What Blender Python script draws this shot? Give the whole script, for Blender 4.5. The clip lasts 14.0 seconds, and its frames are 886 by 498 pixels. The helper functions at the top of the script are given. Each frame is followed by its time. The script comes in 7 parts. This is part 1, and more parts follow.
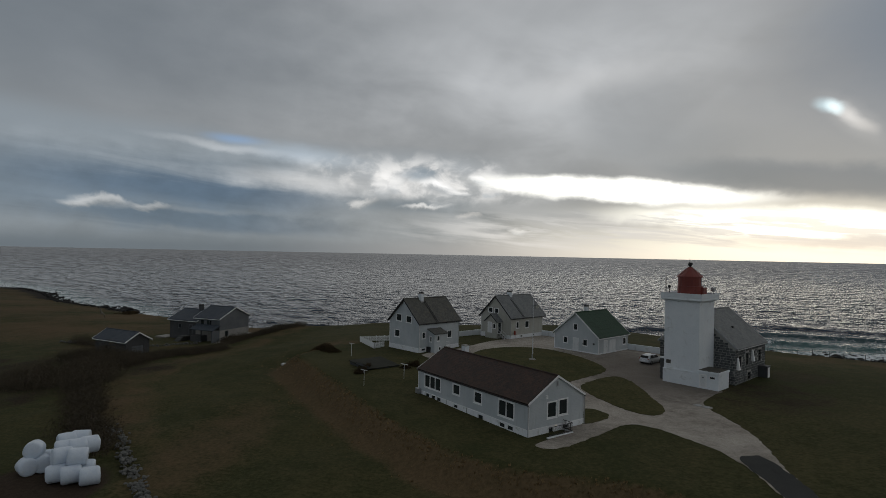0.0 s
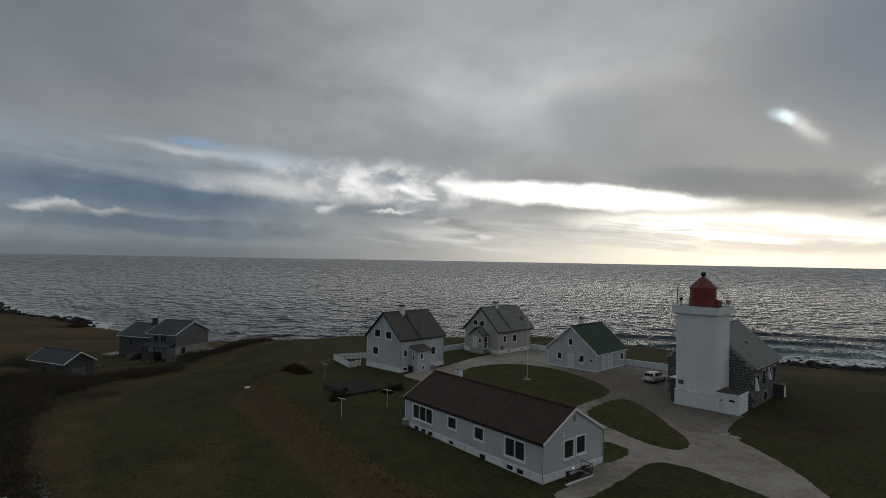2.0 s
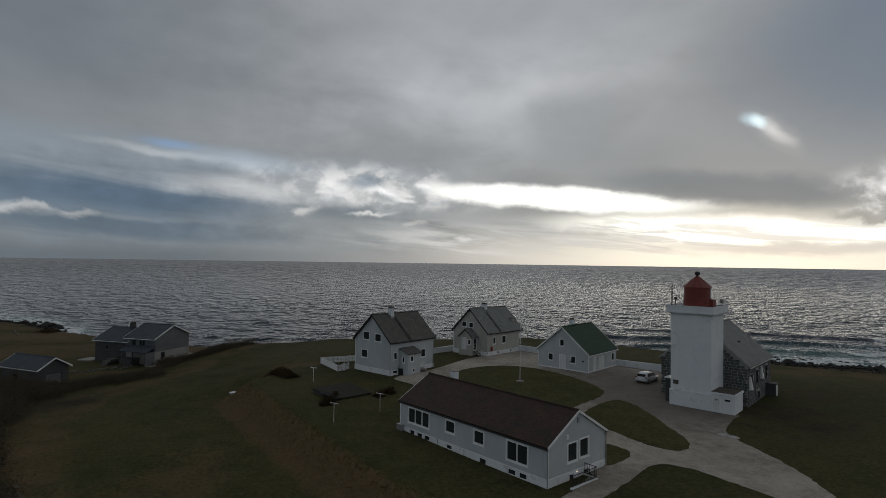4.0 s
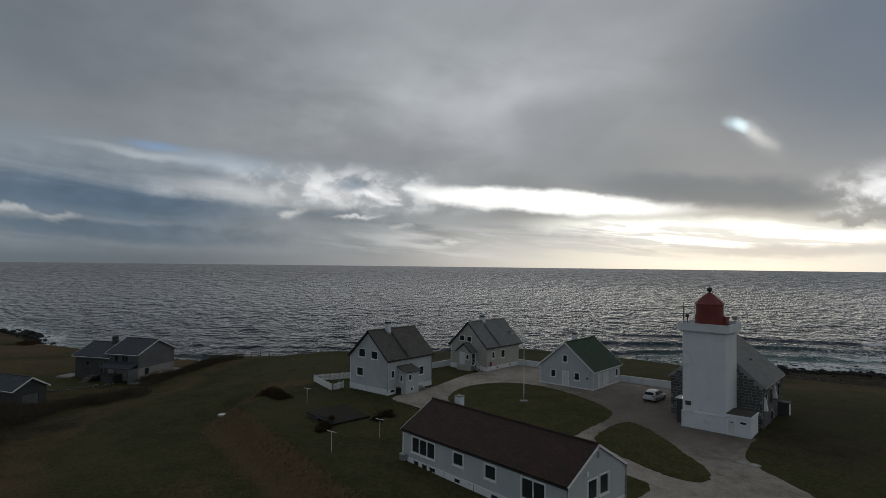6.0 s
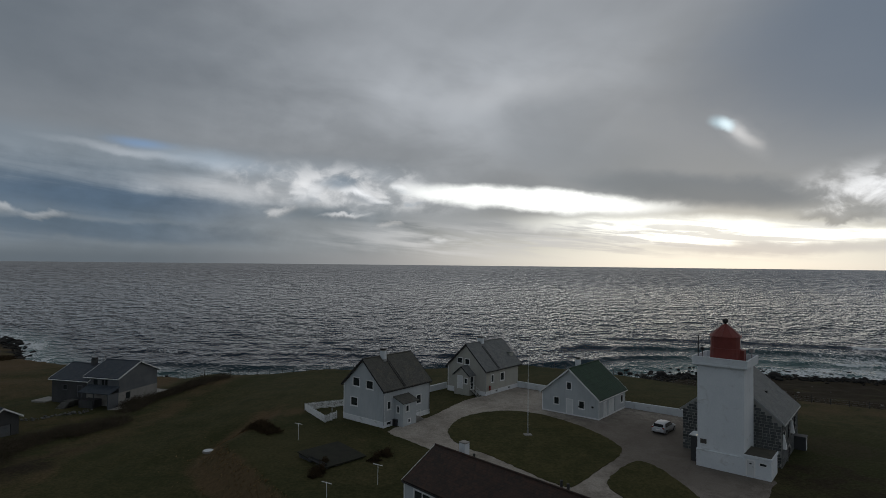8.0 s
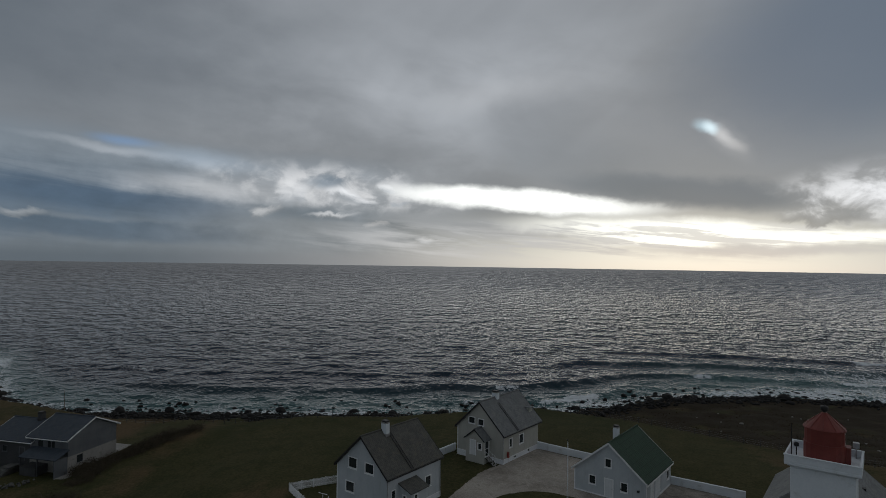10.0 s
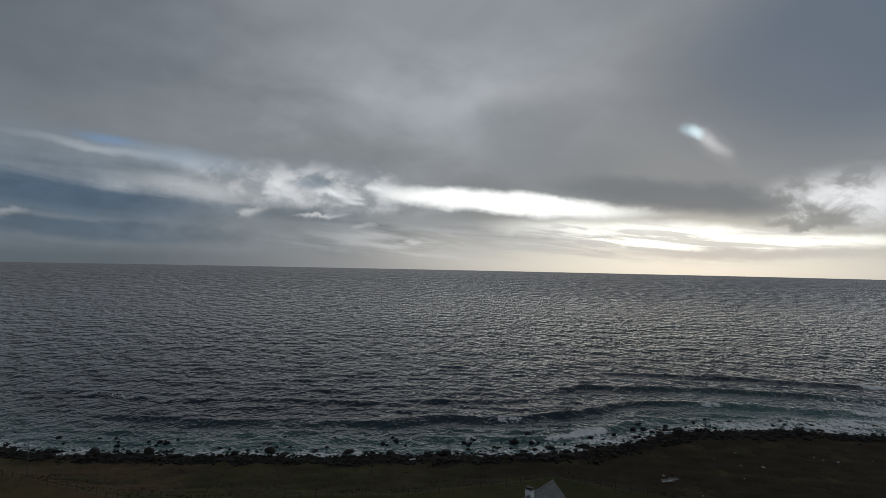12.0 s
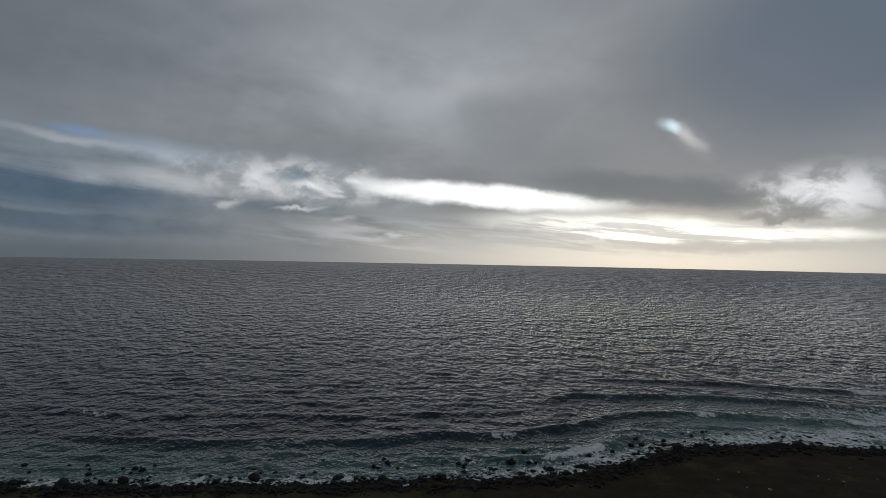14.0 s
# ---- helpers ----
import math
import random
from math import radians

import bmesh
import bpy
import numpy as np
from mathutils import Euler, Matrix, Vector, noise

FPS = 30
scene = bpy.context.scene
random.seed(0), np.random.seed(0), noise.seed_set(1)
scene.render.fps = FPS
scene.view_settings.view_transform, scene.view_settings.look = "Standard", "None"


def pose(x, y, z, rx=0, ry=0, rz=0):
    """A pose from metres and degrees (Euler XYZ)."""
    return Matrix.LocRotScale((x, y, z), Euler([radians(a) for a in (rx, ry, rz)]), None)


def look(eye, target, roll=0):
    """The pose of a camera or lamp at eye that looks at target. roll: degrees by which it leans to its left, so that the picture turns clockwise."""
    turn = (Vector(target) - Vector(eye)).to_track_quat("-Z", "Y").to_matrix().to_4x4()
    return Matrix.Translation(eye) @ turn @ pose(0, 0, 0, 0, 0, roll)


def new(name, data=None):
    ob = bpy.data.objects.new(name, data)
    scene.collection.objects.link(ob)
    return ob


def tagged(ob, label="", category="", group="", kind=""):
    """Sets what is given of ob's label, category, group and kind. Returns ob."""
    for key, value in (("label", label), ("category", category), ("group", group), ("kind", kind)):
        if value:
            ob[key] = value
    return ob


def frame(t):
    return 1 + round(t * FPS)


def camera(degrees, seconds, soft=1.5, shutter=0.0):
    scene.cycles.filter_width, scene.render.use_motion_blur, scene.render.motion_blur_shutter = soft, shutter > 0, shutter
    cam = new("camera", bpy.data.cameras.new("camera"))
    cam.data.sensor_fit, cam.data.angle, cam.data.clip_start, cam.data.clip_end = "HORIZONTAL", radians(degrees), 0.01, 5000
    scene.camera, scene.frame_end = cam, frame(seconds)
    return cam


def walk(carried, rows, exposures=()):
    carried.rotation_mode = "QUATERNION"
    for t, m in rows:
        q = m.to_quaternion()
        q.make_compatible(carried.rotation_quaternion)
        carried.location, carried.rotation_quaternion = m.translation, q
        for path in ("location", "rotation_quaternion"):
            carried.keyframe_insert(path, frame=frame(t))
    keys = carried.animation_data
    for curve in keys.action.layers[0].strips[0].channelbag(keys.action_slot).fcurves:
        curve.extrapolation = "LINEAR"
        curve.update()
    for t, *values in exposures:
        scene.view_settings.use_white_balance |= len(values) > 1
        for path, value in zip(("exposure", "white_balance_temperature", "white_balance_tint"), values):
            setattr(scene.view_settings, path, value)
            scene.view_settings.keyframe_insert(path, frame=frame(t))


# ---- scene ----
cam = camera(75.69, 14.0, soft=0.7)

# seconds, x, y, z, yaw, pitch, roll
ROWS = [
    (0, 0.00, -0.00, 16.99, 0.01, 0.47, -1.15),
    (0.5, -0.27, 4.19, 17.42, -0.79, 0.61, -1.10),
    (1, -0.81, 7.33, 17.61, -1.94, 0.81, -1.03),
    (1.5, -1.71, 8.91, 17.65, -2.68, 0.96, -1.02),
    (2, -2.50, 9.28, 17.46, -3.24, 1.08, -1.01),
    (2.5, -3.08, 9.15, 17.20, -4.16, 1.18, -0.90),
    (3, -3.53, 8.87, 16.98, -4.68, 1.22, -0.86),
    (5.5, -5.23, 14.52, 18.18, -6.36, 1.60, -0.70),
    (6, -5.67, 14.47, 18.76, -6.68, 1.65, -0.68),
    (6.5, -5.94, 14.28, 19.53, -6.94, 1.64, -0.69),
    (7, -6.25, 14.54, 20.35, -7.22, 1.54, -0.63),
    (7.5, -6.50, 16.21, 21.29, -7.54, 1.48, -0.66),
    (8, -6.66, 18.80, 22.42, -7.84, 1.47, -0.61),
    (10.5, -8.77, 37.22, 30.84, -9.50, 1.55, -1.00),
    (11, -9.39, 40.71, 33.12, -9.76, 1.62, -1.10),
    (11.5, -10.54, 44.00, 35.51, -10.16, 1.71, -1.17),
    (12, -11.26, 47.03, 38.02, -10.43, 1.74, -1.18),
    (12.5, -12.03, 49.71, 40.64, -10.71, 1.76, -1.12),
    (13, -12.96, 52.11, 42.87, -11.02, 1.74, -1.17),
    (13.5, -13.84, 54.51, 44.15, -11.41, 1.12, -1.18),
    (14, -14.11, 57.70, 44.87, -12.41, 1.07, -1.10),
]
walk(cam, [(t, pose(x, y, z, 90 + pitch, roll, yaw)) for t, x, y, z, yaw, pitch, roll in ROWS],
     [(0, 0.26, 6750, 10), (3, 0.17, 6700, 10), (6, 0.07, 6550, 10), (8, 0.0, 6450, 10), (10.5, -0.12, 6420, 10), (14, -0.2, 6400, 10)])

# ---------------------------------------------------------------- light
SUN_AZ, SUN_EL = 34.0, 12.0        # degrees right of +y, degrees up


class Nodes:
    """Short hand for node trees."""

    def __init__(self, tree):
        self.tree = tree
        tree.nodes.clear()

    def add(self, kind, **values):
        node = self.tree.nodes.new(kind)
        for key, value in values.items():
            if key in node.inputs:
                self.put(node.inputs[key], value)
            elif key == "operation":
                node.operation = value
            elif key == "data_type":
                node.data_type = value
            elif key == "blend_type":
                node.blend_type = value
            elif key == "interpolation_type":
                node.interpolation_type = value
            elif key == "noise_dimensions":
                node.noise_dimensions = value
            elif key == "attribute_name":
                node.attribute_name = value
        return node

    def put(self, socket, value):
        if isinstance(value, bpy.types.NodeSocket):
            self.tree.links.new(value, socket)
        else:
            socket.default_value = value

    def math(self, op, *args):
        node = self.add("ShaderNodeMath", operation=op)
        for i, value in enumerate(args):
            self.put(node.inputs[i], value)
        return node.outputs[0]

    def vmath(self, op, *args):
        node = self.add("ShaderNodeVectorMath", operation=op)
        for i, value in enumerate(args):
            self.put(node.inputs[i], value)
        return node.outputs[0]

    def vmath_length(self, vector):
        node = self.add("ShaderNodeVectorMath", operation="LENGTH")
        self.put(node.inputs[0], vector)
        return node.outputs["Value"]

    def mix(self, fac, a, b, blend="MIX"):
        node = self.add("ShaderNodeMix", data_type="RGBA", blend_type=blend)
        self.put(node.inputs[0], fac)
        self.put(node.inputs[6], a)
        self.put(node.inputs[7], b)
        return node.outputs[2]

    def ramp(self, fac, *stops):
        node = self.add("ShaderNodeValToRGB")
        self.put(node.inputs[0], fac)
        el = node.color_ramp.elements
        while len(el) < len(stops):
            el.new(0.5)
        for e, (p, c) in zip(el, stops):
            e.position = p
            e.color = c if len(c) == 4 else (*c, 1)
        return node.outputs[0]

    def span(self, value, a, b, lo=0.0, hi=1.0):
        node = self.add("ShaderNodeMapRange", interpolation_type="SMOOTHSTEP")
        for i, v in enumerate((value, a, b, lo, hi)):
            self.put(node.inputs[i], v)
        return node.outputs[0]

    def noise(self, vector, scale, detail=4.0, rough=0.55, distortion=0.0):
        node = self.add("ShaderNodeTexNoise")
        self.put(node.inputs["Vector"], vector)
        node.inputs["Scale"].default_value = scale
        node.inputs["Detail"].default_value = detail
        node.inputs["Roughness"].default_value = rough
        node.inputs["Distortion"].default_value = distortion
        return node


def grey(v, warm=0.0):
    return (v * (1 + warm), v, v * (1 - warm), 1)


def sky_world():
    world = bpy.data.worlds.new("sky")
    scene.world = world
    world.use_nodes = True
    n = Nodes(world.node_tree)
    way = n.add("ShaderNodeTexCoord").outputs["Generated"]
    xyz = n.add("ShaderNodeSeparateXYZ", Vector=way)
    az = n.math("MULTIPLY", n.math("ARCTAN2", xyz.outputs[0], xyz.outputs[1]), 57.2958)
    el = n.math("MULTIPLY", n.math("ARCSINE", xyz.outputs[2]), 57.2958)
    flat = n.add("ShaderNodeCombineXYZ", X=n.math("MULTIPLY", az, 0.038), Y=n.math("MULTIPLY", n.math("ADD", el, n.math("MULTIPLY", az, 0.09)), 0.085)).outputs[0]
    # cloud forms: ragged edges for every layer
    big = n.noise(flat, 1.0, 3, 0.5, 0.2)
    mid = n.noise(n.vmath("ADD", flat, (3.7, 1.9, 0)), 2.3, 4, 0.5, 0.3)
    round_ = n.add("ShaderNodeCombineXYZ", X=n.math("MULTIPLY", az, 0.075), Y=n.math("MULTIPLY", el, 0.12)).outputs[0]
    fine = n.noise(round_, 2.8, 7, 0.58, 0.12)
    streak = n.noise(n.vmath("MULTIPLY", flat, (0.5, 2.4, 1)), 2.6, 5, 0.55, 0.3)
    b = n.math("SUBTRACT", big.outputs[0], 0.5)
    g = n.math("SUBTRACT", mid.outputs[0], 0.5)
    f = n.math("SUBTRACT", fine.outputs[0], 0.5)
    s = n.math("SUBTRACT", streak.outputs[0], 0.5)

    def bent(value, kb, kg, kf):
        return n.math("ADD", value, n.math("ADD", n.math("MULTIPLY", b, kb), n.math("ADD", n.math("MULTIPLY", g, kg), n.math("MULTIPLY", f, kf))))

    ragged_way = (bent(az, 3, 5, 5), bent(el, 0.8, 1.4, 1.8))
    slight_way = (bent(az, 0, 2.5, 3.0), bent(el, 0, 0.5, 1.3))
    soft_way = (bent(az, 0, 0.8, 0.9), bent(el, 0, 0.2, 0.5))
    curl = n.noise(n.add("ShaderNodeCombineXYZ", X=n.math("MULTIPLY", az, 0.30), Y=n.math("MULTIPLY", el, 0.42)).outputs[0], 1.0, 6, 0.55, 0.35).outputs[0]
    puffy_way = (n.math("ADD", az, n.math("MULTIPLY", n.math("SUBTRACT", curl, 0.5), 5.0)), n.math("ADD", el, n.math("MULTIPLY", n.math("SUBTRACT", curl, 0.5), 2.6)))

    def patch(a0, e0, ra, re, tilt=0.0, soft=0.5, way_=ragged_way):
        """0 to 1: a cloud or gap round azimuth a0 and elevation e0."""
        a_, e_ = way_
        da = n.math("SUBTRACT", a_, a0)
        de = n.math("SUBTRACT", n.math("SUBTRACT", e_, e0), n.math("MULTIPLY", da, tilt))
        da, de = n.math("DIVIDE", da, ra), n.math("DIVIDE", de, re)
        d = n.math("SQRT", n.math("ADD", n.math("MULTIPLY", da, da), n.math("MULTIPLY", de, de)))
        return n.span(d, 1 + soft, 1 - soft)

    def puff(base, a0, e0, ra, re, tilt, top, foot, amount=0.9):
        """A small heaped cloud: curled outline, bright above, greyer at its flat foot."""
        mask = patch(a0, e0, ra, re, tilt, 0.55, puffy_way)
        lit = n.span(n.math("ADD", n.math("SUBTRACT", el, n.math("MULTIPLY", n.math("SUBTRACT", az, a0), tilt)), n.math("MULTIPLY", n.math("SUBTRACT", curl, 0.5), 2.0)), e0 - re * 0.9, e0 + re * 0.5)
        return n.mix(times(mask, amount), base, n.mix(lit, foot, top))

    def times(mask, k):
        return n.math("MULTIPLY", mask, k)

    def scaled(colour, k):
        return n.vmath("MULTIPLY", colour if isinstance(colour, bpy.types.NodeSocket) else colour[:3], n.add("ShaderNodeCombineXYZ", X=k, Y=k, Z=k).outputs[0])

    clear = n.add("ShaderNodeTexSky")
    clear.sky_type, clear.sun_disc = "NISHITA", False
    clear.sun_elevation, clear.sun_rotation, clear.dust_density = radians(SUN_EL), radians(SUN_AZ), 0.5
    clear = n.vmath("MULTIPLY", clear.outputs[0], (0.004, 0.004, 0.004))
    # the overcast deck, its underside mottled, brighter before the hidden sun
    deck = n.mix(n.span(el, 8, 20), grey(0.25, -0.01), grey(0.23, -0.03))
    deck = n.mix(n.span(el, 26, 60), deck, grey(0.145, -0.06))
    light = n.math("ADD", 1.0, n.math("ADD", n.math("MULTIPLY", b, 0.55), n.math("ADD", n.math("MULTIPLY", g, 0.5), n.math("ADD", n.math("MULTIPLY", s, 0.12), n.math("MULTIPLY", f, 0.28)))))
    col = scaled(deck, light)
    col = n.mix(times(patch(11, 17.0, 14, 5.5, 0.1, 0.95), 0.85), col, scaled(grey(0.42, -0.01), n.span(mid.outputs[0], 0.3, 0.7, 0.75, 1.2)))
    col = n.mix(times(patch(15, 16.8, 5, 1.2, 0.1, 0.95), 0.55), col, grey(0.52, 0.01))
    col = n.mix(times(patch(8, 26, 20, 8, 0.0, 0.95), 0.75), col, grey(0.34, -0.02))
    col = n.mix(times(patch(21, 12.8, 6.5, 2.6, -0.15, 0.95), 0.5), col, grey(0.22, -0.05))
    col = n.mix(times(patch(31, 11.5, 13, 3.6, -0.1, 0.95), 0.7), col, grey(0.285, -0.02))
    # shafts that fall slantwise out of the deck
    slant = n.add("ShaderNodeCombineXYZ", X=n.math("MULTIPLY", n.math("ADD", az, n.math("MULTIPLY", el, -0.9)), 0.075), Y=n.math("MULTIPLY", el, 0.05)).outputs[0]
    shaft = n.span(n.noise(slant, 1.3, 2, 0.5, 1.2).outputs[0], 0.3, 0.7, 0.95, 1.05)
    col = n.mix(patch(18, 19, 30, 9, 0.0, 0.9), col, scaled(col, shaft))
    col = n.mix(times(patch(49, 19.5, 17, 8.5, 0.25, 0.5), 0.92), col, (0.122, 0.150, 0.188, 1))
    col = n.mix(times(patch(-42, 20, 25, 11, 0.0, 0.9), 0.75), col, (0.118, 0.138, 0.158, 1))
    # below the deck's edge, which slants down to the right: a paler, bluer layer
    under = n.math("SUBTRACT", bent(el, 0.6, 1.4, 1.2), n.math("MULTIPLY", az, -0.055))
    col = n.mix(times(n.math("MULTIPLY", n.span(under, 10.6, 8.2), n.span(az, 8, 0)), 0.8), col, (0.205, 0.235, 0.262, 1))
    col = n.mix(times(patch(-21, 9.5, 4.8, 0.34, -0.07, 0.9, slight_way), 0.7), col, grey(0.42, -0.04))
    col = n.mix(times(patch(-20.3, 10.35, 2.0, 0.34, -0.03, 0.95, soft_way), 0.75), col, (0.19, 0.285, 0.43, 1))
    col = n.mix(times(patch(-13.5, 9.2, 4.6, 0.75, -0.08, 0.95, slight_way), 0.6), col, (0.40, 0.46, 0.52, 1))
    # blue-grey bank in two folds with pale streaks between
    col = n.mix(times(patch(-28, 4.9, 20, 3.0, -0.03, 0.5, slight_way), 0.88), col, (0.120, 0.155, 0.195, 1))
    col = n.mix(times(patch(-22, 5.4, 11.5, 1.25, -0.05, 0.7, slight_way), 0.85), col, (0.073, 0.112, 0.165, 1))
    col = n.mix(n.math("MULTIPLY", patch(-22, 7.0, 15, 1.3, -0.05, 0.8, slight_way), n.span(streak.outputs[0], 0.46, 0.64, 0, 0.6)), col, grey(0.25, -0.10))
    col = n.mix(times(patch(-21, 2.7, 11.0, 1.0, -0.05, 0.4, slight_way), 0.85), col, (0.082, 0.115, 0.155, 1))
    col = n.mix(times(patch(-25.5, 3.6, 6.5, 0.20, -0.02, 0.95, slight_way), 0.45), col, grey(0.23, -0.09))
    col = puff(col, -31.2, 3.9, 2.0, 0.5, 0.0, grey(0.40, -0.02), grey(0.22, -0.07))
    col = puff(col, -27.4, 3.7, 1.3, 0.28, 0.0, grey(0.34, -0.03), grey(0.2, -0.07), 0.7)
    col = n.mix(n.math("MULTIPLY", patch(-24, 4.4, 14, 2.6, -0.04, 0.7), n.span(streak.outputs[0], 0.46, 0.30, 0, 0.45)), col, (0.080, 0.118, 0.165, 1))
    # rain haze under the bank, paler to the right
    col = n.mix(times(patch(-3, 4.0, 10, 2.6, 0.0, 0.9), 0.8), col, grey(0.235, -0.04))
    # bright wedge and heaped, sunlit clouds in the middle
    col = n.mix(n.math("MULTIPLY", patch(-11.5, 6.6, 7.0, 0.85, -0.05, 0.85, slight_way), n.span(streak.outputs[0], 0.3, 0.6, 0.55, 1)), col, grey(0.47, 0.0))
    col = n.mix(times(patch(-1, 7.3, 9.5, 1.7, -0.06, 0.85, slight_way), 0.75), col, grey(0.40, 0.0))
    col = n.mix(n.math("MULTIPLY", patch(-2, 7.2, 9.0, 1.7, -0.06, 0.7), n.span(curl, 0.42, 0.62)), col, grey(0.66, 0.03))
    col = n.mix(times(patch(-2.4, 7.9, 1.6, 0.5, 0.0, 0.9, puffy_way), 0.8), col, (0.21, 0.25, 0.29, 1))
    col = n.mix(times(patch(-4.0, 4.7, 4.5, 0.55, 0.0, 0.9, slight_way), 0.8), col, (0.155, 0.18, 0.205, 1))
    for a0, e0, ra, re, tilt, top, foot in ((-6.4, 6.3, 0.9, 0.9, 0.0, 0.70, 0.36), (-4.9, 6.7, 0.8, 0.8, 0.0, 0.66, 0.36), (-0.4, 6.7, 1.5, 0.6, -0.2, 0.90, 0.33), (1.3, 6.0, 0.8, 0.4, -0.2, 0.75, 0.33), (3.6, 7.5, 1.3, 0.45, 0.0, 0.78, 0.45), (4.8, 6.2, 0.9, 0.3, 0.0, 0.55, 0.4),
                                            (-8.3, 4.85, 1.1, 0.42, 0.15, 0.48, 0.24), (-2.0, 4.65, 2.0, 0.30, 0.05, 0.62, 0.25), (2.1, 3.6, 0.9, 0.3, 0.0, 0.40, 0.27), (7.2, 2.3, 0.9, 0.3, 0.0, 0.62, 0.4)):
        col = puff(col, a0, e0, ra, re, tilt, grey(top, 0.02), grey(foot, -0.04))
    torn = n.math("ADD", 1.0, n.math("ADD", n.math("MULTIPLY", f, 0.55), n.math("ADD", n.math("MULTIPLY", s, 0.45), n.math("MULTIPLY", n.math("SUBTRACT", curl, 0.5), 0.35))))
    col = n.mix(n.math("MULTIPLY", n.span(el, 11, 8), n.span(az, 14, 4)), col, scaled(col, torn))
    # pale haze over the horizon, warm and bright under the gap
    col = n.mix(times(n.span(el, 2.4, 0.2), 0.85), col, n.mix(n.span(az, -22, 14), (0.090, 0.115, 0.138, 1), grey(0.36, 0.01)))
    col = n.mix(times(patch(33, 0.9, 18, 3.2, 0.0, 0.95, (az, el)), 0.9), col, (0.90, 0.86, 0.74, 1))
    col = n.mix(n.math("MULTIPLY", patch(11, 2.4, 10, 1.5, 0.0, 0.9), n.span(streak.outputs[0], 0.42, 0.58)), col, grey(0.60, 0.03))
    col = n.mix(times(patch(4.5, 2.4, 1.8, 0.22, 0.0, 0.9, slight_way), 0.6), col, grey(0.24, -0.04))
    # the gap: a bright strip above, a grey strip, and white bands below
    col = n.mix(times(patch(17.0, 6.4, 11.5, 1.0, -0.07, 0.45, slight_way), 0.97), col, (1.35, 1.32, 1.22, 1))
    col = n.mix(times(patch(11.5, 3.9, 7.0, 0.75, -0.09, 0.6, slight_way), 0.85), col, grey(0.31, -0.01))
    col = n.mix(n.math("MULTIPLY", patch(18, 3.0, 9.0, 0.9, -0.06, 0.7, slight_way), n.span(streak.outputs[0], 0.52, 0.40)), col, grey(0.42, 0.02))
    col = n.mix(times(patch(31, 3.4, 11.0, 0.95, -0.05, 0.7, slight_way), 0.97), col, (1.3, 1.26, 1.12, 1))
    col = n.mix(times(patch(31.0, 2.9, 4.5, 0.7, 0.0, 0.9, slight_way), 0.9), col, (1.6, 1.54, 1.32, 1))
    col = n.mix(times(patch(43, 2.6, 6.5, 0.5, 0.02, 0.8, slight_way), 0.9), col, (1.3, 1.25, 1.1, 1))
    bar = n.math("MULTIPLY", patch(37.5, 1.6, 9.5, 0.42, 0.0, 0.7, slight_way), n.span(streak.outputs[0], 0.3, 0.5, 0.45, 1))
    col = n.mix(times(bar, 0.9), col, grey(0.50, 0.03))
    col = n.mix(times(patch(28.5, 2.0, 3.5, 0.16, -0.08, 0.8, slight_way), 0.55), col, grey(0.62, 0.03))
    thin = n.noise(n.vmath("MULTIPLY", flat, (0.9, 5.0, 1)), 3.0, 5, 0.6, 0.5).outputs[0]
    col = n.mix(n.math("MULTIPLY", patch(26, 2.6, 20, 1.6, 0.0, 0.6), n.span(thin, 0.46, 0.58, 0, 0.8)), col, grey(0.50, 0.02))
    # slate-blue cloud over the gap, torn and bright at its far end
    col = n.mix(times(patch(31, 8.6, 12, 2.2, -0.14, 0.8), 0.5), col, grey(0.205, -0.08))
    col = n.mix(times(patch(34.0, 6.9, 8.6, 1.35, -0.11, 0.5, slight_way), 0.92), col, (0.105, 0.132, 0.165, 1))
    col = n.mix(times(patch(26.5, 7.7, 5.0, 0.9, -0.1, 0.9, slight_way), 0.6), col, (0.125, 0.145, 0.165, 1))
    col = n.mix(times(patch(46.5, 6.4, 4.8, 1.8, 0.0, 0.8, puffy_way), 0.9), col, n.mix(n.span(curl, 0.38, 0.62), grey(0.33, 0.0), grey(0.95, 0.02)))
    col = puff(col, 43.5, 4.5, 3.2, 0.4, -0.05, grey(0.25, -0.03), grey(0.20, -0.04), 0.8)
    # the small hole above, and the bright wisp that trails from it
    for a0, e0, ra, re, tilt, k, colour in ((35.6, 11.6, 1.5, 0.95, -0.75, 0.35, grey(0.45, 0.02)), (35.3, 11.9, 0.8, 0.55, -0.75, 0.6, grey(0.68, 0.03)), (36.5, 10.9, 0.6, 0.40, -0.5, 0.35, grey(0.55, 0.04)), (33.9, 12.85, 0.8, 0.42, -0.25, 0.7, (0.52, 0.68, 0.74, 1)), (34.3, 12.65, 0.45, 0.42, -0.5, 0.9, (0.80, 0.94, 0.97, 1))):
        col = n.mix(times(patch(a0, e0, ra, re, tilt, 0.98, soft_way), k), col, colour)
    col = n.vmath("MULTIPLY", n.vmath("ADD", col, clear), (0.965, 1.0, 1.045))
    out = n.add("ShaderNodeBackground", Color=col, Strength=1.0)
    n.add("ShaderNodeOutputWorld", Surface=out.outputs[0])


sky_world()
sun = new("sun", bpy.data.lights.new("sun", "SUN"))
sun.data.energy, sun.data.angle, sun.data.color = 0.3, radians(170), (1.0, 0.93, 0.82)
sun.matrix_world = look(Vector((math.sin(radians(SUN_AZ)), math.cos(radians(SUN_AZ)), math.tan(radians(SUN_EL)))) * 100, (0, 0, 0))

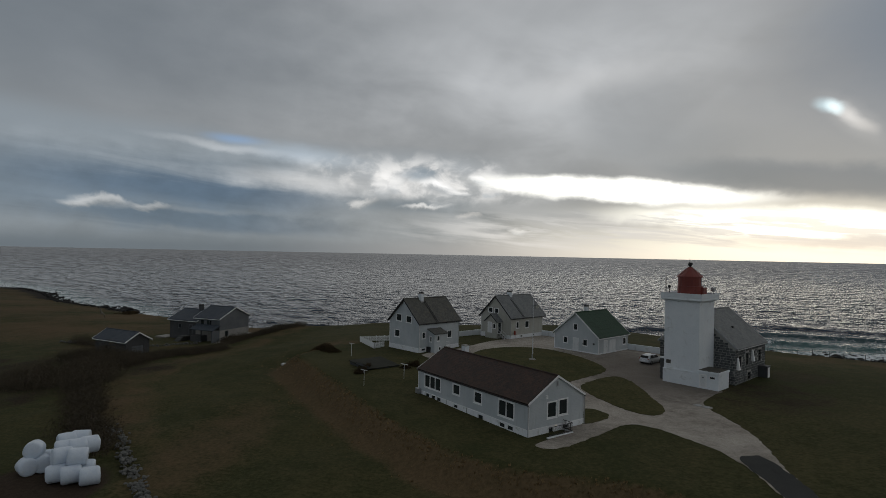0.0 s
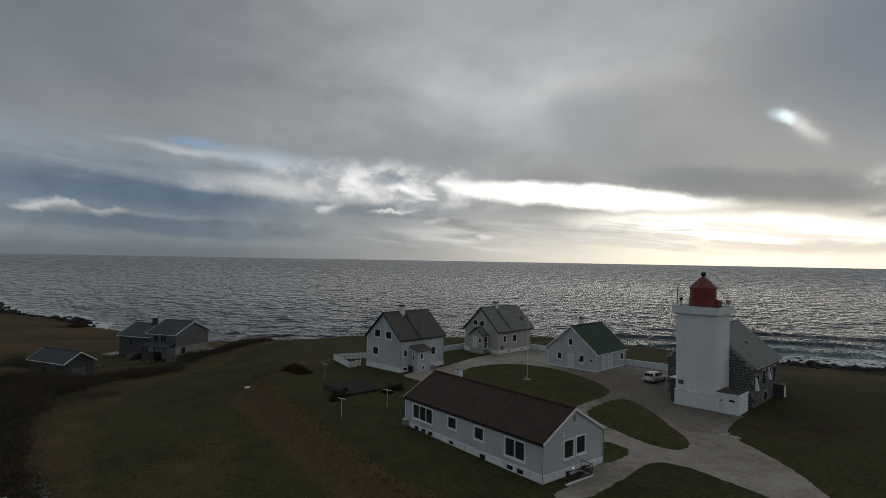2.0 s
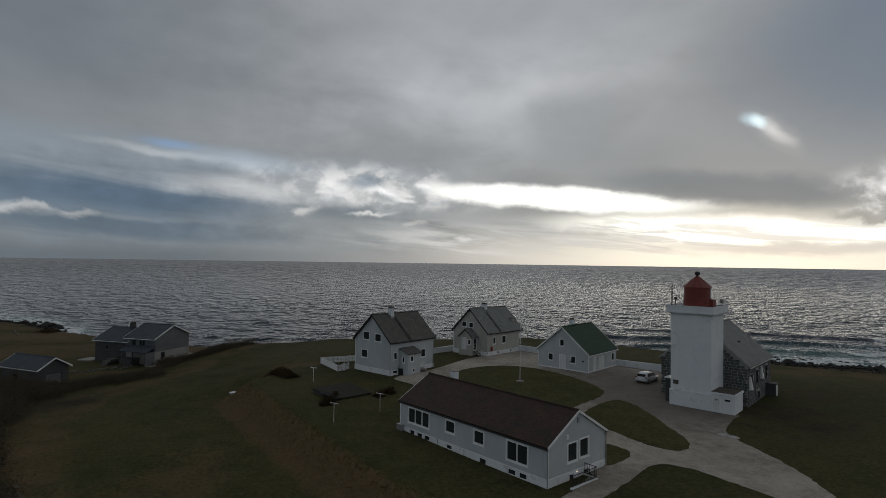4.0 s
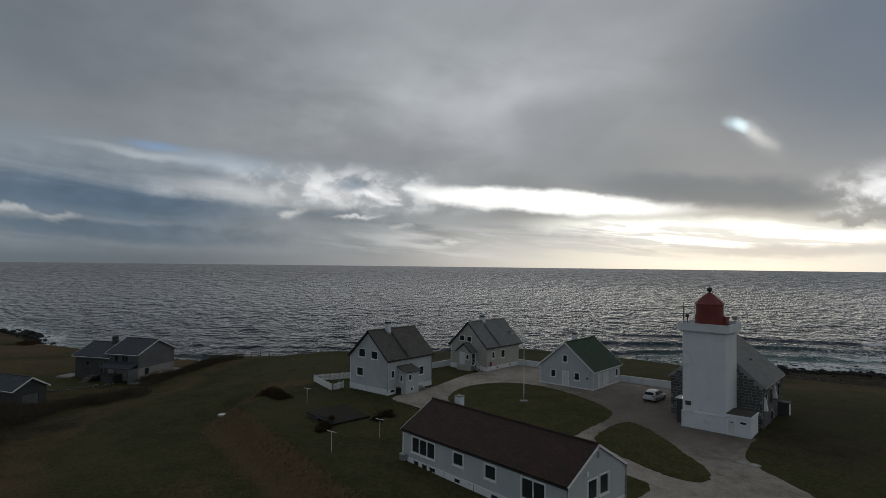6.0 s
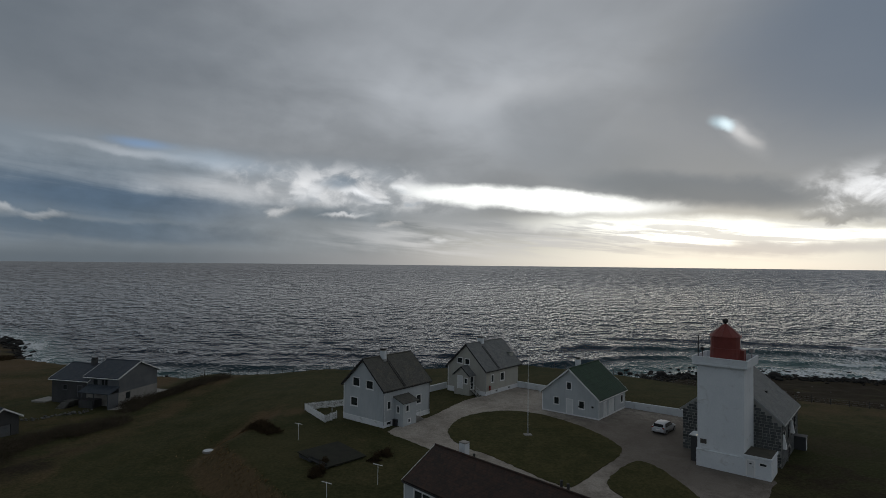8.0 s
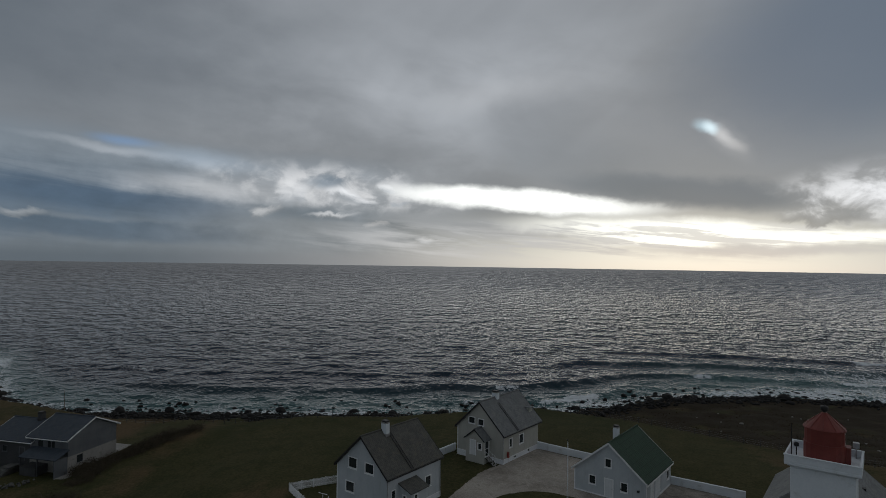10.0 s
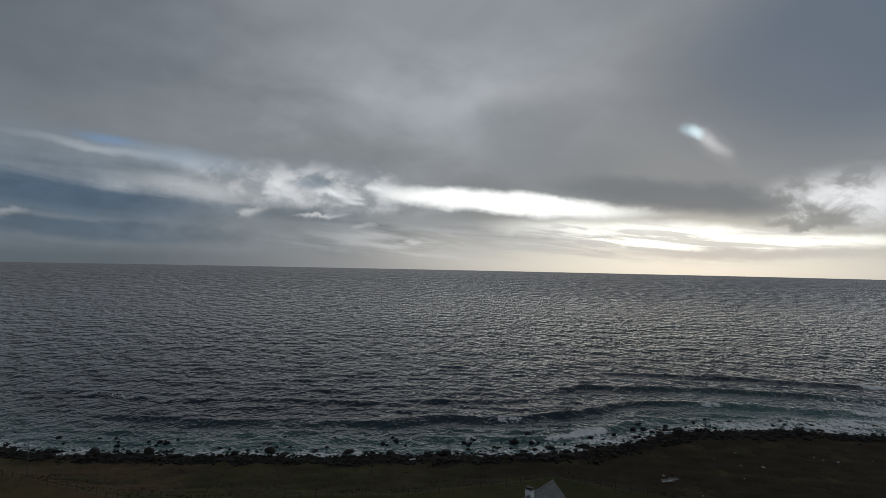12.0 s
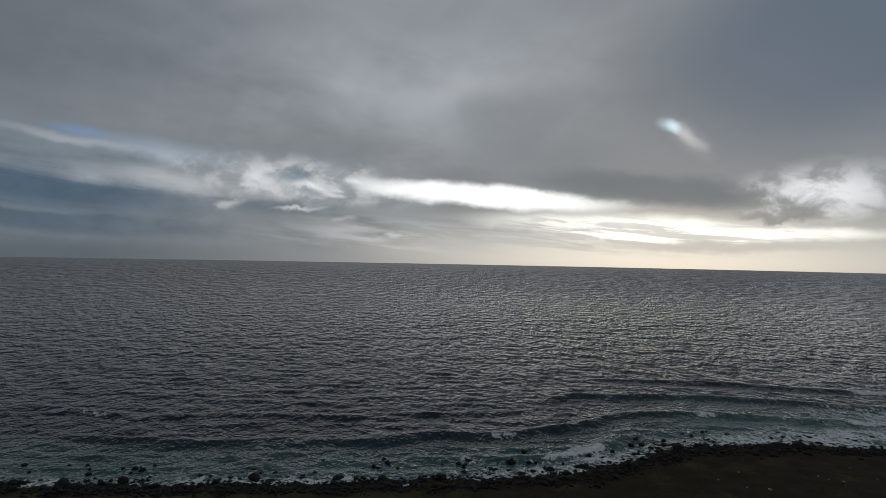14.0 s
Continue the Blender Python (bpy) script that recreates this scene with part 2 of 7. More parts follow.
# ---------------------------------------------------------------- materials
def material(name, rough=0.7, metal=0.0, spec=0.5):
    """A node material: its Nodes, its shader and the place in metres."""
    m = bpy.data.materials.new(name)
    m.use_nodes = True
    n = Nodes(m.node_tree)
    shader = n.add("ShaderNodeBsdfPrincipled", Roughness=rough, Metallic=metal)
    shader.inputs["Specular IOR Level"].default_value = spec
    n.add("ShaderNodeOutputMaterial", Surface=shader.outputs[0])
    place = n.add("ShaderNodeTexCoord").outputs["Object"]
    return m, n, shader, place


def relief(n, shader, height, strength, distance):
    bump = n.add("ShaderNodeBump", Height=height)
    bump.inputs["Strength"].default_value = strength
    bump.inputs["Distance"].default_value = distance
    n.put(shader.inputs["Normal"], bump.outputs[0])


def mottled(name, a, b, rough=0.7, coarse=0.5, fine=9.0, depth=0.01, dirt=None, metal=0.0, spec=0.4, piece=0.0):
    """Two colours mixed by a coarse and a fine noise, with relief; piece: how far single pieces differ."""
    m, n, shader, place = material(name, rough, metal, spec)
    c, f = n.noise(place, coarse, 5, 0.6).outputs[0], n.noise(place, fine, 6, 0.65).outputs[0]
    fac = n.span(n.math("ADD", n.math("MULTIPLY", c, 0.6), n.math("MULTIPLY", f, 0.4)), 0.32, 0.68)
    col = n.mix(fac, (*a, 1), (*b, 1))
    if dirt:
        col = n.mix(n.math("MULTIPLY", n.span(n.noise(place, coarse * 2.3, 7, 0.7, 0.6).outputs[0], 0.54, 0.72), 0.7), col, (*dirt, 1))
    if piece:
        info = n.add("ShaderNodeObjectInfo").outputs["Random"]
        isle = n.add("ShaderNodeNewGeometry").outputs["Random Per Island"]
        k = n.math("ADD", 1 - piece, n.math("MULTIPLY", n.math("ADD", info, isle), piece))
        col = n.vmath("MULTIPLY", col, n.add("ShaderNodeCombineXYZ", X=k, Y=k, Z=k).outputs[0])
    n.put(shader.inputs["Base Color"], col)
    n.put(shader.inputs["Roughness"], n.math("ADD", rough - 0.08, n.math("MULTIPLY", f, 0.16)))
    relief(n, shader, f, 0.6, depth)
    return m


def boards(name, a, b, pitch=0.14, upright=False):
    """Painted cladding with board joints and weathering."""
    m, n, shader, place = material(name, 0.6, 0, 0.35)
    xyz = n.add("ShaderNodeSeparateXYZ", Vector=place)
    run = n.math("ADD", xyz.outputs[0], xyz.outputs[1]) if upright else xyz.outputs[2]
    saw = n.math("FRACT", n.math("DIVIDE", run, pitch))
    joint = n.span(saw, 0.0, 0.1)
    c = n.noise(place, 0.45, 5, 0.6).outputs[0]
    streaks = n.noise(n.vmath("MULTIPLY", place, (2.2, 2.2, 0.25)), 1.4, 6, 0.65).outputs[0]
    col = n.mix(n.span(c, 0.3, 0.7), (*a, 1), (*b, 1))
    col = n.mix(n.math("MULTIPLY", n.span(streaks, 0.52, 0.75), 0.35), col, (a[0] * 0.62, a[1] * 0.63, a[2] * 0.58, 1))
    col = n.mix(n.span(joint, 1.0, 0.0, 0.0, 0.22), col, (a[0] * 0.45, a[1] * 0.45, a[2] * 0.45, 1))
    n.put(shader.inputs["Base Color"], col)
    relief(n, shader, n.math("ADD", n.math("MULTIPLY", saw, -0.6), joint), 0.7, 0.012)
    return m


def roofing(name, a, b, row=0.33, col_w=0.25, wave=0.5, stain=None, rough=0.75):
    """Courses of tiles or shingles: local x runs along the eaves, local y up the slope."""
    m, n, shader, place = material(name, rough, 0, 0.4)
    xyz = n.add("ShaderNodeSeparateXYZ", Vector=place)
    v = n.math("DIVIDE", xyz.outputs[1], row)
    shift = n.math("MULTIPLY", n.math("FLOOR", v), 0.5)
    u = n.math("ADD", n.math("DIVIDE", xyz.outputs[0], col_w), shift)
    cell = n.add("ShaderNodeCombineXYZ", X=n.math("FLOOR", u), Y=n.math("FLOOR", v)).outputs[0]
    tone = n.add("ShaderNodeTexWhiteNoise", noise_dimensions="3D", Vector=cell).outputs[0]
    c = n.noise(place, 0.5, 6, 0.65, 0.4).outputs[0]
    g = n.noise(place, 14, 4, 0.6).outputs[0]
    fac = n.math("ADD", n.math("MULTIPLY", tone, 0.28), n.math("MULTIPLY", c, 0.72))
    colour = n.mix(n.span(fac, 0.2, 0.8), (*a, 1), (*b, 1))
    if stain:
        colour = n.mix(n.math("MULTIPLY", n.span(n.noise(place, 0.9, 8, 0.7, 0.5).outputs[0], 0.5, 0.72), 0.75), colour, (*stain, 1))
    fu, fv = n.math("FRACT", u), n.math("FRACT", v)
    gap = n.math("MULTIPLY", n.span(fu, 0.0, 0.07), n.span(fv, 0.0, 0.09))
    colour = n.mix(n.span(gap, 1.0, 0.0, 0.0, 0.4), colour, (a[0] * 0.4, a[1] * 0.4, a[2] * 0.4, 1))
    n.put(shader.inputs["Base Color"], colour)
    height = n.math("ADD", n.math("MULTIPLY", fv, -0.8), n.math("ADD", gap, n.math("MULTIPLY", n.math("SINE", n.math("MULTIPLY", u, 6.2832)), wave * 0.5)))
    relief(n, shader, n.math("ADD", height, n.math("MULTIPLY", g, 0.25)), 0.8, 0.02)
    return m


def grass_material(name, green, olive, dry, dry_amount, use_map=False):
    m, n, shader, place = material(name, 0.95, 0, 0.06)
    c1 = n.noise(place, 0.045, 6, 0.62, 0.4).outputs[0]
    c2 = n.noise(place, 0.33, 6, 0.68, 0.3).outputs[0]
    c3 = n.noise(n.vmath("MULTIPLY", place, (1, 1, 0.4)), 2.6, 6, 0.75).outputs[0]
    mixed = n.math("ADD", n.math("MULTIPLY", c1, 0.35), n.math("ADD", n.math("MULTIPLY", c2, 0.35), n.math("MULTIPLY", c3, 0.3)))
    col = n.mix(n.span(mixed, 0.4, 0.6), (*green, 1), (*olive, 1))
    amount = n.span(n.math("ADD", n.math("MULTIPLY", c2, 0.6), n.math("MULTIPLY", c3, 0.4)), 0.62 - dry_amount * 0.3, 0.8 - dry_amount * 0.3)
    if use_map:
        marks = n.add("ShaderNodeAttribute", attribute_name="cover")
        rgb = n.add("ShaderNodeSeparateColor", Color=marks.outputs["Color"])
        strength = n.span(n.math("ADD", rgb.outputs[0], n.math("MULTIPLY", n.math("SUBTRACT", mixed, 0.5), 1.6)), 0.2, 0.75)
        amount = n.math("MAXIMUM", amount, strength)
    col = n.mix(n.math("MULTIPLY", amount, 0.85), col, (*dry, 1))
    if use_map:
        stony = n.span(n.math("ADD", rgb.outputs[1], n.math("MULTIPLY", n.math("SUBTRACT", c3, 0.5), 0.9)), 0.3, 0.7)
        col = n.mix(stony, col, (0.024, 0.022, 0.020, 1))
        heath = n.add("ShaderNodeAttribute", attribute_name="heath").outputs["Fac"]
        col = n.mix(n.span(n.math("ADD", heath, n.math("MULTIPLY", n.math("SUBTRACT", c2, 0.5), 1.0)), 0.25, 0.7), col, n.mix(c3, (0.016, 0.014, 0.010, 1), (0.050, 0.039, 0.025, 1)))
        bare = n.span(n.math("ADD", rgb.outputs[2], n.math("MULTIPLY", n.math("SUBTRACT", c3, 0.5), 0.9)), 0.35, 0.7)
        col = n.mix(bare, col, (0.045, 0.033, 0.024, 1))
    shade = n.span(c3, 0.25, 0.75, 0.72, 1.25)
    col = n.vmath("MULTIPLY", col, n.add("ShaderNodeCombineXYZ", X=shade, Y=shade, Z=shade).outputs[0])
    n.put(shader.inputs["Base Color"], col)
    tuft = n.noise(place, 5.5, 5, 0.8).outputs[0]
    relief(n, shader, n.math("ADD", tuft, n.math("MULTIPLY", c2, 1.5)), 0.4, 0.10)
    return m


# size of the waves in metres, stretch along the crests, height, octaves, distances over which they appear and die away
WAVE_BANDS = ((1.6, 1.0, 0.40, 1, None, (230, 480)), (5.0, 1.3, 1.5, 2, None, (400, 850)), (18.0, 2.0, 4.6, 2, (180, 600, 0.2, 1), (900, 1800)),
              (46.0, 2.4, 6.0, 1, (600, 1300, 0.0, 1), (1900, 3200)), (130.0, 3.4, 8.0, 1, (1300, 2400, 0.0, 1), (2800, 4600)))


def water_material():
    m, n, shader, place = material("sea_water", 0.16, 0, 0.5)
    shader.inputs["IOR"].default_value = 1.33
    geo = n.add("ShaderNodeNewGeometry")
    foam = n.add("ShaderNodeAttribute", attribute_name="foam")
    rgb = n.add("ShaderNodeSeparateColor", Color=foam.outputs["Color"])
    lace = n.noise(n.vmath("MULTIPLY", place, (0.8, 0.55, 1)), 0.55, 8, 0.78, 1.0).outputs[0]
    lace2 = n.noise(place, 0.09, 5, 0.65, 0.8).outputs[0]
    cover = n.math("ADD", rgb.outputs[0], n.math("ADD", n.math("MULTIPLY", n.math("SUBTRACT", lace, 0.5), 2.4), n.math("MULTIPLY", n.math("SUBTRACT", lace2, 0.5), 1.1)))
    white = n.math("MULTIPLY", n.span(cover, 0.46, 0.72), n.span(rgb.outputs[0], 0.02, 0.2))
    body = n.mix(rgb.outputs[1], (0.004, 0.015, 0.032, 1), (0.042, 0.105, 0.108, 1))
    n.put(shader.inputs["Base Color"], n.mix(n.math("MULTIPLY", white, 0.85), body, (0.80, 0.84, 0.87, 1)))
    n.put(shader.inputs["Roughness"], n.math("MAXIMUM", n.span(white, 0, 1, 0.13, 0.85), n.span(n.vmath_length(place), 200, 2500, 0.14, 0.24)))
    # slopes of a rough wave field, band by band: wavelets near, wind waves, then swell and gust bands towards the horizon
    away = n.vmath_length(place)
    parts = n.add("ShaderNodeSeparateXYZ", Vector=geo.outputs["Normal"])
    rise_x, rise_y = n.math("MULTIPLY", parts.outputs[0], -1.0), n.math("MULTIPLY", parts.outputs[1], -1.0)
    for size, stretch, high, detail, fade_in, fade_out in WAVE_BANDS:
        at = n.vmath("MULTIPLY", place, (stretch / size, 1 / size, 0))
        step = 0.12
        h0, hx, hy = (n.noise(n.vmath("ADD", at, d), 1.0, detail, 0.62, 0.0).outputs[0] for d in ((0, 0, 0), (step, 0, 0), (0, step, 0)))
        k = high / (step * size)
        if fade_in:
            k = n.math("MULTIPLY", n.span(away, *fade_in), k)
        if fade_out:
            k = n.math("MULTIPLY", n.span(away, *fade_out, 1.0, 0.0), k)
        rise_x = n.math("ADD", rise_x, n.math("MULTIPLY", n.math("MULTIPLY", n.math("SUBTRACT", hx, h0), min(stretch, 1.2)), k))
        rise_y = n.math("ADD", rise_y, n.math("MULTIPLY", n.math("SUBTRACT", hy, h0), k))
    # wind from the sea: the faces towards the shore are the steeper ones
    # the constant is an added lean, so the water mirrors higher, darker sky
    rise_y = n.math("ADD", rise_y, n.math("MULTIPLY", n.math("ADD", n.math("MAXIMUM", rise_y, 0.0), n.span(away, 250, 1500, 0.10, 0.13)), 1.0))
    tilt = n.add("ShaderNodeCombineXYZ", X=n.math("MULTIPLY", rise_x, -1.0), Y=n.math("MULTIPLY", rise_y, -1.0), Z=1.0).outputs[0]
    n.put(shader.inputs["Normal"], n.vmath("NORMALIZE", tilt))
    return m


def gravel_material():
    """Worn gravel: pale where wheels keep it clean, brown and damp where earth shows through."""
    m, n, shader, place = material("gravel", 0.95, 0, 0.2)
    c = n.noise(place, 0.11, 5, 0.6, 0.5).outputs[0]
    d = n.noise(place, 0.55, 6, 0.7, 0.6).outputs[0]
    f = n.noise(place, 3.2, 6, 0.75).outputs[0]
    g = n.noise(place, 19, 4, 0.7).outputs[0]
    mixed = n.math("ADD", n.math("MULTIPLY", c, 0.4), n.math("ADD", n.math("MULTIPLY", d, 0.35), n.math("MULTIPLY", f, 0.25)))
    col = n.mix(n.span(mixed, 0.38, 0.6), (0.215, 0.192, 0.165, 1), (0.40, 0.368, 0.325, 1))
    # the yard before the tower is earthier than the drive
    away = n.vmath_length(n.vmath("MULTIPLY", n.vmath("SUBTRACT", place, (31, 84, 0)), (1, 0.7, 0)))
    earth = n.span(n.math("ADD", away, n.math("MULTIPLY", n.math("SUBTRACT", d, 0.5), 12)), 17, 7)
    col = n.mix(n.math("MULTIPLY", earth, 0.72), col, (0.108, 0.092, 0.078, 1))
    col = n.mix(n.math("MULTIPLY", n.span(d, 0.56, 0.72), 0.55), col, (0.105, 0.095, 0.075, 1))
    grit = n.span(g, 0.3, 0.7, 0.72, 1.25)
    n.put(shader.inputs["Base Color"], n.vmath("MULTIPLY", col, n.add("ShaderNodeCombineXYZ", X=grit, Y=grit, Z=grit).outputs[0]))
    relief(n, shader, n.math("ADD", g, f), 0.7, 0.04)
    return m


def glass_material():
    m, n, shader, place = material("window_glass", 0.06, 0, 0.5)
    wob = n.noise(place, 1.3, 2, 0.5).outputs[0]
    n.put(shader.inputs["Base Color"], (0.030, 0.036, 0.038, 1))
    relief(n, shader, wob, 0.1, 0.02)
    return m


WHITE_BOARD = boards("white_cladding", (0.42, 0.46, 0.485), (0.49, 0.525, 0.545))
CREAM_BOARD = boards("cream_cladding", (0.37, 0.37, 0.335), (0.43, 0.43, 0.39))
GREY_BOARD = boards("grey_cladding", (0.10, 0.11, 0.12), (0.135, 0.145, 0.155), 0.16)
DARK_BOARD = boards("dark_cladding", (0.045, 0.047, 0.05), (0.065, 0.067, 0.07), 0.16)
DOOR_BOARD = boards("door_boards", (0.62, 0.65, 0.66), (0.7, 0.72, 0.73), 0.2, True)
RENDER_WHITE = mottled("white_render", (0.62, 0.67, 0.71), (0.72, 0.76, 0.79), 0.8, 0.35, 6, 0.01, (0.48, 0.50, 0.50))
FOUNDATION = mottled("foundation_paint", (0.66, 0.69, 0.72), (0.78, 0.80, 0.82), 0.85, 0.5, 8, 0.015, (0.40, 0.41, 0.38))
TRIM = mottled("white_trim", (0.72, 0.74, 0.75), (0.82, 0.83, 0.83), 0.5, 1.2, 20, 0.002, (0.55, 0.55, 0.52))
RED_METAL = mottled("red_lantern_paint", (0.15, 0.030, 0.024), (0.20, 0.040, 0.030), 0.5, 0.8, 10, 0.003, (0.11, 0.022, 0.018))
DARK_METAL = mottled("dark_metal", (0.03, 0.03, 0.032), (0.05, 0.05, 0.052), 0.5, 2, 20, 0.002, None, 0.6)
STEEL = mottled("galvanised_steel", (0.32, 0.33, 0.34), (0.42, 0.43, 0.44), 0.45, 2, 25, 0.002, None, 0.7)
CONCRETE = mottled("concrete", (0.24, 0.235, 0.22), (0.33, 0.32, 0.30), 0.9, 0.6, 9, 0.015, (0.13, 0.13, 0.115))
STONE = mottled("granite_block", (0.060, 0.067, 0.069), (0.135, 0.143, 0.142), 0.85, 0.9, 7, 0.03, (0.045, 0.05, 0.042), piece=0.55)
MORTAR = mottled("lime_mortar", (0.26, 0.26, 0.25), (0.36, 0.36, 0.34), 0.95, 0.8, 12, 0.01)
ROCK = mottled("shore_rock", (0.009, 0.009, 0.010), (0.024, 0.023, 0.022), 0.8, 0.6, 4, 0.06, (0.02, 0.022, 0.015), spec=0.2, piece=0.3)
FIELD_STONE = mottled("field_stone", (0.06, 0.062, 0.06), (0.15, 0.15, 0.14), 0.9, 0.8, 5, 0.04, (0.05, 0.06, 0.035), piece=0.3)
GRAVEL = gravel_material()
ASPHALT = mottled("asphalt", (0.030, 0.032, 0.031), (0.046, 0.047, 0.045), 0.9, 0.3, 12, 0.01, (0.022, 0.023, 0.022), spec=0.15)
TILE_GREY = roofing("grey_roof_tiles", (0.060, 0.062, 0.058), (0.105, 0.103, 0.09), 0.36, 0.28, 0.8, (0.13, 0.115, 0.085))
TILE_SLATE = roofing("slate_roof", (0.12, 0.13, 0.135), (0.19, 0.20, 0.20), 0.3, 0.32, 0.15, (0.23, 0.235, 0.21))
TILE_GREEN = roofing("green_roof_sheets", (0.012, 0.038, 0.021), (0.019, 0.055, 0.030), 0.9, 0.5, 0.5, (0.017, 0.034, 0.022))
TILE_BROWN = roofing("brown_roof_shingles", (0.017, 0.0115, 0.009), (0.052, 0.024, 0.016), 0.25, 0.3, 0.1, (0.012, 0.011, 0.009))
TILE_BLUE = roofing("blue_grey_roof_tiles", (0.032, 0.044, 0.060), (0.052, 0.066, 0.084), 0.36, 0.3, 0.6, (0.08, 0.085, 0.085))
LAWN = grass_material("lawn_grass", (0.046, 0.049, 0.020), (0.077, 0.070, 0.031), (0.12, 0.086, 0.044), 0.12)
FIELD = grass_material("field_grass", (0.038, 0.043, 0.0175), (0.067, 0.061, 0.028), (0.108, 0.075, 0.043), 0.15, True)
GLASS = glass_material()
WATER = water_material()
PLASTIC = mottled("bale_wrap", (0.52, 0.60, 0.70), (0.64, 0.71, 0.79), 0.35, 1.5, 8, 0.02, (0.58, 0.60, 0.6), spec=0.5)
LEAF = mottled("hedge_leaves", (0.066, 0.057, 0.041), (0.105, 0.086, 0.060), 0.9, 0.8, 6, 0.01, (0.10, 0.074, 0.05), spec=0.1, piece=0.3)
BARK = mottled("twigs", (0.06, 0.05, 0.038), (0.10, 0.08, 0.06), 0.9, 2, 20, 0.01)
HEATH = mottled("dark_heath", (0.030, 0.023, 0.014), (0.065, 0.046, 0.026), 0.95, 0.3, 6, 0.01, (0.016, 0.016, 0.008), spec=0.05, piece=0.35)
# dry grass, its colour raised for the light along the bank's rim
LIT_TUSSOCK = mottled("lit_dry_tussock", (0.15, 0.108, 0.055), (0.25, 0.175, 0.09), 0.95, 0.4, 6, 0.01, (0.05, 0.05, 0.02), spec=0.05, piece=0.35)
CAR_PAINT = mottled("silver_white_paint", (0.48, 0.50, 0.53), (0.54, 0.56, 0.59), 0.3, 1, 8, 0.001, None, 0.15)
CAR_GLASS = mottled("car_glass", (0.006, 0.007, 0.008), (0.009, 0.010, 0.011), 0.2, 2, 10, 0.0005, spec=0.25)
RUBBER = mottled("tyre_rubber", (0.012, 0.012, 0.012), (0.02, 0.02, 0.02), 0.85, 2, 30, 0.002)
LAMP_RED = mottled("red_lens", (0.18, 0.01, 0.008), (0.25, 0.015, 0.012), 0.25, 2, 20, 0.001)
RED_PAINT = mottled("red_paint", (0.22, 0.035, 0.03), (0.28, 0.05, 0.04), 0.5, 2, 20, 0.002)
WOOD = mottled("weathered_wood", (0.10, 0.085, 0.065), (0.17, 0.15, 0.12), 0.9, 1.5, 12, 0.01)

# ---------------------------------------------------------------- building blocks
def part(name, bm, mat, parent=None, label="", smooth=False):
    """Links a bmesh as one mesh object, under a thing or a part."""
    me = bpy.data.meshes.new(name)
    bm.to_mesh(me)
    bm.free()
    me.materials.append(mat)
    if smooth:
        me.shade_smooth()
    ob = new(name, me)
    if parent is not None:
        ob.parent = parent
    if label:
        tagged(ob, label)
    return ob


def thing(name, m, label, category, group="", kind=""):
    """An Empty that parents the parts of a thing."""
    ob = new(name)
    ob.empty_display_size = 0.5
    ob.matrix_world = m
    return tagged(ob, label, category, group, kind)


def box(bm, x0, x1, y0, y1, z0, z1, bevel=0.0, m=None):
    v = [bm.verts.new((x, y, z)) for z in (z0, z1) for y in (y0, y1) for x in (x0, x1)]
    faces = [bm.faces.new([v[i] for i in f]) for f in ((0, 2, 3, 1), (4, 5, 7, 6), (0, 1, 5, 4), (2, 6, 7, 3), (0, 4, 6, 2), (1, 3, 7, 5))]
    if bevel:
        edges = list({e for f in faces for e in f.edges})
        out = bmesh.ops.bevel(bm, geom=edges, offset=bevel, segments=1, affect="EDGES", profile=0.5)
        v = list({w for f in out["faces"] for w in f.verts} | {w for w in v if w.is_valid})
    if m is not None:
        bmesh.ops.transform(bm, matrix=m, verts=v)
    return bm


def boxes(*rows, bevel=0.0):
    bm = bmesh.new()
    for row in rows:
        box(bm, *row, bevel=bevel)
    return bm


def prism(bm, outline, z0, z1):
    """An upright prism over a 2D outline, which runs counter-clockwise."""
    lo = [bm.verts.new((x, y, z0)) for x, y in outline]
    hi = [bm.verts.new((x, y, z1)) for x, y in outline]
    bm.faces.new(lo[::-1])
    bm.faces.new(hi)
    for i in range(len(outline)):
        j = (i + 1) % len(outline)
        bm.faces.new((lo[i], lo[j], hi[j], hi[i]))
    return bm


def tube(bm, a, b, r0, r1=None, n=8):
    """A round bar from a to b."""
    a, b = Vector(a), Vector(b)
    turn = (b - a).to_track_quat("Z", "Y")
    r1 = r0 if r1 is None else r1
    rings = []
    for p, r in ((a, r0), (b, r1)):
        rings.append([bm.verts.new(p + turn @ Vector((r * math.cos(2 * math.pi * k / n), r * math.sin(2 * math.pi * k / n), 0))) for k in range(n)])
    for k in range(n):
        bm.faces.new((rings[0][k], rings[0][(k + 1) % n], rings[1][(k + 1) % n], rings[1][k]))
    bm.faces.new(rings[0][::-1])
    bm.faces.new(rings[1])
    return bm


def bars(name, spans, r, mat, parent):
    """Round bars, each a part of its own."""
    for a, b in spans:
        part(name, tube(bmesh.new(), a, b, r, n=6), mat, parent)


def lathe(bm, profile, n=16, x=0.0, y=0.0, square=0.0):
    """Turns a profile of (radius, z) round an upright axis."""
    rings = []
    for r, z in profile:
        rings.append([bm.verts.new((x + r * math.cos(2 * math.pi * (k + square) / n), y + r * math.sin(2 * math.pi * (k + square) / n), z)) for k in range(n)])
    for lo, hi in zip(rings, rings[1:]):
        for k in range(n):
            bm.faces.new((lo[k], lo[(k + 1) % n], hi[(k + 1) % n], hi[k]))
    bm.faces.new(rings[0][::-1])
    bm.faces.new(rings[-1])
    return bm


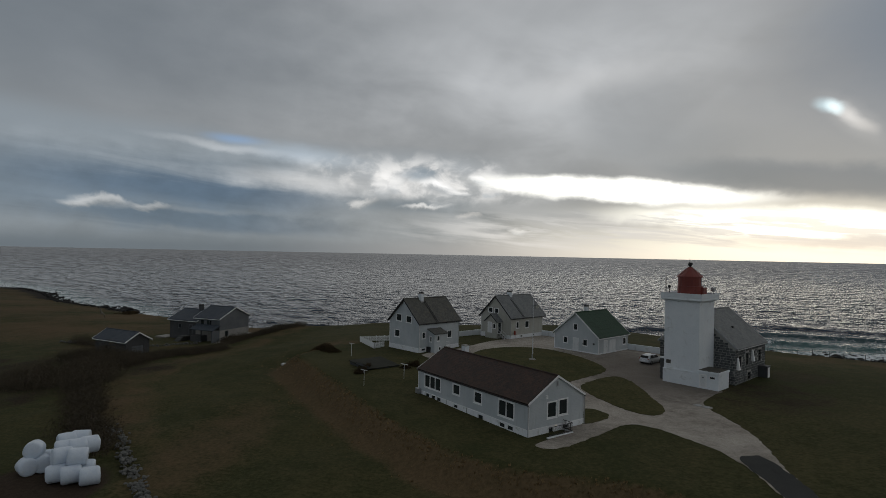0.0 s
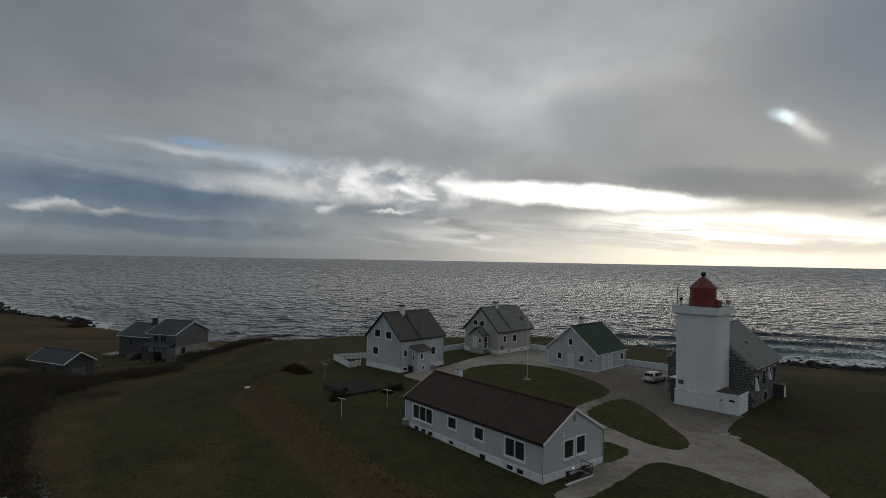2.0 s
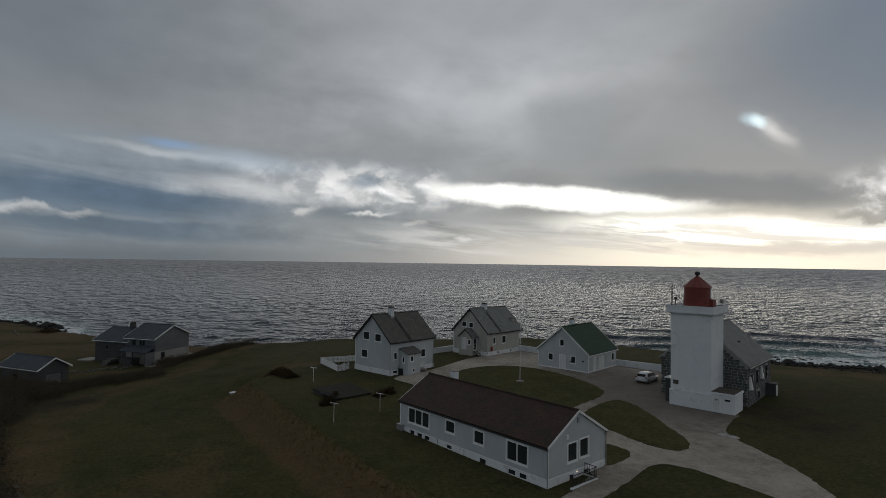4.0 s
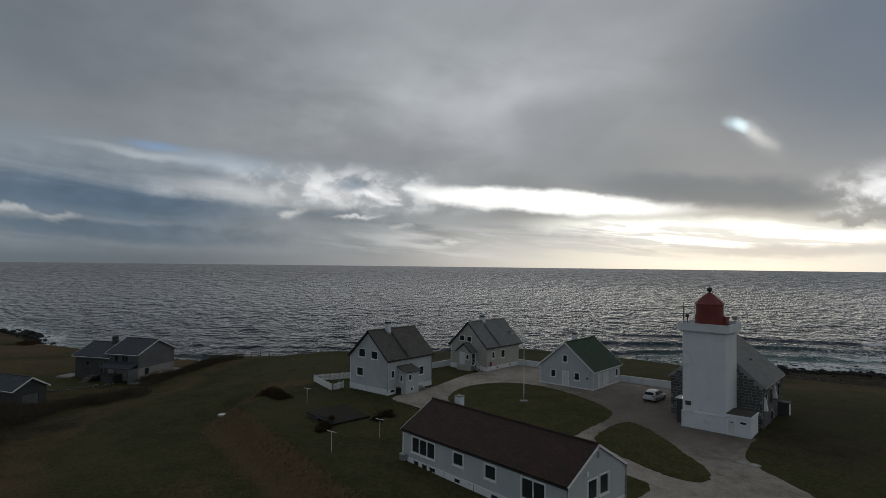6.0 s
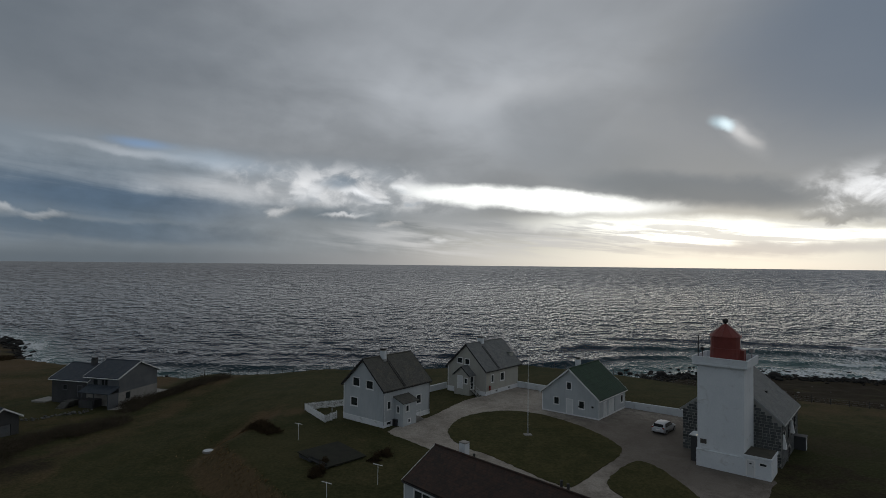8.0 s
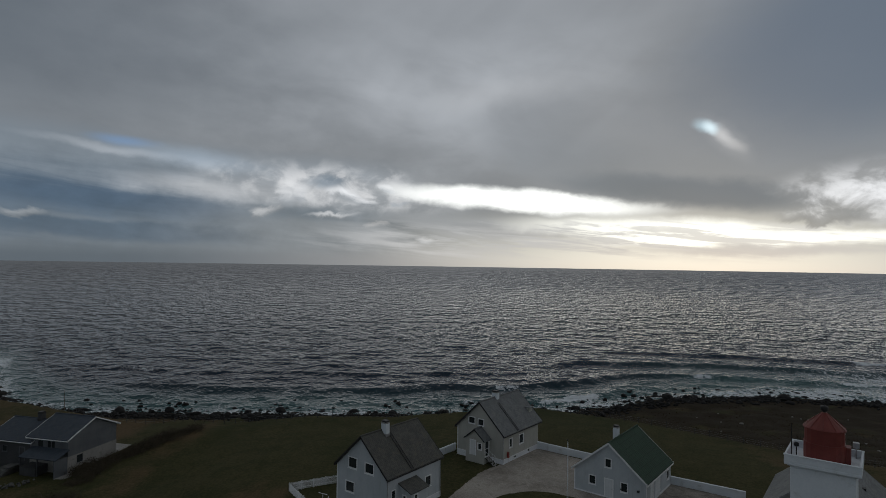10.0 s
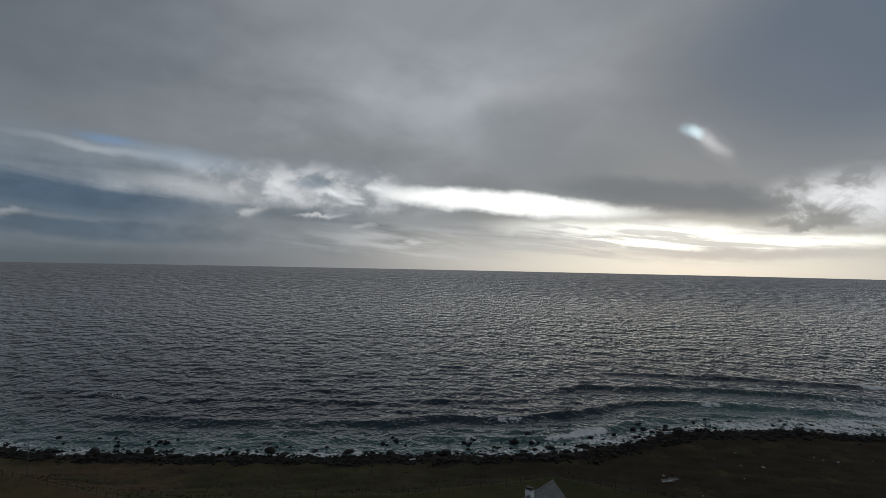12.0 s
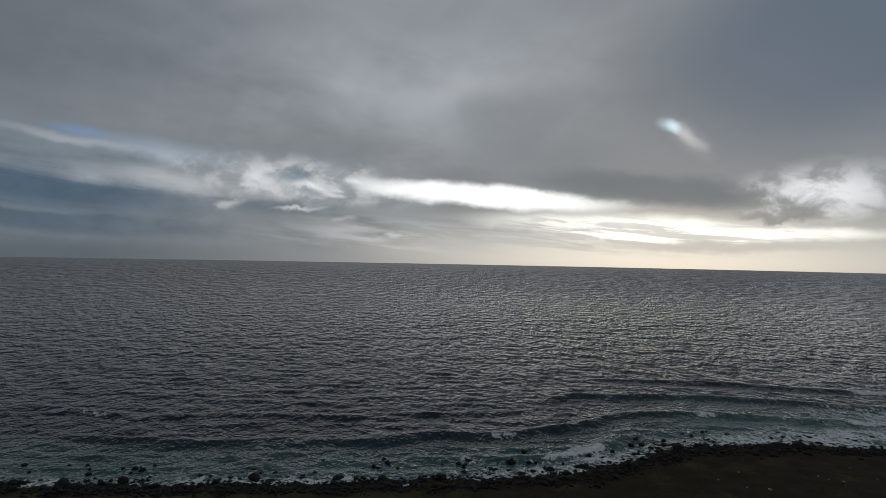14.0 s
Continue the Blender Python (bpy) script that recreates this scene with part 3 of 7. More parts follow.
def stone_shape(bm, c, size, rng, level=1, flat=0.75):
    """A rounded, uneven stone."""
    out = bmesh.ops.create_icosphere(bm, subdivisions=level, radius=1.0)
    turn = Euler((rng.uniform(-0.4, 0.4), rng.uniform(-0.4, 0.4), rng.uniform(0, 6.3))).to_matrix()
    sx, sy, sz = size * rng.uniform(0.75, 1.3), size * rng.uniform(0.7, 1.15), size * flat * rng.uniform(0.75, 1.2)
    seed = Vector((rng.uniform(-50, 50), rng.uniform(-50, 50), 0))
    for v in out["verts"]:
        k = 1 + 0.35 * noise.noise(v.co * 1.3 + seed)
        v.co = turn @ Vector((v.co.x * sx * k, v.co.y * sy * k, v.co.z * sz * k)) + Vector(c)


_ball = {}


def fast_stones(name, rows, mat, seed, flat=0.7, level=2, parent=None):
    """Many stones (x, y, z, size) in one mesh."""
    if level not in _ball:
        b = bmesh.new()
        bmesh.ops.create_icosphere(b, subdivisions=level, radius=1.0)
        b.verts.ensure_lookup_table()
        _ball[level] = (np.array([v.co[:] for v in b.verts]), np.array([[v.index for v in f.verts] for f in b.faces]))
        b.free()
    co, tri = _ball[level]
    rng = np.random.default_rng(seed)
    verts, faces = [], []
    for i, (x, y, z, size) in enumerate(rows):
        bumps = 1 + 0.22 * np.sin(co @ rng.normal(0, 2.4, 3) + rng.uniform(0, 6)) + 0.12 * np.sin(co @ rng.normal(0, 4.5, 3) + rng.uniform(0, 6))
        p = co * bumps[:, None] * (size * rng.uniform(0.7, 1.3), size * rng.uniform(0.7, 1.2), size * flat * rng.uniform(0.7, 1.2))
        a = rng.uniform(0, 6.28)
        p = p @ np.array(((math.cos(a), -math.sin(a), 0), (math.sin(a), math.cos(a), 0), (0, 0, 1)))
        verts.append(p + (x, y, z))
        faces.append(tri + i * len(co))
    me = bpy.data.meshes.new(name)
    me.from_pydata(np.concatenate(verts), [], np.concatenate(faces).tolist())
    me.materials.append(mat)
    me.shade_smooth()
    ob = new(name, me)
    if parent is not None:
        ob.parent = parent
    return ob


# ---------------------------------------------------------------- the lie of the land
def smooth(a, b, x):
    q = np.clip((x - a) / (b - a), 0, 1)
    return q * q * (3 - 2 * q)


SEA = -25.0
# heights about the yard (x, y, z)
YARD = [(31, 79, 0.0), (36, 74, -0.24), (14.5, 90.7, 0.5), (26, 98, 0.45), (13, 113, 0.42), (-4, 98, 0.0), (-9, 103, 0.1), (8, 56, -0.85),
        (15, 60, -0.75), (-2, 71, -0.55), (25, 65, -0.36), (28, 45, -0.6), (47, 83, 0.1), (-19, 97, 0.0), (-10, 85, -0.05), (30, 110, 0.4),
        (0, 130, 0.0), (60, 60, 0.6), (45, 110, 0.2), (60, 95, 0.0), (45, 45, 0.4), (30, 20, -0.6)]
# the bank below the terrace: its upper edge
BANK = [(-14, 152), (-17, 132), (-18, 115), (-19, 106), (-21.5, 100), (-24.0, 93.2), (-18, 82.6), (-11, 70.2), (-4.6, 59.2), (0.2, 52.6), (3.5, 49.2), (8, 46.8), (14, 45.5), (19, 42), (22.5, 36), (24, 28), (24.5, -60)]
EDGE = [(-4900, 900), (-800, 640), (-400, 400), (-200, 275), (-120, 205), (-60, 168), (-30, 150), (0, 146), (30, 150), (46, 138), (65, 115), (80, 104), (120, 84), (200, 50), (800, -200), (4900, -900)]
SHORE = [(-4900, 1500), (-800, 850), (-392, 540), (-348, 500), (-296, 437), (-262, 412), (-230, 392), (-208, 372), (-184, 345), (-165, 308), (-131, 265), (-104, 250), (-86, 245), (-28, 238), (25, 231), (68, 230), (91, 236), (120, 248), (167, 244), (197, 233), (260, 205), (400, 150), (900, -60), (4900, -600)]


def bank_side(x, y):
    """Signed distance to the bank's edge, positive on the terrace."""
    best = np.full(np.shape(x), 1e9)
    side = np.zeros(np.shape(x))
    for (ax, ay), (bx, by) in zip(BANK, BANK[1:]):
        dx, dy = bx - ax, by - ay
        q = np.clip(((x - ax) * dx + (y - ay) * dy) / (dx * dx + dy * dy), 0, 1)
        d = np.hypot(x - ax - q * dx, y - ay - q * dy)
        s = np.sign(dx * (y - ay) - dy * (x - ax))
        near = d < best
        side = np.where(near, s, side)
        best = np.where(near, d, best)
    return best * side


def land(x, y):
    """The height of the ground."""
    x, y = np.asarray(x, float), np.asarray(y, float)
    num, den = np.zeros(x.shape), np.full(x.shape, 1e-9)
    for px, py, pz in YARD:
        w = np.exp(-((x - px) ** 2 + (y - py) ** 2) / (2 * 9.0 ** 2))
        num, den = num + w * pz, den + w
    top = num / den * (1 - np.exp(-den * 40)) + 0.1 * np.exp(-den * 40)
    far_left = smooth(-45, -400, x)
    low = -2.7 - 1.4 * smooth(60, 135, y) * smooth(-25, -55, x) - 6.0 * far_left + 1.3 * smooth(118, 144, y) * smooth(-50, -40, x)
    s = bank_side(x, y)
    fade = smooth(112, 94, y)
    z = low + (top - low) * (smooth(-3.4, 0.8, s) * fade + smooth(-19, 2, s) * (1 - fade))
    z = z + 0.9 * np.exp(-((x + 36) / 5.5) ** 2 - ((y - 141) / 9) ** 2)
    z = z + 0.25 * np.sin(x * 0.05 + 1) * np.sin(y * 0.043) * smooth(0, -14, s)
    e, w = np.interp(x, *zip(*EDGE)), np.interp(x, *zip(*SHORE))
    q = np.clip((y - e) / np.maximum(w - e, 1), 0, 1)
    drop = 1 - (1 - q) ** 1.9
    z = z + (SEA + 0.35 - z) * drop
    z = z - 1.2 * smooth(-35, 0, y - e) * smooth(0.3, 0, q)
    z = z - 0.09 * np.clip(y - w, 0, 400)
    return z


def ground_z(x, y):
    return float(land(x, y))


def steps(*spans):
    out = []
    for a, b, n in spans:
        out += list(np.linspace(a, b, n, endpoint=False))
    return np.array(out + [spans[-1][1]])


def grid_mesh(name, xs, ys, z, mat, colours=None, attribute="cover"):
    nx, ny = len(xs), len(ys)
    gx, gy = np.meshgrid(xs, ys)
    co = np.stack([gx, gy, z], -1).reshape(-1, 3)
    i = np.arange(nx * ny).reshape(ny, nx)
    quads = np.stack([i[:-1, :-1], i[:-1, 1:], i[1:, 1:], i[1:, :-1]], -1).reshape(-1, 4)
    me = bpy.data.meshes.new(name)
    me.from_pydata(co, [], quads.tolist())
    me.materials.append(mat)
    me.shade_smooth()
    if colours is not None:
        layer = me.attributes.new(attribute, "FLOAT_COLOR", "POINT")
        layer.data.foreach_set("color", colours.astype(np.float32).reshape(-1))
    return new(name, me)


def noise2(x, y, scale, seed):
    """Cheap smooth noise from crossed sines."""
    rng = np.random.default_rng(seed)
    out = np.zeros(np.shape(x))
    for k in range(7):
        a, p, f = rng.uniform(0, 6.28), rng.uniform(0, 6.28), rng.uniform(0.6, 1.9) / scale
        out += np.sin((x * math.cos(a) + y * math.sin(a)) * f * 6.28 + p)
    return out / 7


def build_ground():
    xs = steps((-4900, -700, 14), (-700, -160, 54), (-160, -60, 80), (-60, 70, 150), (70, 230, 110), (230, 700, 40), (700, 4900, 14))
    ys = steps((-4900, -300, 12), (-300, 0, 20), (0, 34, 17), (34, 130, 110), (130, 275, 130), (275, 560, 60), (560, 1600, 22))
    gx, gy = np.meshgrid(xs, ys)
    z = land(gx, gy)
    s = bank_side(gx, gy)
    e, w = np.interp(gx, *zip(*EDGE)), np.interp(gx, *zip(*SHORE))
    rough_zone = np.maximum(smooth(-1, -5, s), smooth(-2, 8, gy - e))
    z = z + rough_zone * (0.16 * noise2(gx, gy, 7, 3) + 0.3 * noise2(gx, gy, 23, 4)) + 0.5 * smooth(5, 30, gy - e) * smooth(8, -20, gy - w) * noise2(gx, gy, 13, 5)
    dry = (0.74 + 0.2 * noise2(gx, gy, 9, 6)) * smooth(0.9, -0.2, s) * smooth(-6.0, -2.8, s) * smooth(30, 45, gy) * smooth(116, 106, gy)
    # rough brown borders of the field along the thicket and over the crest
    for ax, ay, bx, by, wide in ((-33, 60, -45, 82, 5), (-45, 82, -47, 99, 5), (-47, 99, -42, 110, 5), (-42, 110, -39, 128, 4.5), (-39, 128, -33, 152, 4), (-24, 95, -17, 107, 2.5)):
        q = np.clip(((gx - ax) * (bx - ax) + (gy - ay) * (by - ay)) / ((bx - ax) ** 2 + (by - ay) ** 2), 0, 1)
        dry = np.maximum(dry, (0.46 + 0.25 * noise2(gx, gy, 8, 14)) * smooth(wide * 1.4, wide * 0.3, np.hypot(gx - ax - q * (bx - ax), gy - ay - q * (by - ay))))
    # the plateau browns towards the cliff
    dry = np.maximum(dry, (0.38 + 0.4 * noise2(gx, gy, 12, 15)) * smooth(-38, -12, gy - e) * smooth(45, 62, gx))
    # dark heath on the slope below the edge
    heath = np.clip(smooth(6, 40, gy - e) * (0.75 + 0.5 * noise2(gx, gy, 28, 12)) * (0.5 + 0.5 * smooth(0, 50, gx)), 0, 1)
    garden = smooth(13, 7, np.hypot((gx + 62) * 0.75, gy - 131)) 
    dry = np.maximum(dry, (1 - garden) * 0.7 * smooth(-44, -52, gx) * smooth(96, 130, gy) * (0.75 + 0.4 * noise2(gx, gy, 40, 8)))
    # darker ground right of the annex and over the near right of the plateau
    heath = np.maximum(heath, 0.45 * smooth(14, 1, np.hypot((gx - 40) * 0.8 - (gy - 72) * 0.35, (gy - 73) * 0.7)) + 0.16 * smooth(34, 44, gx) * smooth(82, 66, gy))
    heath = np.maximum(heath, (0.5 + 0.3 * noise2(gx, gy, 11, 19)) * smooth(-44, -52, gx - 0.35 * (gy - 82)) * smooth(50, 60, gy) * smooth(112, 100, gy))
    dry = np.maximum(dry, 0.55 * smooth(8.0, 2.0, np.hypot((gx + 23) * 0.9, (gy - 58) * 0.28)))
    stony = smooth(-7 - 5 * smooth(20, 80, gx) - 22 * smooth(-255, -300, gx), -3, gy - w + 7 * noise2(gx, gy, 17, 9))
    bare = 0.9 * smooth(7.5, 4.0, np.hypot(gx + 33, (gy - 45.5) * 0.8)) + 0.5 * smooth(10, 3, np.hypot((gx - 52), gy - 83))
    cover = np.stack([dry, stony, np.clip(bare, 0, 1), np.ones_like(dry)], -1)
    ob = grid_mesh("ground", xs, ys, z, FIELD, cover)
    layer = ob.data.attributes.new("heath", "FLOAT", "POINT")
    layer.data.foreach_set("value", heath.astype(np.float32).reshape(-1))
    tagged(ob, "rough winter grassland falling to a stony shore", "ground", kind="structure")


build_ground()


# ---------------------------------------------------------------- sea
def build_sea():
    """Wide sea with swell near the coast; its far rim stands a little high, as the clear horizon does."""
    r = np.concatenate([np.linspace(150, 330, 150, endpoint=False), np.linspace(330, 720, 180, endpoint=False), np.geomspace(720, 4950, 190)])
    a = np.concatenate([np.radians(np.linspace(-150, -52, 24, endpoint=False)), np.radians(np.linspace(-52, 60, 800, endpoint=False)), np.radians(np.linspace(60, 150, 24))])
    ga, gr = np.meshgrid(a, r)
    x, y = gr * np.sin(ga), gr * np.cos(ga)
    w = np.interp(x, *zip(*SHORE))
    off = y - w                                   # distance off the shore
    wob = 26 * noise2(x, y, 160, 21) + 6 * noise2(x, y, 45, 22)
    z = np.zeros_like(x)
    crest = np.zeros_like(x)
    for length, amp, tilt, seed in ((58, 0.20, 0.10, 31), (37, 0.13, -0.3, 32), (24, 0.09, 0.45, 33)):
        ph = ((off + wob * (length / 41) ** 0.5 + x * tilt) / length) * 6.2832 + 2.5 * noise2(x, y, length * 3.5, seed)
        k = 0.5 + 0.5 * noise2(x, y, length * 4.5, seed + 40)
        c = np.cos(ph)
        z += amp * (0.35 + k) * (c + 0.25 * c * c)
        if length > 30:
            crest = c * k
    # short-crested wind waves from many directions about the onshore wind
    rng = np.random.default_rng(77)
    chop = np.zeros_like(x)
    for k in range(48):
        length = 4.5 * (14 / 4.5) ** (k / 47)
        a_, p_ = rng.normal(0.12, 0.45), rng.uniform(0, 6.28)
        fade = smooth(length * 62, length * 26, gr)
        chop += fade * 0.0036 * length * np.cos((x * math.sin(a_) + y * math.cos(a_)) * 6.2832 / length + p_)
    chop = chop + 0.22 * chop * np.abs(chop)
    # breakers: long crests that follow the shore
    foam = np.zeros_like(x)
    for at, high, seed, x0, x1 in ((22, 0.9, 51, 40, 125), (48, 1.5, 52, 20, 320), (47, 1.2, 57, -90, 20), (86, 1.7, 53, 110, 420), (82, 0.8, 54, -120, 60), (126, 1.2, 55, 160, 480)):
        d = off - at - 7 * noise2(x, y * 0.2, 90, seed)
        span = smooth(x0 - 25, x0 + 10, x) * smooth(x1 + 25, x1 - 10, x)
        z += 0.7 * span * high * (np.exp(-(d / 3.2) ** 2) - 0.55 * np.exp(-((d + 8) / 6.0) ** 2))
        breaking = smooth(0.1, 0.5, noise2(x, y * 0.3, 60, seed + 9) + (0.25 if seed == 51 else 0))
        foam = np.maximum(foam, span * breaking * np.exp(-((d + 2.0) / 3.6) ** 2) * 0.85)
    # broken water over the stones, with wide aprons
    apron = 10 + 6 * smooth(20, 90, x) + 8 * noise2(x, y * 0.3, 55, 61) + 26 * smooth(150, 230, x) + 16 * smooth(-110, -200, x)
    foam = np.maximum(foam, 0.60 * smooth(apron + 16, apron - 10, off) * smooth(-30, -12, off))
    foam = np.maximum(foam, 0.5 * smooth(60, 10, np.abs(off - 58)) * smooth(165, 240, x))
    foam = np.maximum(foam, 0.42 * smooth(0.55, 0.95, crest) * smooth(500, 150, off))
    foam = np.maximum(foam, 0.45 * smooth(0.32, 0.6, chop) * smooth(900, 200, off))
    z = (z * smooth(2600, 400, gr) + chop) * smooth(-14, 14, off)
    rim = 33 * smooth(900, 4950, gr) ** 1.0
    shallow = smooth(60, 8, off) + 0.8 * smooth(130, 40, off) * smooth(110, 190, x)
    co = np.stack([x, y, SEA + z + rim], -1).reshape(-1, 3)
    ny, nx = x.shape
    i = np.arange(nx * ny).reshape(ny, nx)
    quads = np.stack([i[:-1, :-1], i[1:, :-1], i[1:, 1:], i[:-1, 1:]], -1).reshape(-1, 4)
    me = bpy.data.meshes.new("sea")
    me.from_pydata(co, [], quads.tolist())
    me.materials.append(WATER)
    me.shade_smooth()
    layer = me.attributes.new("foam", "FLOAT_COLOR", "POINT")
    layer.data.foreach_set("color", np.stack([foam, shallow, foam * 0, foam * 0 + 1], -1).astype(np.float32).reshape(-1))
    tagged(new("sea", me), "grey choppy sea with swell breaking white on the shore", "sea", kind="structure")


build_sea()
from mathutils.geometry import delaunay_2d_cdt


# ---------------------------------------------------------------- yard, lawns and road
def rounded(points, n=6, closed=True):
    """A smooth outline through the points."""
    out, m = [], len(points)
    for i in range(m if closed else m - 1):
        p0, p1, p2, p3 = (Vector(points[(i + k) % m]) if closed else Vector(points[min(max(i + k, 0), m - 1)]) for k in (-1, 0, 1, 2))
        for k in range(n):
            t = k / n
            out.append(0.5 * ((2 * p1) + (p2 - p0) * t + (2 * p0 - 5 * p1 + 4 * p2 - p3) * t * t + (3 * p1 - p0 - 3 * p2 + p3) * t ** 3))
    return out


def inside(x, y, outline):
    hit = False
    j = len(outline) - 1
    for i in range(len(outline)):
        (xi, yi), (xj, yj) = outline[i][:2], outline[j][:2]
        if (yi > y) != (yj > y) and x < (xj - xi) * (y - yi) / (yj - yi) + xi:
            hit = not hit
        j = i
    return hit


def draped(name, outline, lift, mat, rag=0.0, skirt=0.12, step=1.0, seed=1):
    """A sheet that follows the ground inside an outline, with a worn edge."""
    rng = random.Random(seed)
    ring = []
    for i, p in enumerate(outline):
        q = outline[(i + 1) % len(outline)]
        count = max(1, int((q - p).length / 0.45))
        for k in range(count):
            ring.append(p.lerp(q, k / count) + Vector((rng.uniform(-rag, rag), rng.uniform(-rag, rag))))
    xs, ys = [p.x for p in ring], [p.y for p in ring]
    pts = list(ring)
    y = min(ys) + step / 2
    while y < max(ys):
        x = min(xs) + step / 2
        while x < max(xs):
            if inside(x, y, ring):
                pts.append(Vector((x, y)))
            x += step
        y += step
    edges = [(i, (i + 1) % len(ring)) for i in range(len(ring))]
    verts, _, faces, *_ = delaunay_2d_cdt(pts, edges, [], 1, 1e-4)
    z = land(np.array([v.x for v in verts]), np.array([v.y for v in verts])) + lift
    bm = bmesh.new()
    bv = [bm.verts.new((v.x, v.y, zz)) for v, zz in zip(verts, z)]
    for f in faces:
        bm.faces.new([bv[i] for i in f])
    border = [e for e in bm.edges if e.is_boundary]
    out = bmesh.ops.extrude_edge_only(bm, edges=border)
    for v in out["geom"]:
        if isinstance(v, bmesh.types.BMVert):
            v.co.z -= skirt
    bmesh.ops.recalc_face_normals(bm, faces=bm.faces)
    return part(name, bm, mat)


YARD_EDGE = [(-3.2, 95.2), (-1.0, 91.5), (1.6, 87.6), (3.8, 85.0), (9.0, 78.5), (13.8, 72.8), (16.6, 67.6), (14.6, 61.0), (11.6, 56.2), (9.0, 53.6), (10.8, 52.6), (14.6, 55.6), (19.4, 59.9), (22.0, 59.2), (24.3, 55.3), (25.6, 52.2),
             (26.0, 48.8), (25.8, 45.0), (25.2, 40.0), (24.4, 33.0), (27.2, 33.0), (28.0, 41.0), (28.7, 46.3), (29.6, 50.2), (30.7, 54.2), (31.3, 60.2), (31.0, 66.5), (32.4, 69.6), (35.0, 72.6), (36.6, 74.2), (35.5, 78.5), (38, 81), (38, 88), (41.0, 95.8), (33.5, 104), (30, 108), (24, 115.5),
             (21.0, 119.0), (17.0, 117.4), (13.4, 113.0), (10.2, 110.6), (6.8, 106.4), (3.0, 101.6), (-0.5, 98.5)]
OVAL = [(4.7, 94.6), (6.9, 99.4), (10.5, 102.1), (15.0, 102.7), (18.8, 100.7), (21.5, 96.7), (23.7, 91.8), (24.7, 86.8), (24.2, 84.2), (22.2, 81.7), (18.4, 78.2), (15.6, 75.9), (13.9, 75.4), (11.0, 79.3), (8.2, 84.1), (5.8, 87.4), (4.6, 90.6)]
ISLAND = [(18.6, 75.6), (21.8, 79.2), (24.6, 80.9), (26.0, 79.0), (26.2, 74.5), (26.0, 69.0), (25.7, 65.4), (24.0, 63.2), (21.8, 64.4), (19.9, 68.6), (18.7, 72.6)]
PATCH = [(16.4, 65.7), (18.2, 64.8), (18.6, 62.9), (17.0, 61.2), (15.0, 60.2), (13.6, 61.6)]
DRIVE = [(26.3, 50.0), (27.6, 50.9), (28.7, 50.6), (28.7, 46.3), (28.0, 41.0), (27.2, 33.0), (26.6, 20.0), (26.4, 0.0), (23.6, 0.0), (23.9, 20.0), (24.5, 33.0), (25.3, 40.0), (25.9, 45.0)]

tagged(draped("gravel_yard", rounded(YARD_EDGE, 4), 0.03, GRAVEL, 0.1), "pale worn gravel yard and tracks between the houses", "gravel yard", kind="structure")
tagged(draped("oval_lawn", rounded(OVAL, 5), 0.085, LAWN, 0.12, seed=2), "mown oval lawn round the flagpole", "lawn", kind="structure")
tagged(draped("island_lawn", rounded(ISLAND, 5), 0.085, LAWN, 0.12, seed=3), "mown three-cornered lawn between gravel tracks", "lawn", kind="structure")
tagged(draped("house_lawn", rounded(PATCH, 5), 0.085, LAWN, 0.12, seed=4), "small wedge of lawn beside the long house", "lawn", kind="structure")
tagged(draped("road", rounded(DRIVE, 4), 0.05, ASPHALT, 0.1, seed=5), "narrow dark asphalt drive meeting the gravel", "road", kind="structure")


# ---------------------------------------------------------------- houses
def clip(poly, a, b, c):
    """Keeps the part of a polygon where a*u + b*z <= c."""
    out = []
    for i, p in enumerate(poly):
        q = poly[(i + 1) % len(poly)]
        dp, dq = a * p[0] + b * p[1] - c, a * q[0] + b * q[1] - c
        if dp <= 0:
            out.append(p)
        if dp * dq < 0:
            t = dp / (dp - dq)
            out.append((p[0] + (q[0] - p[0]) * t, p[1] + (q[1] - p[1]) * t))
    return out


def wall_mesh(bm, start, end, z0, z1, holes=(), ridge=None, thick=0.22):
    """A wall with real openings (u0, z0, u1, z1); its outer face looks to the right of start > end. ridge: the gable's height."""
    a, b = Vector(start), Vector(end)
    length = (b - a).length
    d = (b - a) / length
    inward = Vector((-d.y, d.x))
    top = ridge if ridge else z1
    us = sorted({0.0, length, *(v for h in holes for v in (h[0], h[2]))})
    zs = sorted({z0, top, *(v for h in holes for v in (h[1], h[3]))})

    def at(u, z, back):
        p = a + d * u + inward * (thick if back else 0)
        return bm.verts.new((p.x, p.y, z))

    for u0, u1 in zip(us, us[1:]):
        for w0, w1 in zip(zs, zs[1:]):
            um, wm = (u0 + u1) / 2, (w0 + w1) / 2
            if any(h[0] < um < h[2] and h[1] < wm < h[3] for h in holes):
                continue
            poly = [(u0, w0), (u1, w0), (u1, w1), (u0, w1)]
            if ridge:
                s = (ridge - z1) / (length / 2)
                poly = clip(poly, -s, 1, z1)
                poly = clip(poly, s, 1, z1 + s * length) if poly else poly
            if len(poly) > 2:
                bm.faces.new([at(u, z, False) for u, z in poly])
                bm.faces.new([at(u, z, True) for u, z in poly[::-1]])
    bmesh.ops.remove_doubles(bm, verts=bm.verts, dist=1e-4)
    for u0, w0, u1, w1 in holes:
        ring = [(u0, w0), (u0, w1), (u1, w1), (u1, w0)]
        for (p, q), (r, s) in zip(ring, ring[1:] + ring[:1]):
            bm.faces.new((at(p, q, False), at(r, s, False), at(r, s, True), at(p, q, True)))
    bmesh.ops.remove_doubles(bm, verts=bm.verts, dist=1e-4)


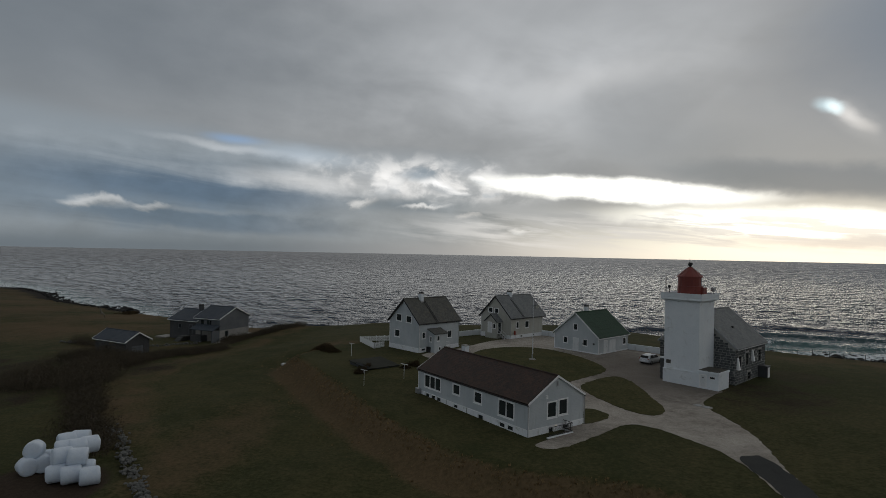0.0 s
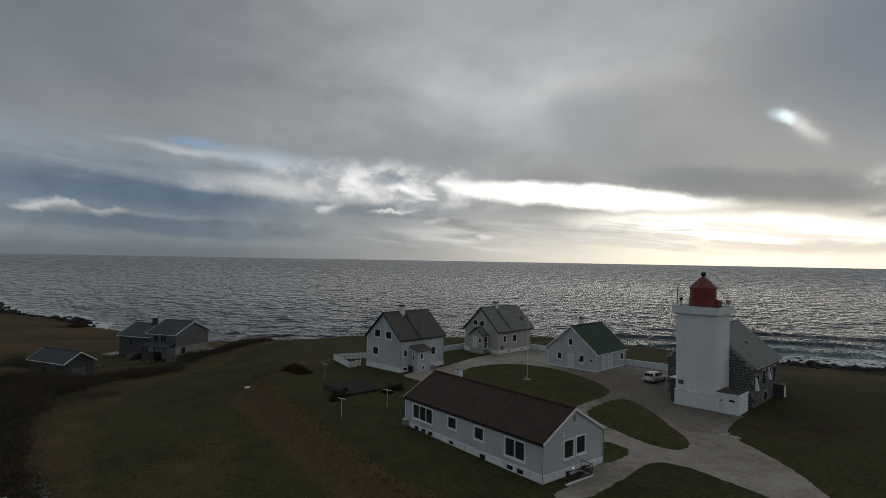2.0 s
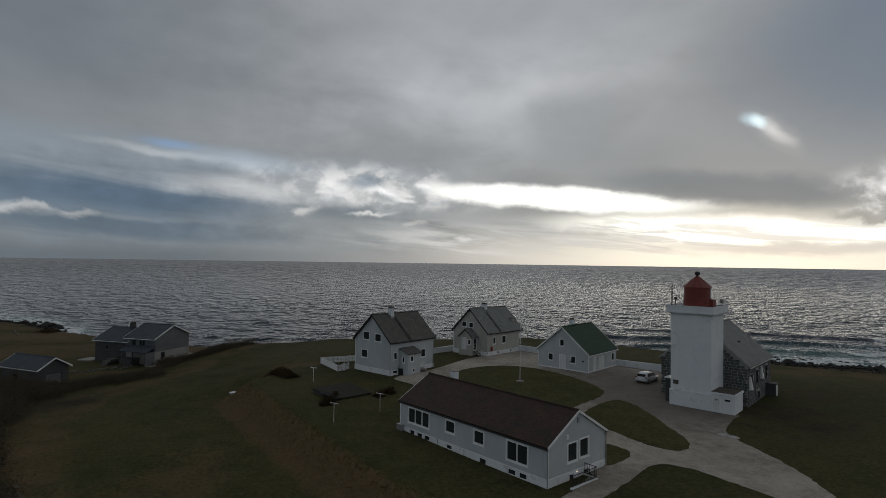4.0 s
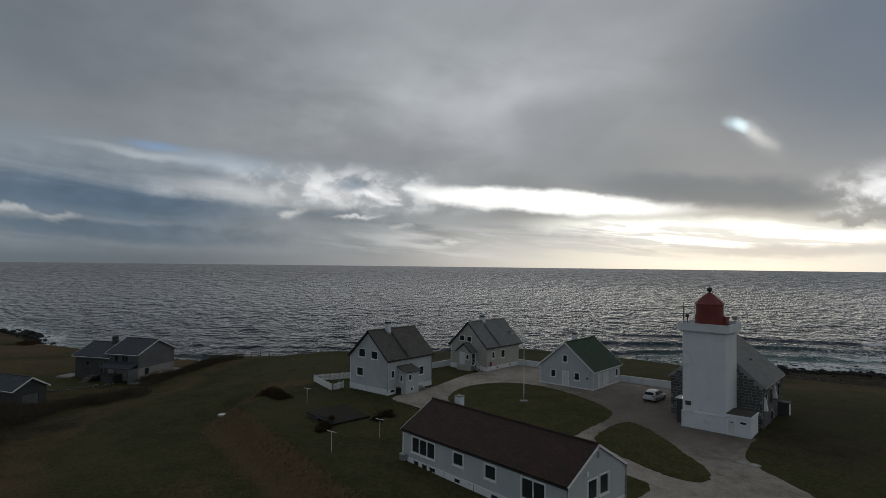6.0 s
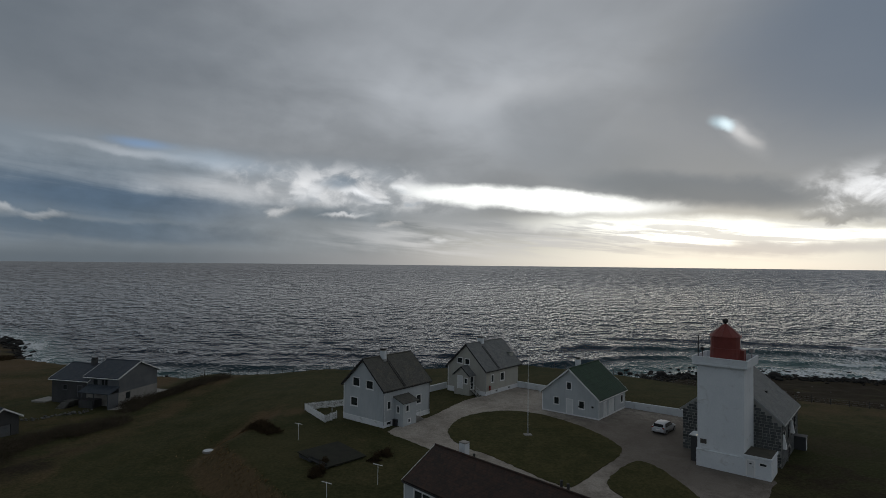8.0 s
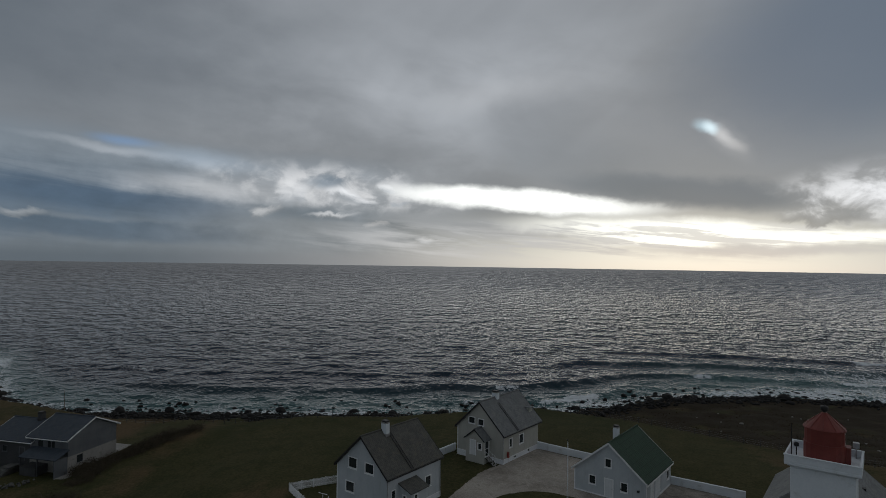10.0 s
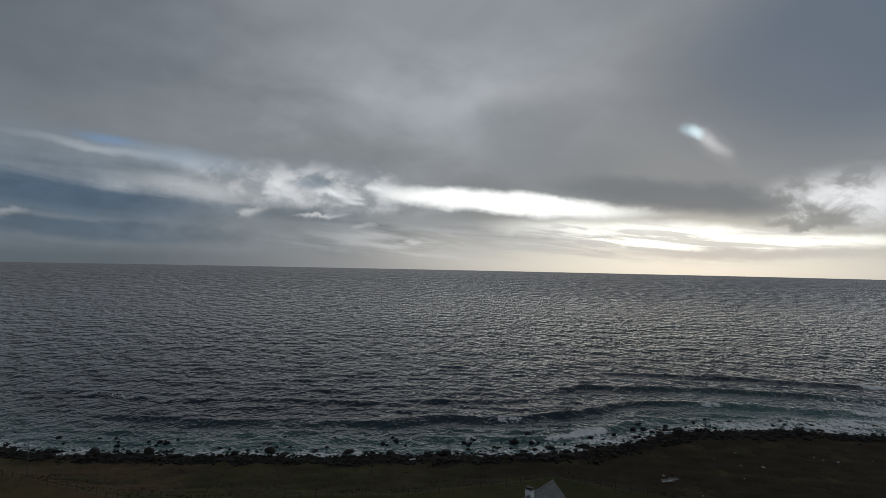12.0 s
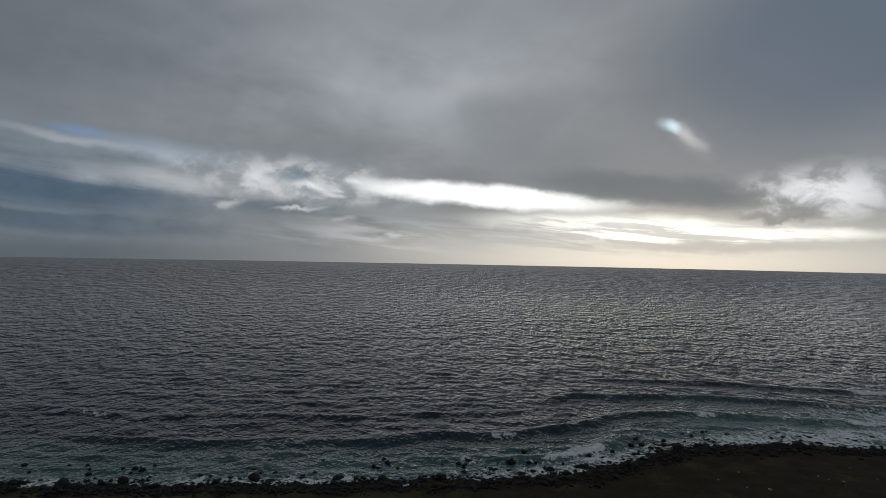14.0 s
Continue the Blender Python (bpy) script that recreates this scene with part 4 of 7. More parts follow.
def wall_frame(start, end):
    """Local axes of a wall: x along it, y outwards, z up."""
    a, b = Vector(start), Vector(end)
    d = (b - a).normalized()
    return Matrix(((d.x, d.y, 0, a.x), (d.y, -d.x, 0, a.y), (0, 0, 1, 0), (0, 0, 0, 1)))


def add_window(house, m, hole, panes=1, rows=1, casing=0.09, sill=True, name="window", mat=None):
    """Casing, frame, sill and panes of a window in its opening."""
    u0, z0, u1, z1 = hole
    bm = bmesh.new()
    c = casing
    for r in ((u0 - c, u0 + 0.03, -0.05, 0.035, z0 - c, z1 + c), (u1 - 0.03, u1 + c, -0.05, 0.035, z0 - c, z1 + c),
              (u0 + 0.03, u1 - 0.03, -0.05, 0.033, z1 - 0.03, z1 + c), (u0 + 0.03, u1 - 0.03, -0.05, 0.033, z0 - c, z0 + 0.03)):
        box(bm, *r, m=m)
    for k in range(1, panes):
        u = u0 + (u1 - u0) * k / panes
        box(bm, u - 0.05, u + 0.05, -0.05, 0.03, z0 + 0.03, z1 - 0.03, m=m)
    for k in range(1, rows):
        z = z0 + (z1 - z0) * k / rows
        box(bm, u0 + 0.03, u1 - 0.03, -0.045, 0.02, z - 0.03, z + 0.03, m=m)
    win = part(name, bm, mat or TRIM, house)
    for k in range(panes):
        for j in range(rows):
            p0, p1 = u0 + (u1 - u0) * k / panes, u0 + (u1 - u0) * (k + 1) / panes
            q0, q1 = z0 + (z1 - z0) * j / rows, z0 + (z1 - z0) * (j + 1) / rows
            bm = box(bmesh.new(), p0 + 0.02, p1 - 0.02, -0.10, -0.075, q0 + 0.02, q1 - 0.02, m=m)
            part("pane", bm, GLASS, win)
    if sill:
        part("sill", box(bmesh.new(), u0 - c - 0.03, u1 + c + 0.03, 0.0, 0.08, z0 - c - 0.04, z0 - c, m=m), mat or TRIM, win)
    return win


def add_door(house, m, hole, mat=None, glazed=False, handle_right=True, name="door", frame_mat=None):
    u0, z0, u1, z1 = hole
    bm = box(bmesh.new(), u0 + 0.06, u1 - 0.06, -0.10, -0.05, z0 + 0.02, z1 - 0.06, m=m)
    for k in range(2):
        w0, w1 = (z0 + 0.25, (z0 + z1) / 2 - 0.1) if k == 0 else ((z0 + z1) / 2 + 0.1, z1 - 0.25)
        box(bm, u0 + 0.2, u1 - 0.2, -0.05, -0.035, w0, w1, m=m)
    leaf = part(name, bm, mat or DOOR_BOARD, house)
    bm = boxes()
    for r in ((u0 - 0.07, u0 + 0.06, -0.1, 0.03, z0, z1 + 0.07), (u1 - 0.06, u1 + 0.07, -0.1, 0.03, z0, z1 + 0.07), (u0 + 0.06, u1 - 0.06, -0.1, 0.028, z1 - 0.06, z1 + 0.07)):
        box(bm, *r, m=m)
    part("door_frame", bm, frame_mat or TRIM, leaf)
    hu = u1 - 0.16 if handle_right else u0 + 0.16
    part("handle", box(bmesh.new(), hu - 0.06, hu + 0.06, -0.04, 0.02, z0 + 1.0, z0 + 1.04, m=m), STEEL, leaf)
    if glazed:
        part("pane", box(bmesh.new(), u0 + 0.3, u1 - 0.3, -0.034, -0.025, z0 + 1.25, z1 - 0.3, m=m), GLASS, leaf)
    return leaf


def roof_slope(name, house, mat, origin, along, up, length, run, thick=0.14, label=""):
    """One slope of a roof as a slab whose own x runs along the eaves and y up the slope."""
    x, y = Vector(along).normalized(), Vector(up).normalized()
    z = x.cross(y)
    m = Matrix(((x.x, y.x, z.x, origin[0]), (x.y, y.y, z.y, origin[1]), (x.z, y.z, z.z, origin[2]), (0, 0, 0, 1)))
    bm = box(bmesh.new(), 0, length, 0, run, -thick, 0)
    ob = part(name, bm, mat, house, label)
    ob.matrix_local = m
    return ob


def gable_roof(house, p, q, half, eave, ridge, over_end, over_eave, mat, trim=TRIM, thick=0.14, gutters=True, gutter_mat=None):
    """A gable roof whose ridge runs from p to q (2D, over the end walls); half: half the width; eave and ridge: wall heights."""
    p, q = Vector(p), Vector(q)
    d = (q - p).normalized()
    side = Vector((-d.y, d.x))
    a, b = p - d * over_end, q + d * over_end
    length = (b - a).length
    slope = (ridge - eave) / half
    lift = 0.03 + thick * math.sqrt(1 + slope * slope)
    run = math.hypot(half + over_eave, slope * (half + over_eave))
    low = eave - slope * over_eave + lift
    left = a + side * (half + over_eave)
    right = b - side * (half + over_eave)
    # the left slope as seen along the ridge, then the right one
    s1 = roof_slope("roof", house, mat, (*(b + side * (half + over_eave)), low), (*(-d), 0), (*(-side), slope), length, run, thick)
    s2 = roof_slope("roof", house, mat, (*(a - side * (half + over_eave)), low), (*d, 0), (*side, slope), length, run, thick)
    for s in (s1, s2):
        bm = bmesh.new()
        box(bm, -0.035, 0.0, -0.02, run + 0.01, -thick - 0.03, 0.03)
        part("bargeboard", bm, trim, s)
        bm = box(bmesh.new(), length, length + 0.035, -0.02, run + 0.01, -thick - 0.03, 0.03)
        part("bargeboard", bm, trim, s)
        if gutters:
            bm = bmesh.new()
            tube(bm, (0, -0.07, -thick - 0.02), (length, -0.07, -thick - 0.02), 0.07, n=8)
            part("gutter", bm, gutter_mat or trim, s)
    cap = bmesh.new()
    tube(cap, (*a, ridge + lift + 0.0), (*b, ridge + lift + 0.0), 0.11, n=8)
    part("ridge_cap", cap, mat, house)
    return s1, s2


def add_chimney(house, x, y, z0, z1, w=0.7, d=0.9, mat=None, pot=True):
    bm = box(bmesh.new(), x - w / 2, x + w / 2, y - d / 2, y + d / 2, z0, z1 - 0.16)
    chim = part("chimney", bm, mat or RENDER_WHITE, house)
    part("chimney_cap", boxes((x - w / 2 - 0.03, x + w / 2 + 0.03, y - d / 2 - 0.03, y + d / 2 + 0.03, z1 - 0.16, z1 - 0.04), bevel=0.015), DARK_METAL if mat else CONCRETE, chim)
    if pot:
        part("chimney_hood", boxes((x - w / 2 + 0.05, x + w / 2 - 0.05, y - d / 2 + 0.05, y + d / 2 - 0.05, z1 - 0.04, z1 + 0.12), (x - w / 2 + 0.02, x + w / 2 - 0.02, y - d / 2 + 0.02, y + d / 2 - 0.02, z1 + 0.12, z1 + 0.17)), DARK_METAL, chim)
    part("flashing", boxes((x - w / 2 - 0.05, x + w / 2 + 0.05, y - d / 2 - 0.05, y + d / 2 + 0.05, z0, z0 + 0.5)), DARK_METAL if mat else STEEL, chim)
    return chim


def roof_ladder(slope, x, y0, y1):
    """A ladder that lies on a roof slope, in the slope's own axes."""
    bm = bmesh.new()
    for k in (-0.19, 0.19):
        box(bm, x + k - 0.025, x + k + 0.025, y0, y1, 0.04, 0.09)
    y = y0 + 0.15
    while y < y1:
        box(bm, x - 0.2, x + 0.2, y - 0.025, y + 0.025, 0.05, 0.1)
        y += 0.34
    return part("roof_ladder", bm, DARK_METAL, slope)


def downpipe(house, x, y, z0, z1):
    bm = tube(bmesh.new(), (x, y, z0), (x, y, z1), 0.045)
    box(bm, x - 0.07, x + 0.07, y - 0.07, y + 0.07, z1 - 0.05, z1 + 0.06)
    return part("downpipe", bm, STEEL, house)


def house_shell(house, lR, lL, eave, ridge, wall_mat, gable_on, holes, foot=0.6, foot_low=0.45, foot_mat=None, trim=None):
    """Footing and four walls. holes: openings for the sides A (y = 0), B, C and D (x = 0). gable_on: 'BD' or 'AC'."""
    corners = {"A": ((0, 0), (lR, 0)), "B": ((lR, 0), (lR, lL)), "C": ((lR, lL), (0, lL)), "D": ((0, lL), (0, 0))}
    frames = {}
    for key, (s, e) in corners.items():
        bm = bmesh.new()
        wall_mesh(bm, s, e, foot, eave, [h for h in holes.get(key, ()) if h[3] > foot], ridge if key in gable_on else None)
        if any(h[1] < foot < h[3] for h in holes.get(key, ())):
            pass
        part("wall", bm, wall_mat, house)
        frames[key] = wall_frame(s, e)
        a, b = Vector(s), Vector(e)
        d = (b - a).normalized()
        out = Vector((d.y, -d.x)) * 0.05
        bm = bmesh.new()
        low = [h for h in holes.get(key, ()) if h[1] < foot]
        wall_mesh(bm, a + out - d * 0.05, b + out + d * 0.05, -foot_low, foot - 0.002, [(h[0] + 0.05, h[1], h[2] + 0.05, min(h[3], foot - 0.002)) for h in low], None, 0.26)
        part("foundation", bm, foot_mat or FOUNDATION, house)
        # a ledge over the footing
        bm = bmesh.new()
        box(bm, -0.06, (b - a).length + 0.06, 0.0, 0.06, foot - 0.03, foot + 0.03, m=frames[key])
        part("drip_ledge", bm, trim or TRIM, house)
        # corner board
        bm = box(bmesh.new(), -0.02, 0.12, 0.0, 0.025, foot + 0.03, eave - 0.02, m=frames[key])
        part("corner_board", bm, trim or TRIM, house)
    bm = box(bmesh.new(), 0.2, lR - 0.2, 0.2, lL - 0.2, foot - 0.1, foot)
    part("floor_slab", bm, CONCRETE, house)
    return frames


def place(cx, cy, angle, z):
    return pose(cx, cy, z, 0, 0, angle)


# the two-storey white house
def build_white_house():
    lR, lL, eave, ridge = 9.6, 8.05, 4.92, 8.63
    house = thing("house", place(-3.79, 96.96, 43.6, 0.12), "two-storey white clad house with a grey tiled gable roof", "house", "houses round the yard")
    holes = {"D": [(1.5, 2.07, 2.85, 3.22), (1.9, 4.88, 3.25, 6.05), (4.6, 4.82, 5.92, 5.92)],
             "A": [(0.72, 2.3, 1.36, 3.32), (6.7, 2.0, 7.7, 3.2), (0.55, 0.2, 1.5, 0.6)],
             "B": [(2.0, 2.0, 3.2, 3.2), (5.0, 2.0, 6.2, 3.2), (3.4, 4.8, 4.6, 6.0)], "C": [(2.0, 2.0, 3.2, 3.2), (6.0, 2.0, 7.2, 3.2)]}
    m = house_shell(house, lR, lL, eave, ridge, WHITE_BOARD, "BD", holes, 0.68, 0.6)
    for key in holes:
        for h in holes[key]:
            add_window(house, m[key], h, 1, sill=h[1] > 1)
    s1, s2 = gable_roof(house, (0, lL / 2), (lR, lL / 2), lL / 2, eave, ridge, 0.3, 0.3, TILE_GREY, DARK_METAL)
    roof_ladder(s2, 4.3, 0.1, 5.2)
    add_chimney(house, 3.5, lL / 2 - 0.35, ridge - 0.7, 9.78, 0.62, 0.8)
    downpipe(house, -0.06, -0.08, 0.3, eave - 0.1)
    downpipe(house, lR - 0.1, -0.08, 0.3, eave - 0.1)
    # the porch on the long side
    x0, x1, d, top = 2.0, 4.75, 1.7, 3.15
    bm = bmesh.new()
    wall_mesh(bm, (x0, 0), (x0, -d), -0.5, top, [(0.55, 1.75, 1.0, 2.65)], None, 0.15)
    wall_mesh(bm, (x0, -d), (x1, -d), -0.5, top, [(0.62, 1.95, 1.2, 2.75), (1.05, 0.33, 1.52, 0.85)], None, 0.15)
    wall_mesh(bm, (x1, -d), (x1, 0), -0.5, top, [(0.4, 0.7, 1.3, 2.7)], None, 0.15)
    for x in (x0, x1 - 0.15):
        tri = [bm.verts.new((x + k, y, z)) for k in (0, 0.15) for y, z in ((0, top), (-d, top), (0, top + 0.62))]
        for fc in ((0, 2, 1), (3, 4, 5), (1, 2, 5, 4), (0, 3, 5, 2)):
            bm.faces.new([tri[i] for i in fc])
    porch = part("porch", bm, WHITE_BOARD, house)
    add_window(porch, wall_frame((x0, 0), (x0, -d)), (0.55, 1.75, 1.0, 2.65))
    add_window(porch, wall_frame((x0, -d), (x1, -d)), (0.62, 1.95, 1.2, 2.75))
    add_window(porch, wall_frame((x0, -d), (x1, -d)), (1.05, 0.33, 1.52, 0.85), sill=False)
    add_door(porch, wall_frame((x1, -d), (x1, 0)), (0.4, 0.7, 1.3, 2.7), glazed=True)
    roof_slope("porch_roof", house, TILE_GREY, (x0 - 0.25, -d - 0.3, top + 0.02), (1, 0, 0), (0, d + 0.3, 0.76), x1 - x0 + 0.5, math.hypot(d + 0.3, 0.76), 0.1)
    # a flight of steps with a rail beside the porch
    steps_ = part("entrance_steps", boxes(*[(x1 + 0.02, x1 + 1.1 + 0.28 * k, -1.6, -0.2, -0.5, 0.62 - 0.17 * k) for k in range(4)]), CONCRETE, house)
    bars("rail_post", [((px, py, 0.5), (px, py, 1.6)) for px in (x1 + 0.15, x1 + 1.05) for py in (-1.55, -0.25)], 0.025, TRIM, steps_)
    bars("handrail", [((x1 + 0.15, -1.55, z), (x1 + 1.05, -1.55, z)) for z in (1.0, 1.3, 1.6)], 0.02, TRIM, steps_)
    part("bin", boxes((1.6, 2.2, -0.75, -0.1, -0.3, 0.8), (1.57, 2.23, -0.78, -0.07, 0.8, 0.86), bevel=0.03), DARK_METAL, house, "dark wheeled bin by the wall")


# the cream house with a gabled porch
def build_cream_house():
    lR, lL, eave, ridge = 9.92, 8.12, 4.12, 8.02
    house = thing("house", place(13.63, 112.66, 42.05, 0.44), "cream clad house with a slate gable roof and porch", "house", "houses round the yard")
    holes = {"D": [(2.08, 4.85, 3.15, 5.74), (3.78, 4.78, 4.74, 5.68)], "A": [(1.68, 2.0, 2.4, 3.2), (4.4, 1.9, 5.55, 3.2), (3.0, 0.15, 3.6, 0.5), (6.8, 0.15, 7.4, 0.5)],
             "B": [(2, 1.8, 3.2, 3.2), (5, 1.8, 6.2, 3.2)], "C": [(2, 1.8, 3.2, 3.2), (6, 1.8, 7.2, 3.2)]}
    m = house_shell(house, lR, lL, eave, ridge, CREAM_BOARD, "BD", holes, 0.62, 0.6)
    for key in holes:
        for h in holes[key]:
            add_window(house, m[key], h, 2 if h[2] - h[0] > 1.4 else 1, sill=h[1] > 1)
    s1, s2 = gable_roof(house, (0, lL / 2), (lR + 0.55, lL / 2), lL / 2, eave, ridge, 0.3, 0.35, TILE_SLATE, DARK_METAL)
    roof_ladder(s2, 3.9, 0.1, 5.1)
    add_chimney(house, 4.2, lL / 2 + 0.1, ridge - 0.7, 9.0, 0.7, 0.95)
    downpipe(house, -0.06, -0.08, 0.3, eave - 0.1)
    part("red_cabinet", boxes((0.94, 1.24, -0.3, -0.052, 0.75, 1.5), bevel=0.02), RED_PAINT, house, "red hose cabinet on the wall")
    # a dormer near the far end
    bm = box(bmesh.new(), 9.2, 10.1, 1.15, 2.3, eave + 0.4, eave + 1.95)
    dormer = part("dormer", bm, CREAM_BOARD, house)
    part("dormer_roof", boxes((9.05, 10.25, 0.95, 2.8, eave + 1.95, eave + 2.05), bevel=0.03), TILE_SLATE, dormer)
    # porch with its own gable, facing the same way as the gable wall
    y0, y1, d, top, peak = lL - 5.95, lL - 2.77, 1.65, 3.2, 4.5
    bm = bmesh.new()
    wall_mesh(bm, (0, y1), (-d, y1), -0.6, top, [], None, 0.15)
    wall_mesh(bm, (-d, y1), (-d, y0), -0.6, top, [(0.75, 0.9, 1.75, 3.05), (2.15, 1.9, 2.75, 2.75)], peak, 0.15)
    wall_mesh(bm, (-d, y0), (0, y0), -0.6, top, [(0.3, 0.95, 1.25, 3.0)], None, 0.15)
    porch = part("porch", bm, CREAM_BOARD, house)
    add_door(porch, wall_frame((-d, y1), (-d, y0)), (0.75, 0.9, 1.75, 3.05))
    add_window(porch, wall_frame((-d, y1), (-d, y0)), (2.15, 1.9, 2.75, 2.75))
    add_window(porch, wall_frame((-d, y0), (0, y0)), (0.3, 0.95, 1.25, 3.0), 1, 2)
    ym = (y0 + y1) / 2
    gable_roof(house, (-d, ym), (0.3, ym), (y1 - y0) / 2, top, peak, 0.2, 0.25, TILE_SLATE, DARK_METAL, 0.1, False)
    # open steps down from the porch
    bm = bmesh.new()
    for k in range(6):
        box(bm, -d + 0.25, -0.55, y0 - 0.35 - 0.3 * k, y0 - 0.08 - 0.3 * k, 0.85 - 0.2 * k - 0.06, 0.85 - 0.2 * k)
    stair = part("entrance_steps", bm, CONCRETE, house)
    for x in (-d + 0.25, -0.55):
        bars("stringer", [((x, y0 - 0.05, 0.8), (x, y0 - 2.0, -0.4))], 0.05, DARK_METAL, stair)
        bars("handrail", [((x, y0 - 0.05, 1.75), (x, y0 - 1.95, 0.55))], 0.03, TRIM, stair)
        bars("rail_post", [((x, y0 - 0.1 - 0.6 * k, 0.78 - 0.36 * k), (x, y0 - 0.1 - 0.6 * k, 1.72 - 0.37 * k)) for k in range(4)], 0.022, TRIM, stair)


# the low white outbuilding with the green roof
def build_outbuilding():
    lR, lL, eave, ridge = 9.69, 9.04, 2.77, 6.5
    house = thing("outbuilding", place(26.55, 96.47, 42.91, 0.49), "white clad outbuilding with a dark green gable roof", "outbuilding", "houses round the yard")
    holes = {"D": [(4.06, 3.66, 4.78, 4.67), (2.0, 1.2, 2.8, 2.22), (4.0, 0.08, 5.05, 2.25), (6.04, 1.15, 6.82, 2.2)],
             "A": [(1.7, 0.08, 2.75, 2.15), (3.5, 0.08, 5.7, 2.2), (8.0, 1.0, 8.9, 2.1)], "B": [(3, 1.1, 4, 2.1)], "C": [(3, 1.1, 4, 2.1), (6, 1.1, 7, 2.1)]}
    m = house_shell(house, lR, lL, eave, ridge, WHITE_BOARD, "BD", {k: [h for h in v if h[1] > 0.5] + [(h[0], 0.1, h[2], h[3]) for h in v if h[1] < 0.5] for k, v in holes.items()}, 0.1, 0.5)
    for key in holes:
        for h in holes[key]:
            if h[1] > 0.5:
                add_window(house, m[key], h)
    add_door(house, m["D"], (4.0, 0.1, 5.05, 2.25))
    add_door(house, m["A"], (1.7, 0.1, 2.75, 2.15))
    # boarded double gate
    bm = bmesh.new()
    for k in range(2):
        u = 3.56 + 1.06 * k
        box(bm, u, u + 1.02, -0.1, -0.05, 0.12, 2.16, m=m["A"])
        for z in (0.4, 1.75):
            box(bm, u + 0.04, u + 0.98, -0.05, -0.02, z, z + 0.14, m=m["A"])
    part("double_gate", bm, DOOR_BOARD, house)
    gable_roof(house, (0, lL / 2), (lR, lL / 2), lL / 2, eave, ridge, 0.3, 0.3, TILE_GREEN, TRIM)
    add_chimney(house, 4.3, lL / 2 + 0.75, ridge - 1.4, 7.6, 0.65, 0.65)
    part("wall_lamp", boxes((-0.16, 0.0, 2.9, 3.05, 1.35, 1.5), bevel=0.02), DARK_METAL, house)
    part("meter_box", boxes((-0.1, 0.0, 0.75, 1.05, 1.5, 1.75), bevel=0.01), DARK_METAL, house)


# the long house with the brown roof
def build_long_house():
    lR, lL, eave, ridge = 7.98, 19.67, 3.23, 5.5
    house = thing("long_house", place(8.61, 55.71, 35.35, -0.81), "long white clad house with a dark brown shingle roof", "house", "houses round the yard")
    holes = {"D": [(1.45, 1.42, 4.78, 2.86), (7.32, 1.78, 8.58, 2.84), (11.26, 1.68, 12.48, 2.80), (15.3, 1.28, 17.6, 2.84)],
             "A": [(2.66, 1.56, 3.92, 3.06), (4.3, 1.64, 5.52, 3.14)],
             "B": [(3, 1.6, 4.3, 2.9), (9, 1.6, 10.3, 2.9), (15, 1.6, 16.3, 2.9)], "C": [(2, 1.6, 3.3, 2.9), (5, 1.6, 6.3, 2.9)]}
    low = {"D": [(1.72, 0.2, 2.52, 0.66), (2.95, 0.2, 3.76, 0.66), (4.08, 0.2, 4.92, 0.66), (7.48, 0.18, 8.26, 0.58), (11.96, 0.04, 12.82, 0.52), (15.44, 0.08, 16.32, 0.55), (16.7, 0.08, 17.56, 0.55)],
           "A": [(4.85, 0.1, 5.7, 0.5), (2.84, -0.42, 3.5, 0.5)]}
    m = house_shell(house, lR, lL, eave, ridge, WHITE_BOARD, "AC", {k: holes.get(k, []) + low.get(k, []) for k in "ABCD"}, 0.72, 0.6)
    for key in holes:
        for h in holes[key]:
            wide = h[2] - h[0]
            add_window(house, m[key], h, 3 if wide > 3 else 2 if wide > 2 else 1, casing=0.11)
    for key in low:
        for h in low[key]:
            add_window(house, m[key], h, casing=0.08, sill=False, name="cellar_window")
    gable_roof(house, (lR / 2, 0), (lR / 2, lL), lR / 2, eave, ridge, 0.14, 0.16, TILE_BROWN, TRIM, gutter_mat=DARK_METAL)
    add_chimney(house, 5.65, 17.5, 3.9, 6.2, 0.65, 0.75, pot=False)
    downpipe(house, -0.07, -0.07, 0.0, eave - 0.2)
    downpipe(house, lR + 0.02, -0.12, 0.0, eave - 0.2)
    for u in (6.2, 10.0):
        part("drain_pipe", box(bmesh.new(), u - 0.03, u + 0.03, 0.05, 0.09, -0.3, 0.75, m=m["D"]), STEEL, house)
    part("heat_pump", box(box(bmesh.new(), 0.0, 0.85, 0.12, 0.5, 0.35, 1.0, 0.03, m["D"]), 0.05, 0.1, 0.15, 0.45, -0.3, 0.35, m=m["D"]), STEEL, house, "pale heat pump on the wall")
    part("wall_vent", box(bmesh.new(), 2.35, 2.6, 0.0, 0.12, 3.5, 3.85, m=m["A"]), TRIM, house)
    part("gable_vent", box(bmesh.new(), 3.9, 4.1, 0.0, 0.1, 4.6, 5.1, m=m["A"]), STEEL, house)
    # the cellar entrance: a sunk landing with a low wall and an iron rail
    bm = bmesh.new()
    box(bm, 1.3, 4.9, 1.25, 1.45, -0.6, 0.2, 0.02, m["A"])
    box(bm, 4.75, 4.9, 0.06, 1.25, -0.6, 0.2, m=m["A"])
    landing = part("cellar_steps", bm, FOUNDATION, house, "white kerb wall round cellar steps")
    bm = bmesh.new()
    for k in range(5):
        box(bm, 0.9 + 0.28 * k, 1.2 + 0.28 * k, 0.08, 1.25, -0.9, 0.0 - 0.12 * k, m=m["A"])
    part("step", bm, CONCRETE, landing)
    p = m["A"]
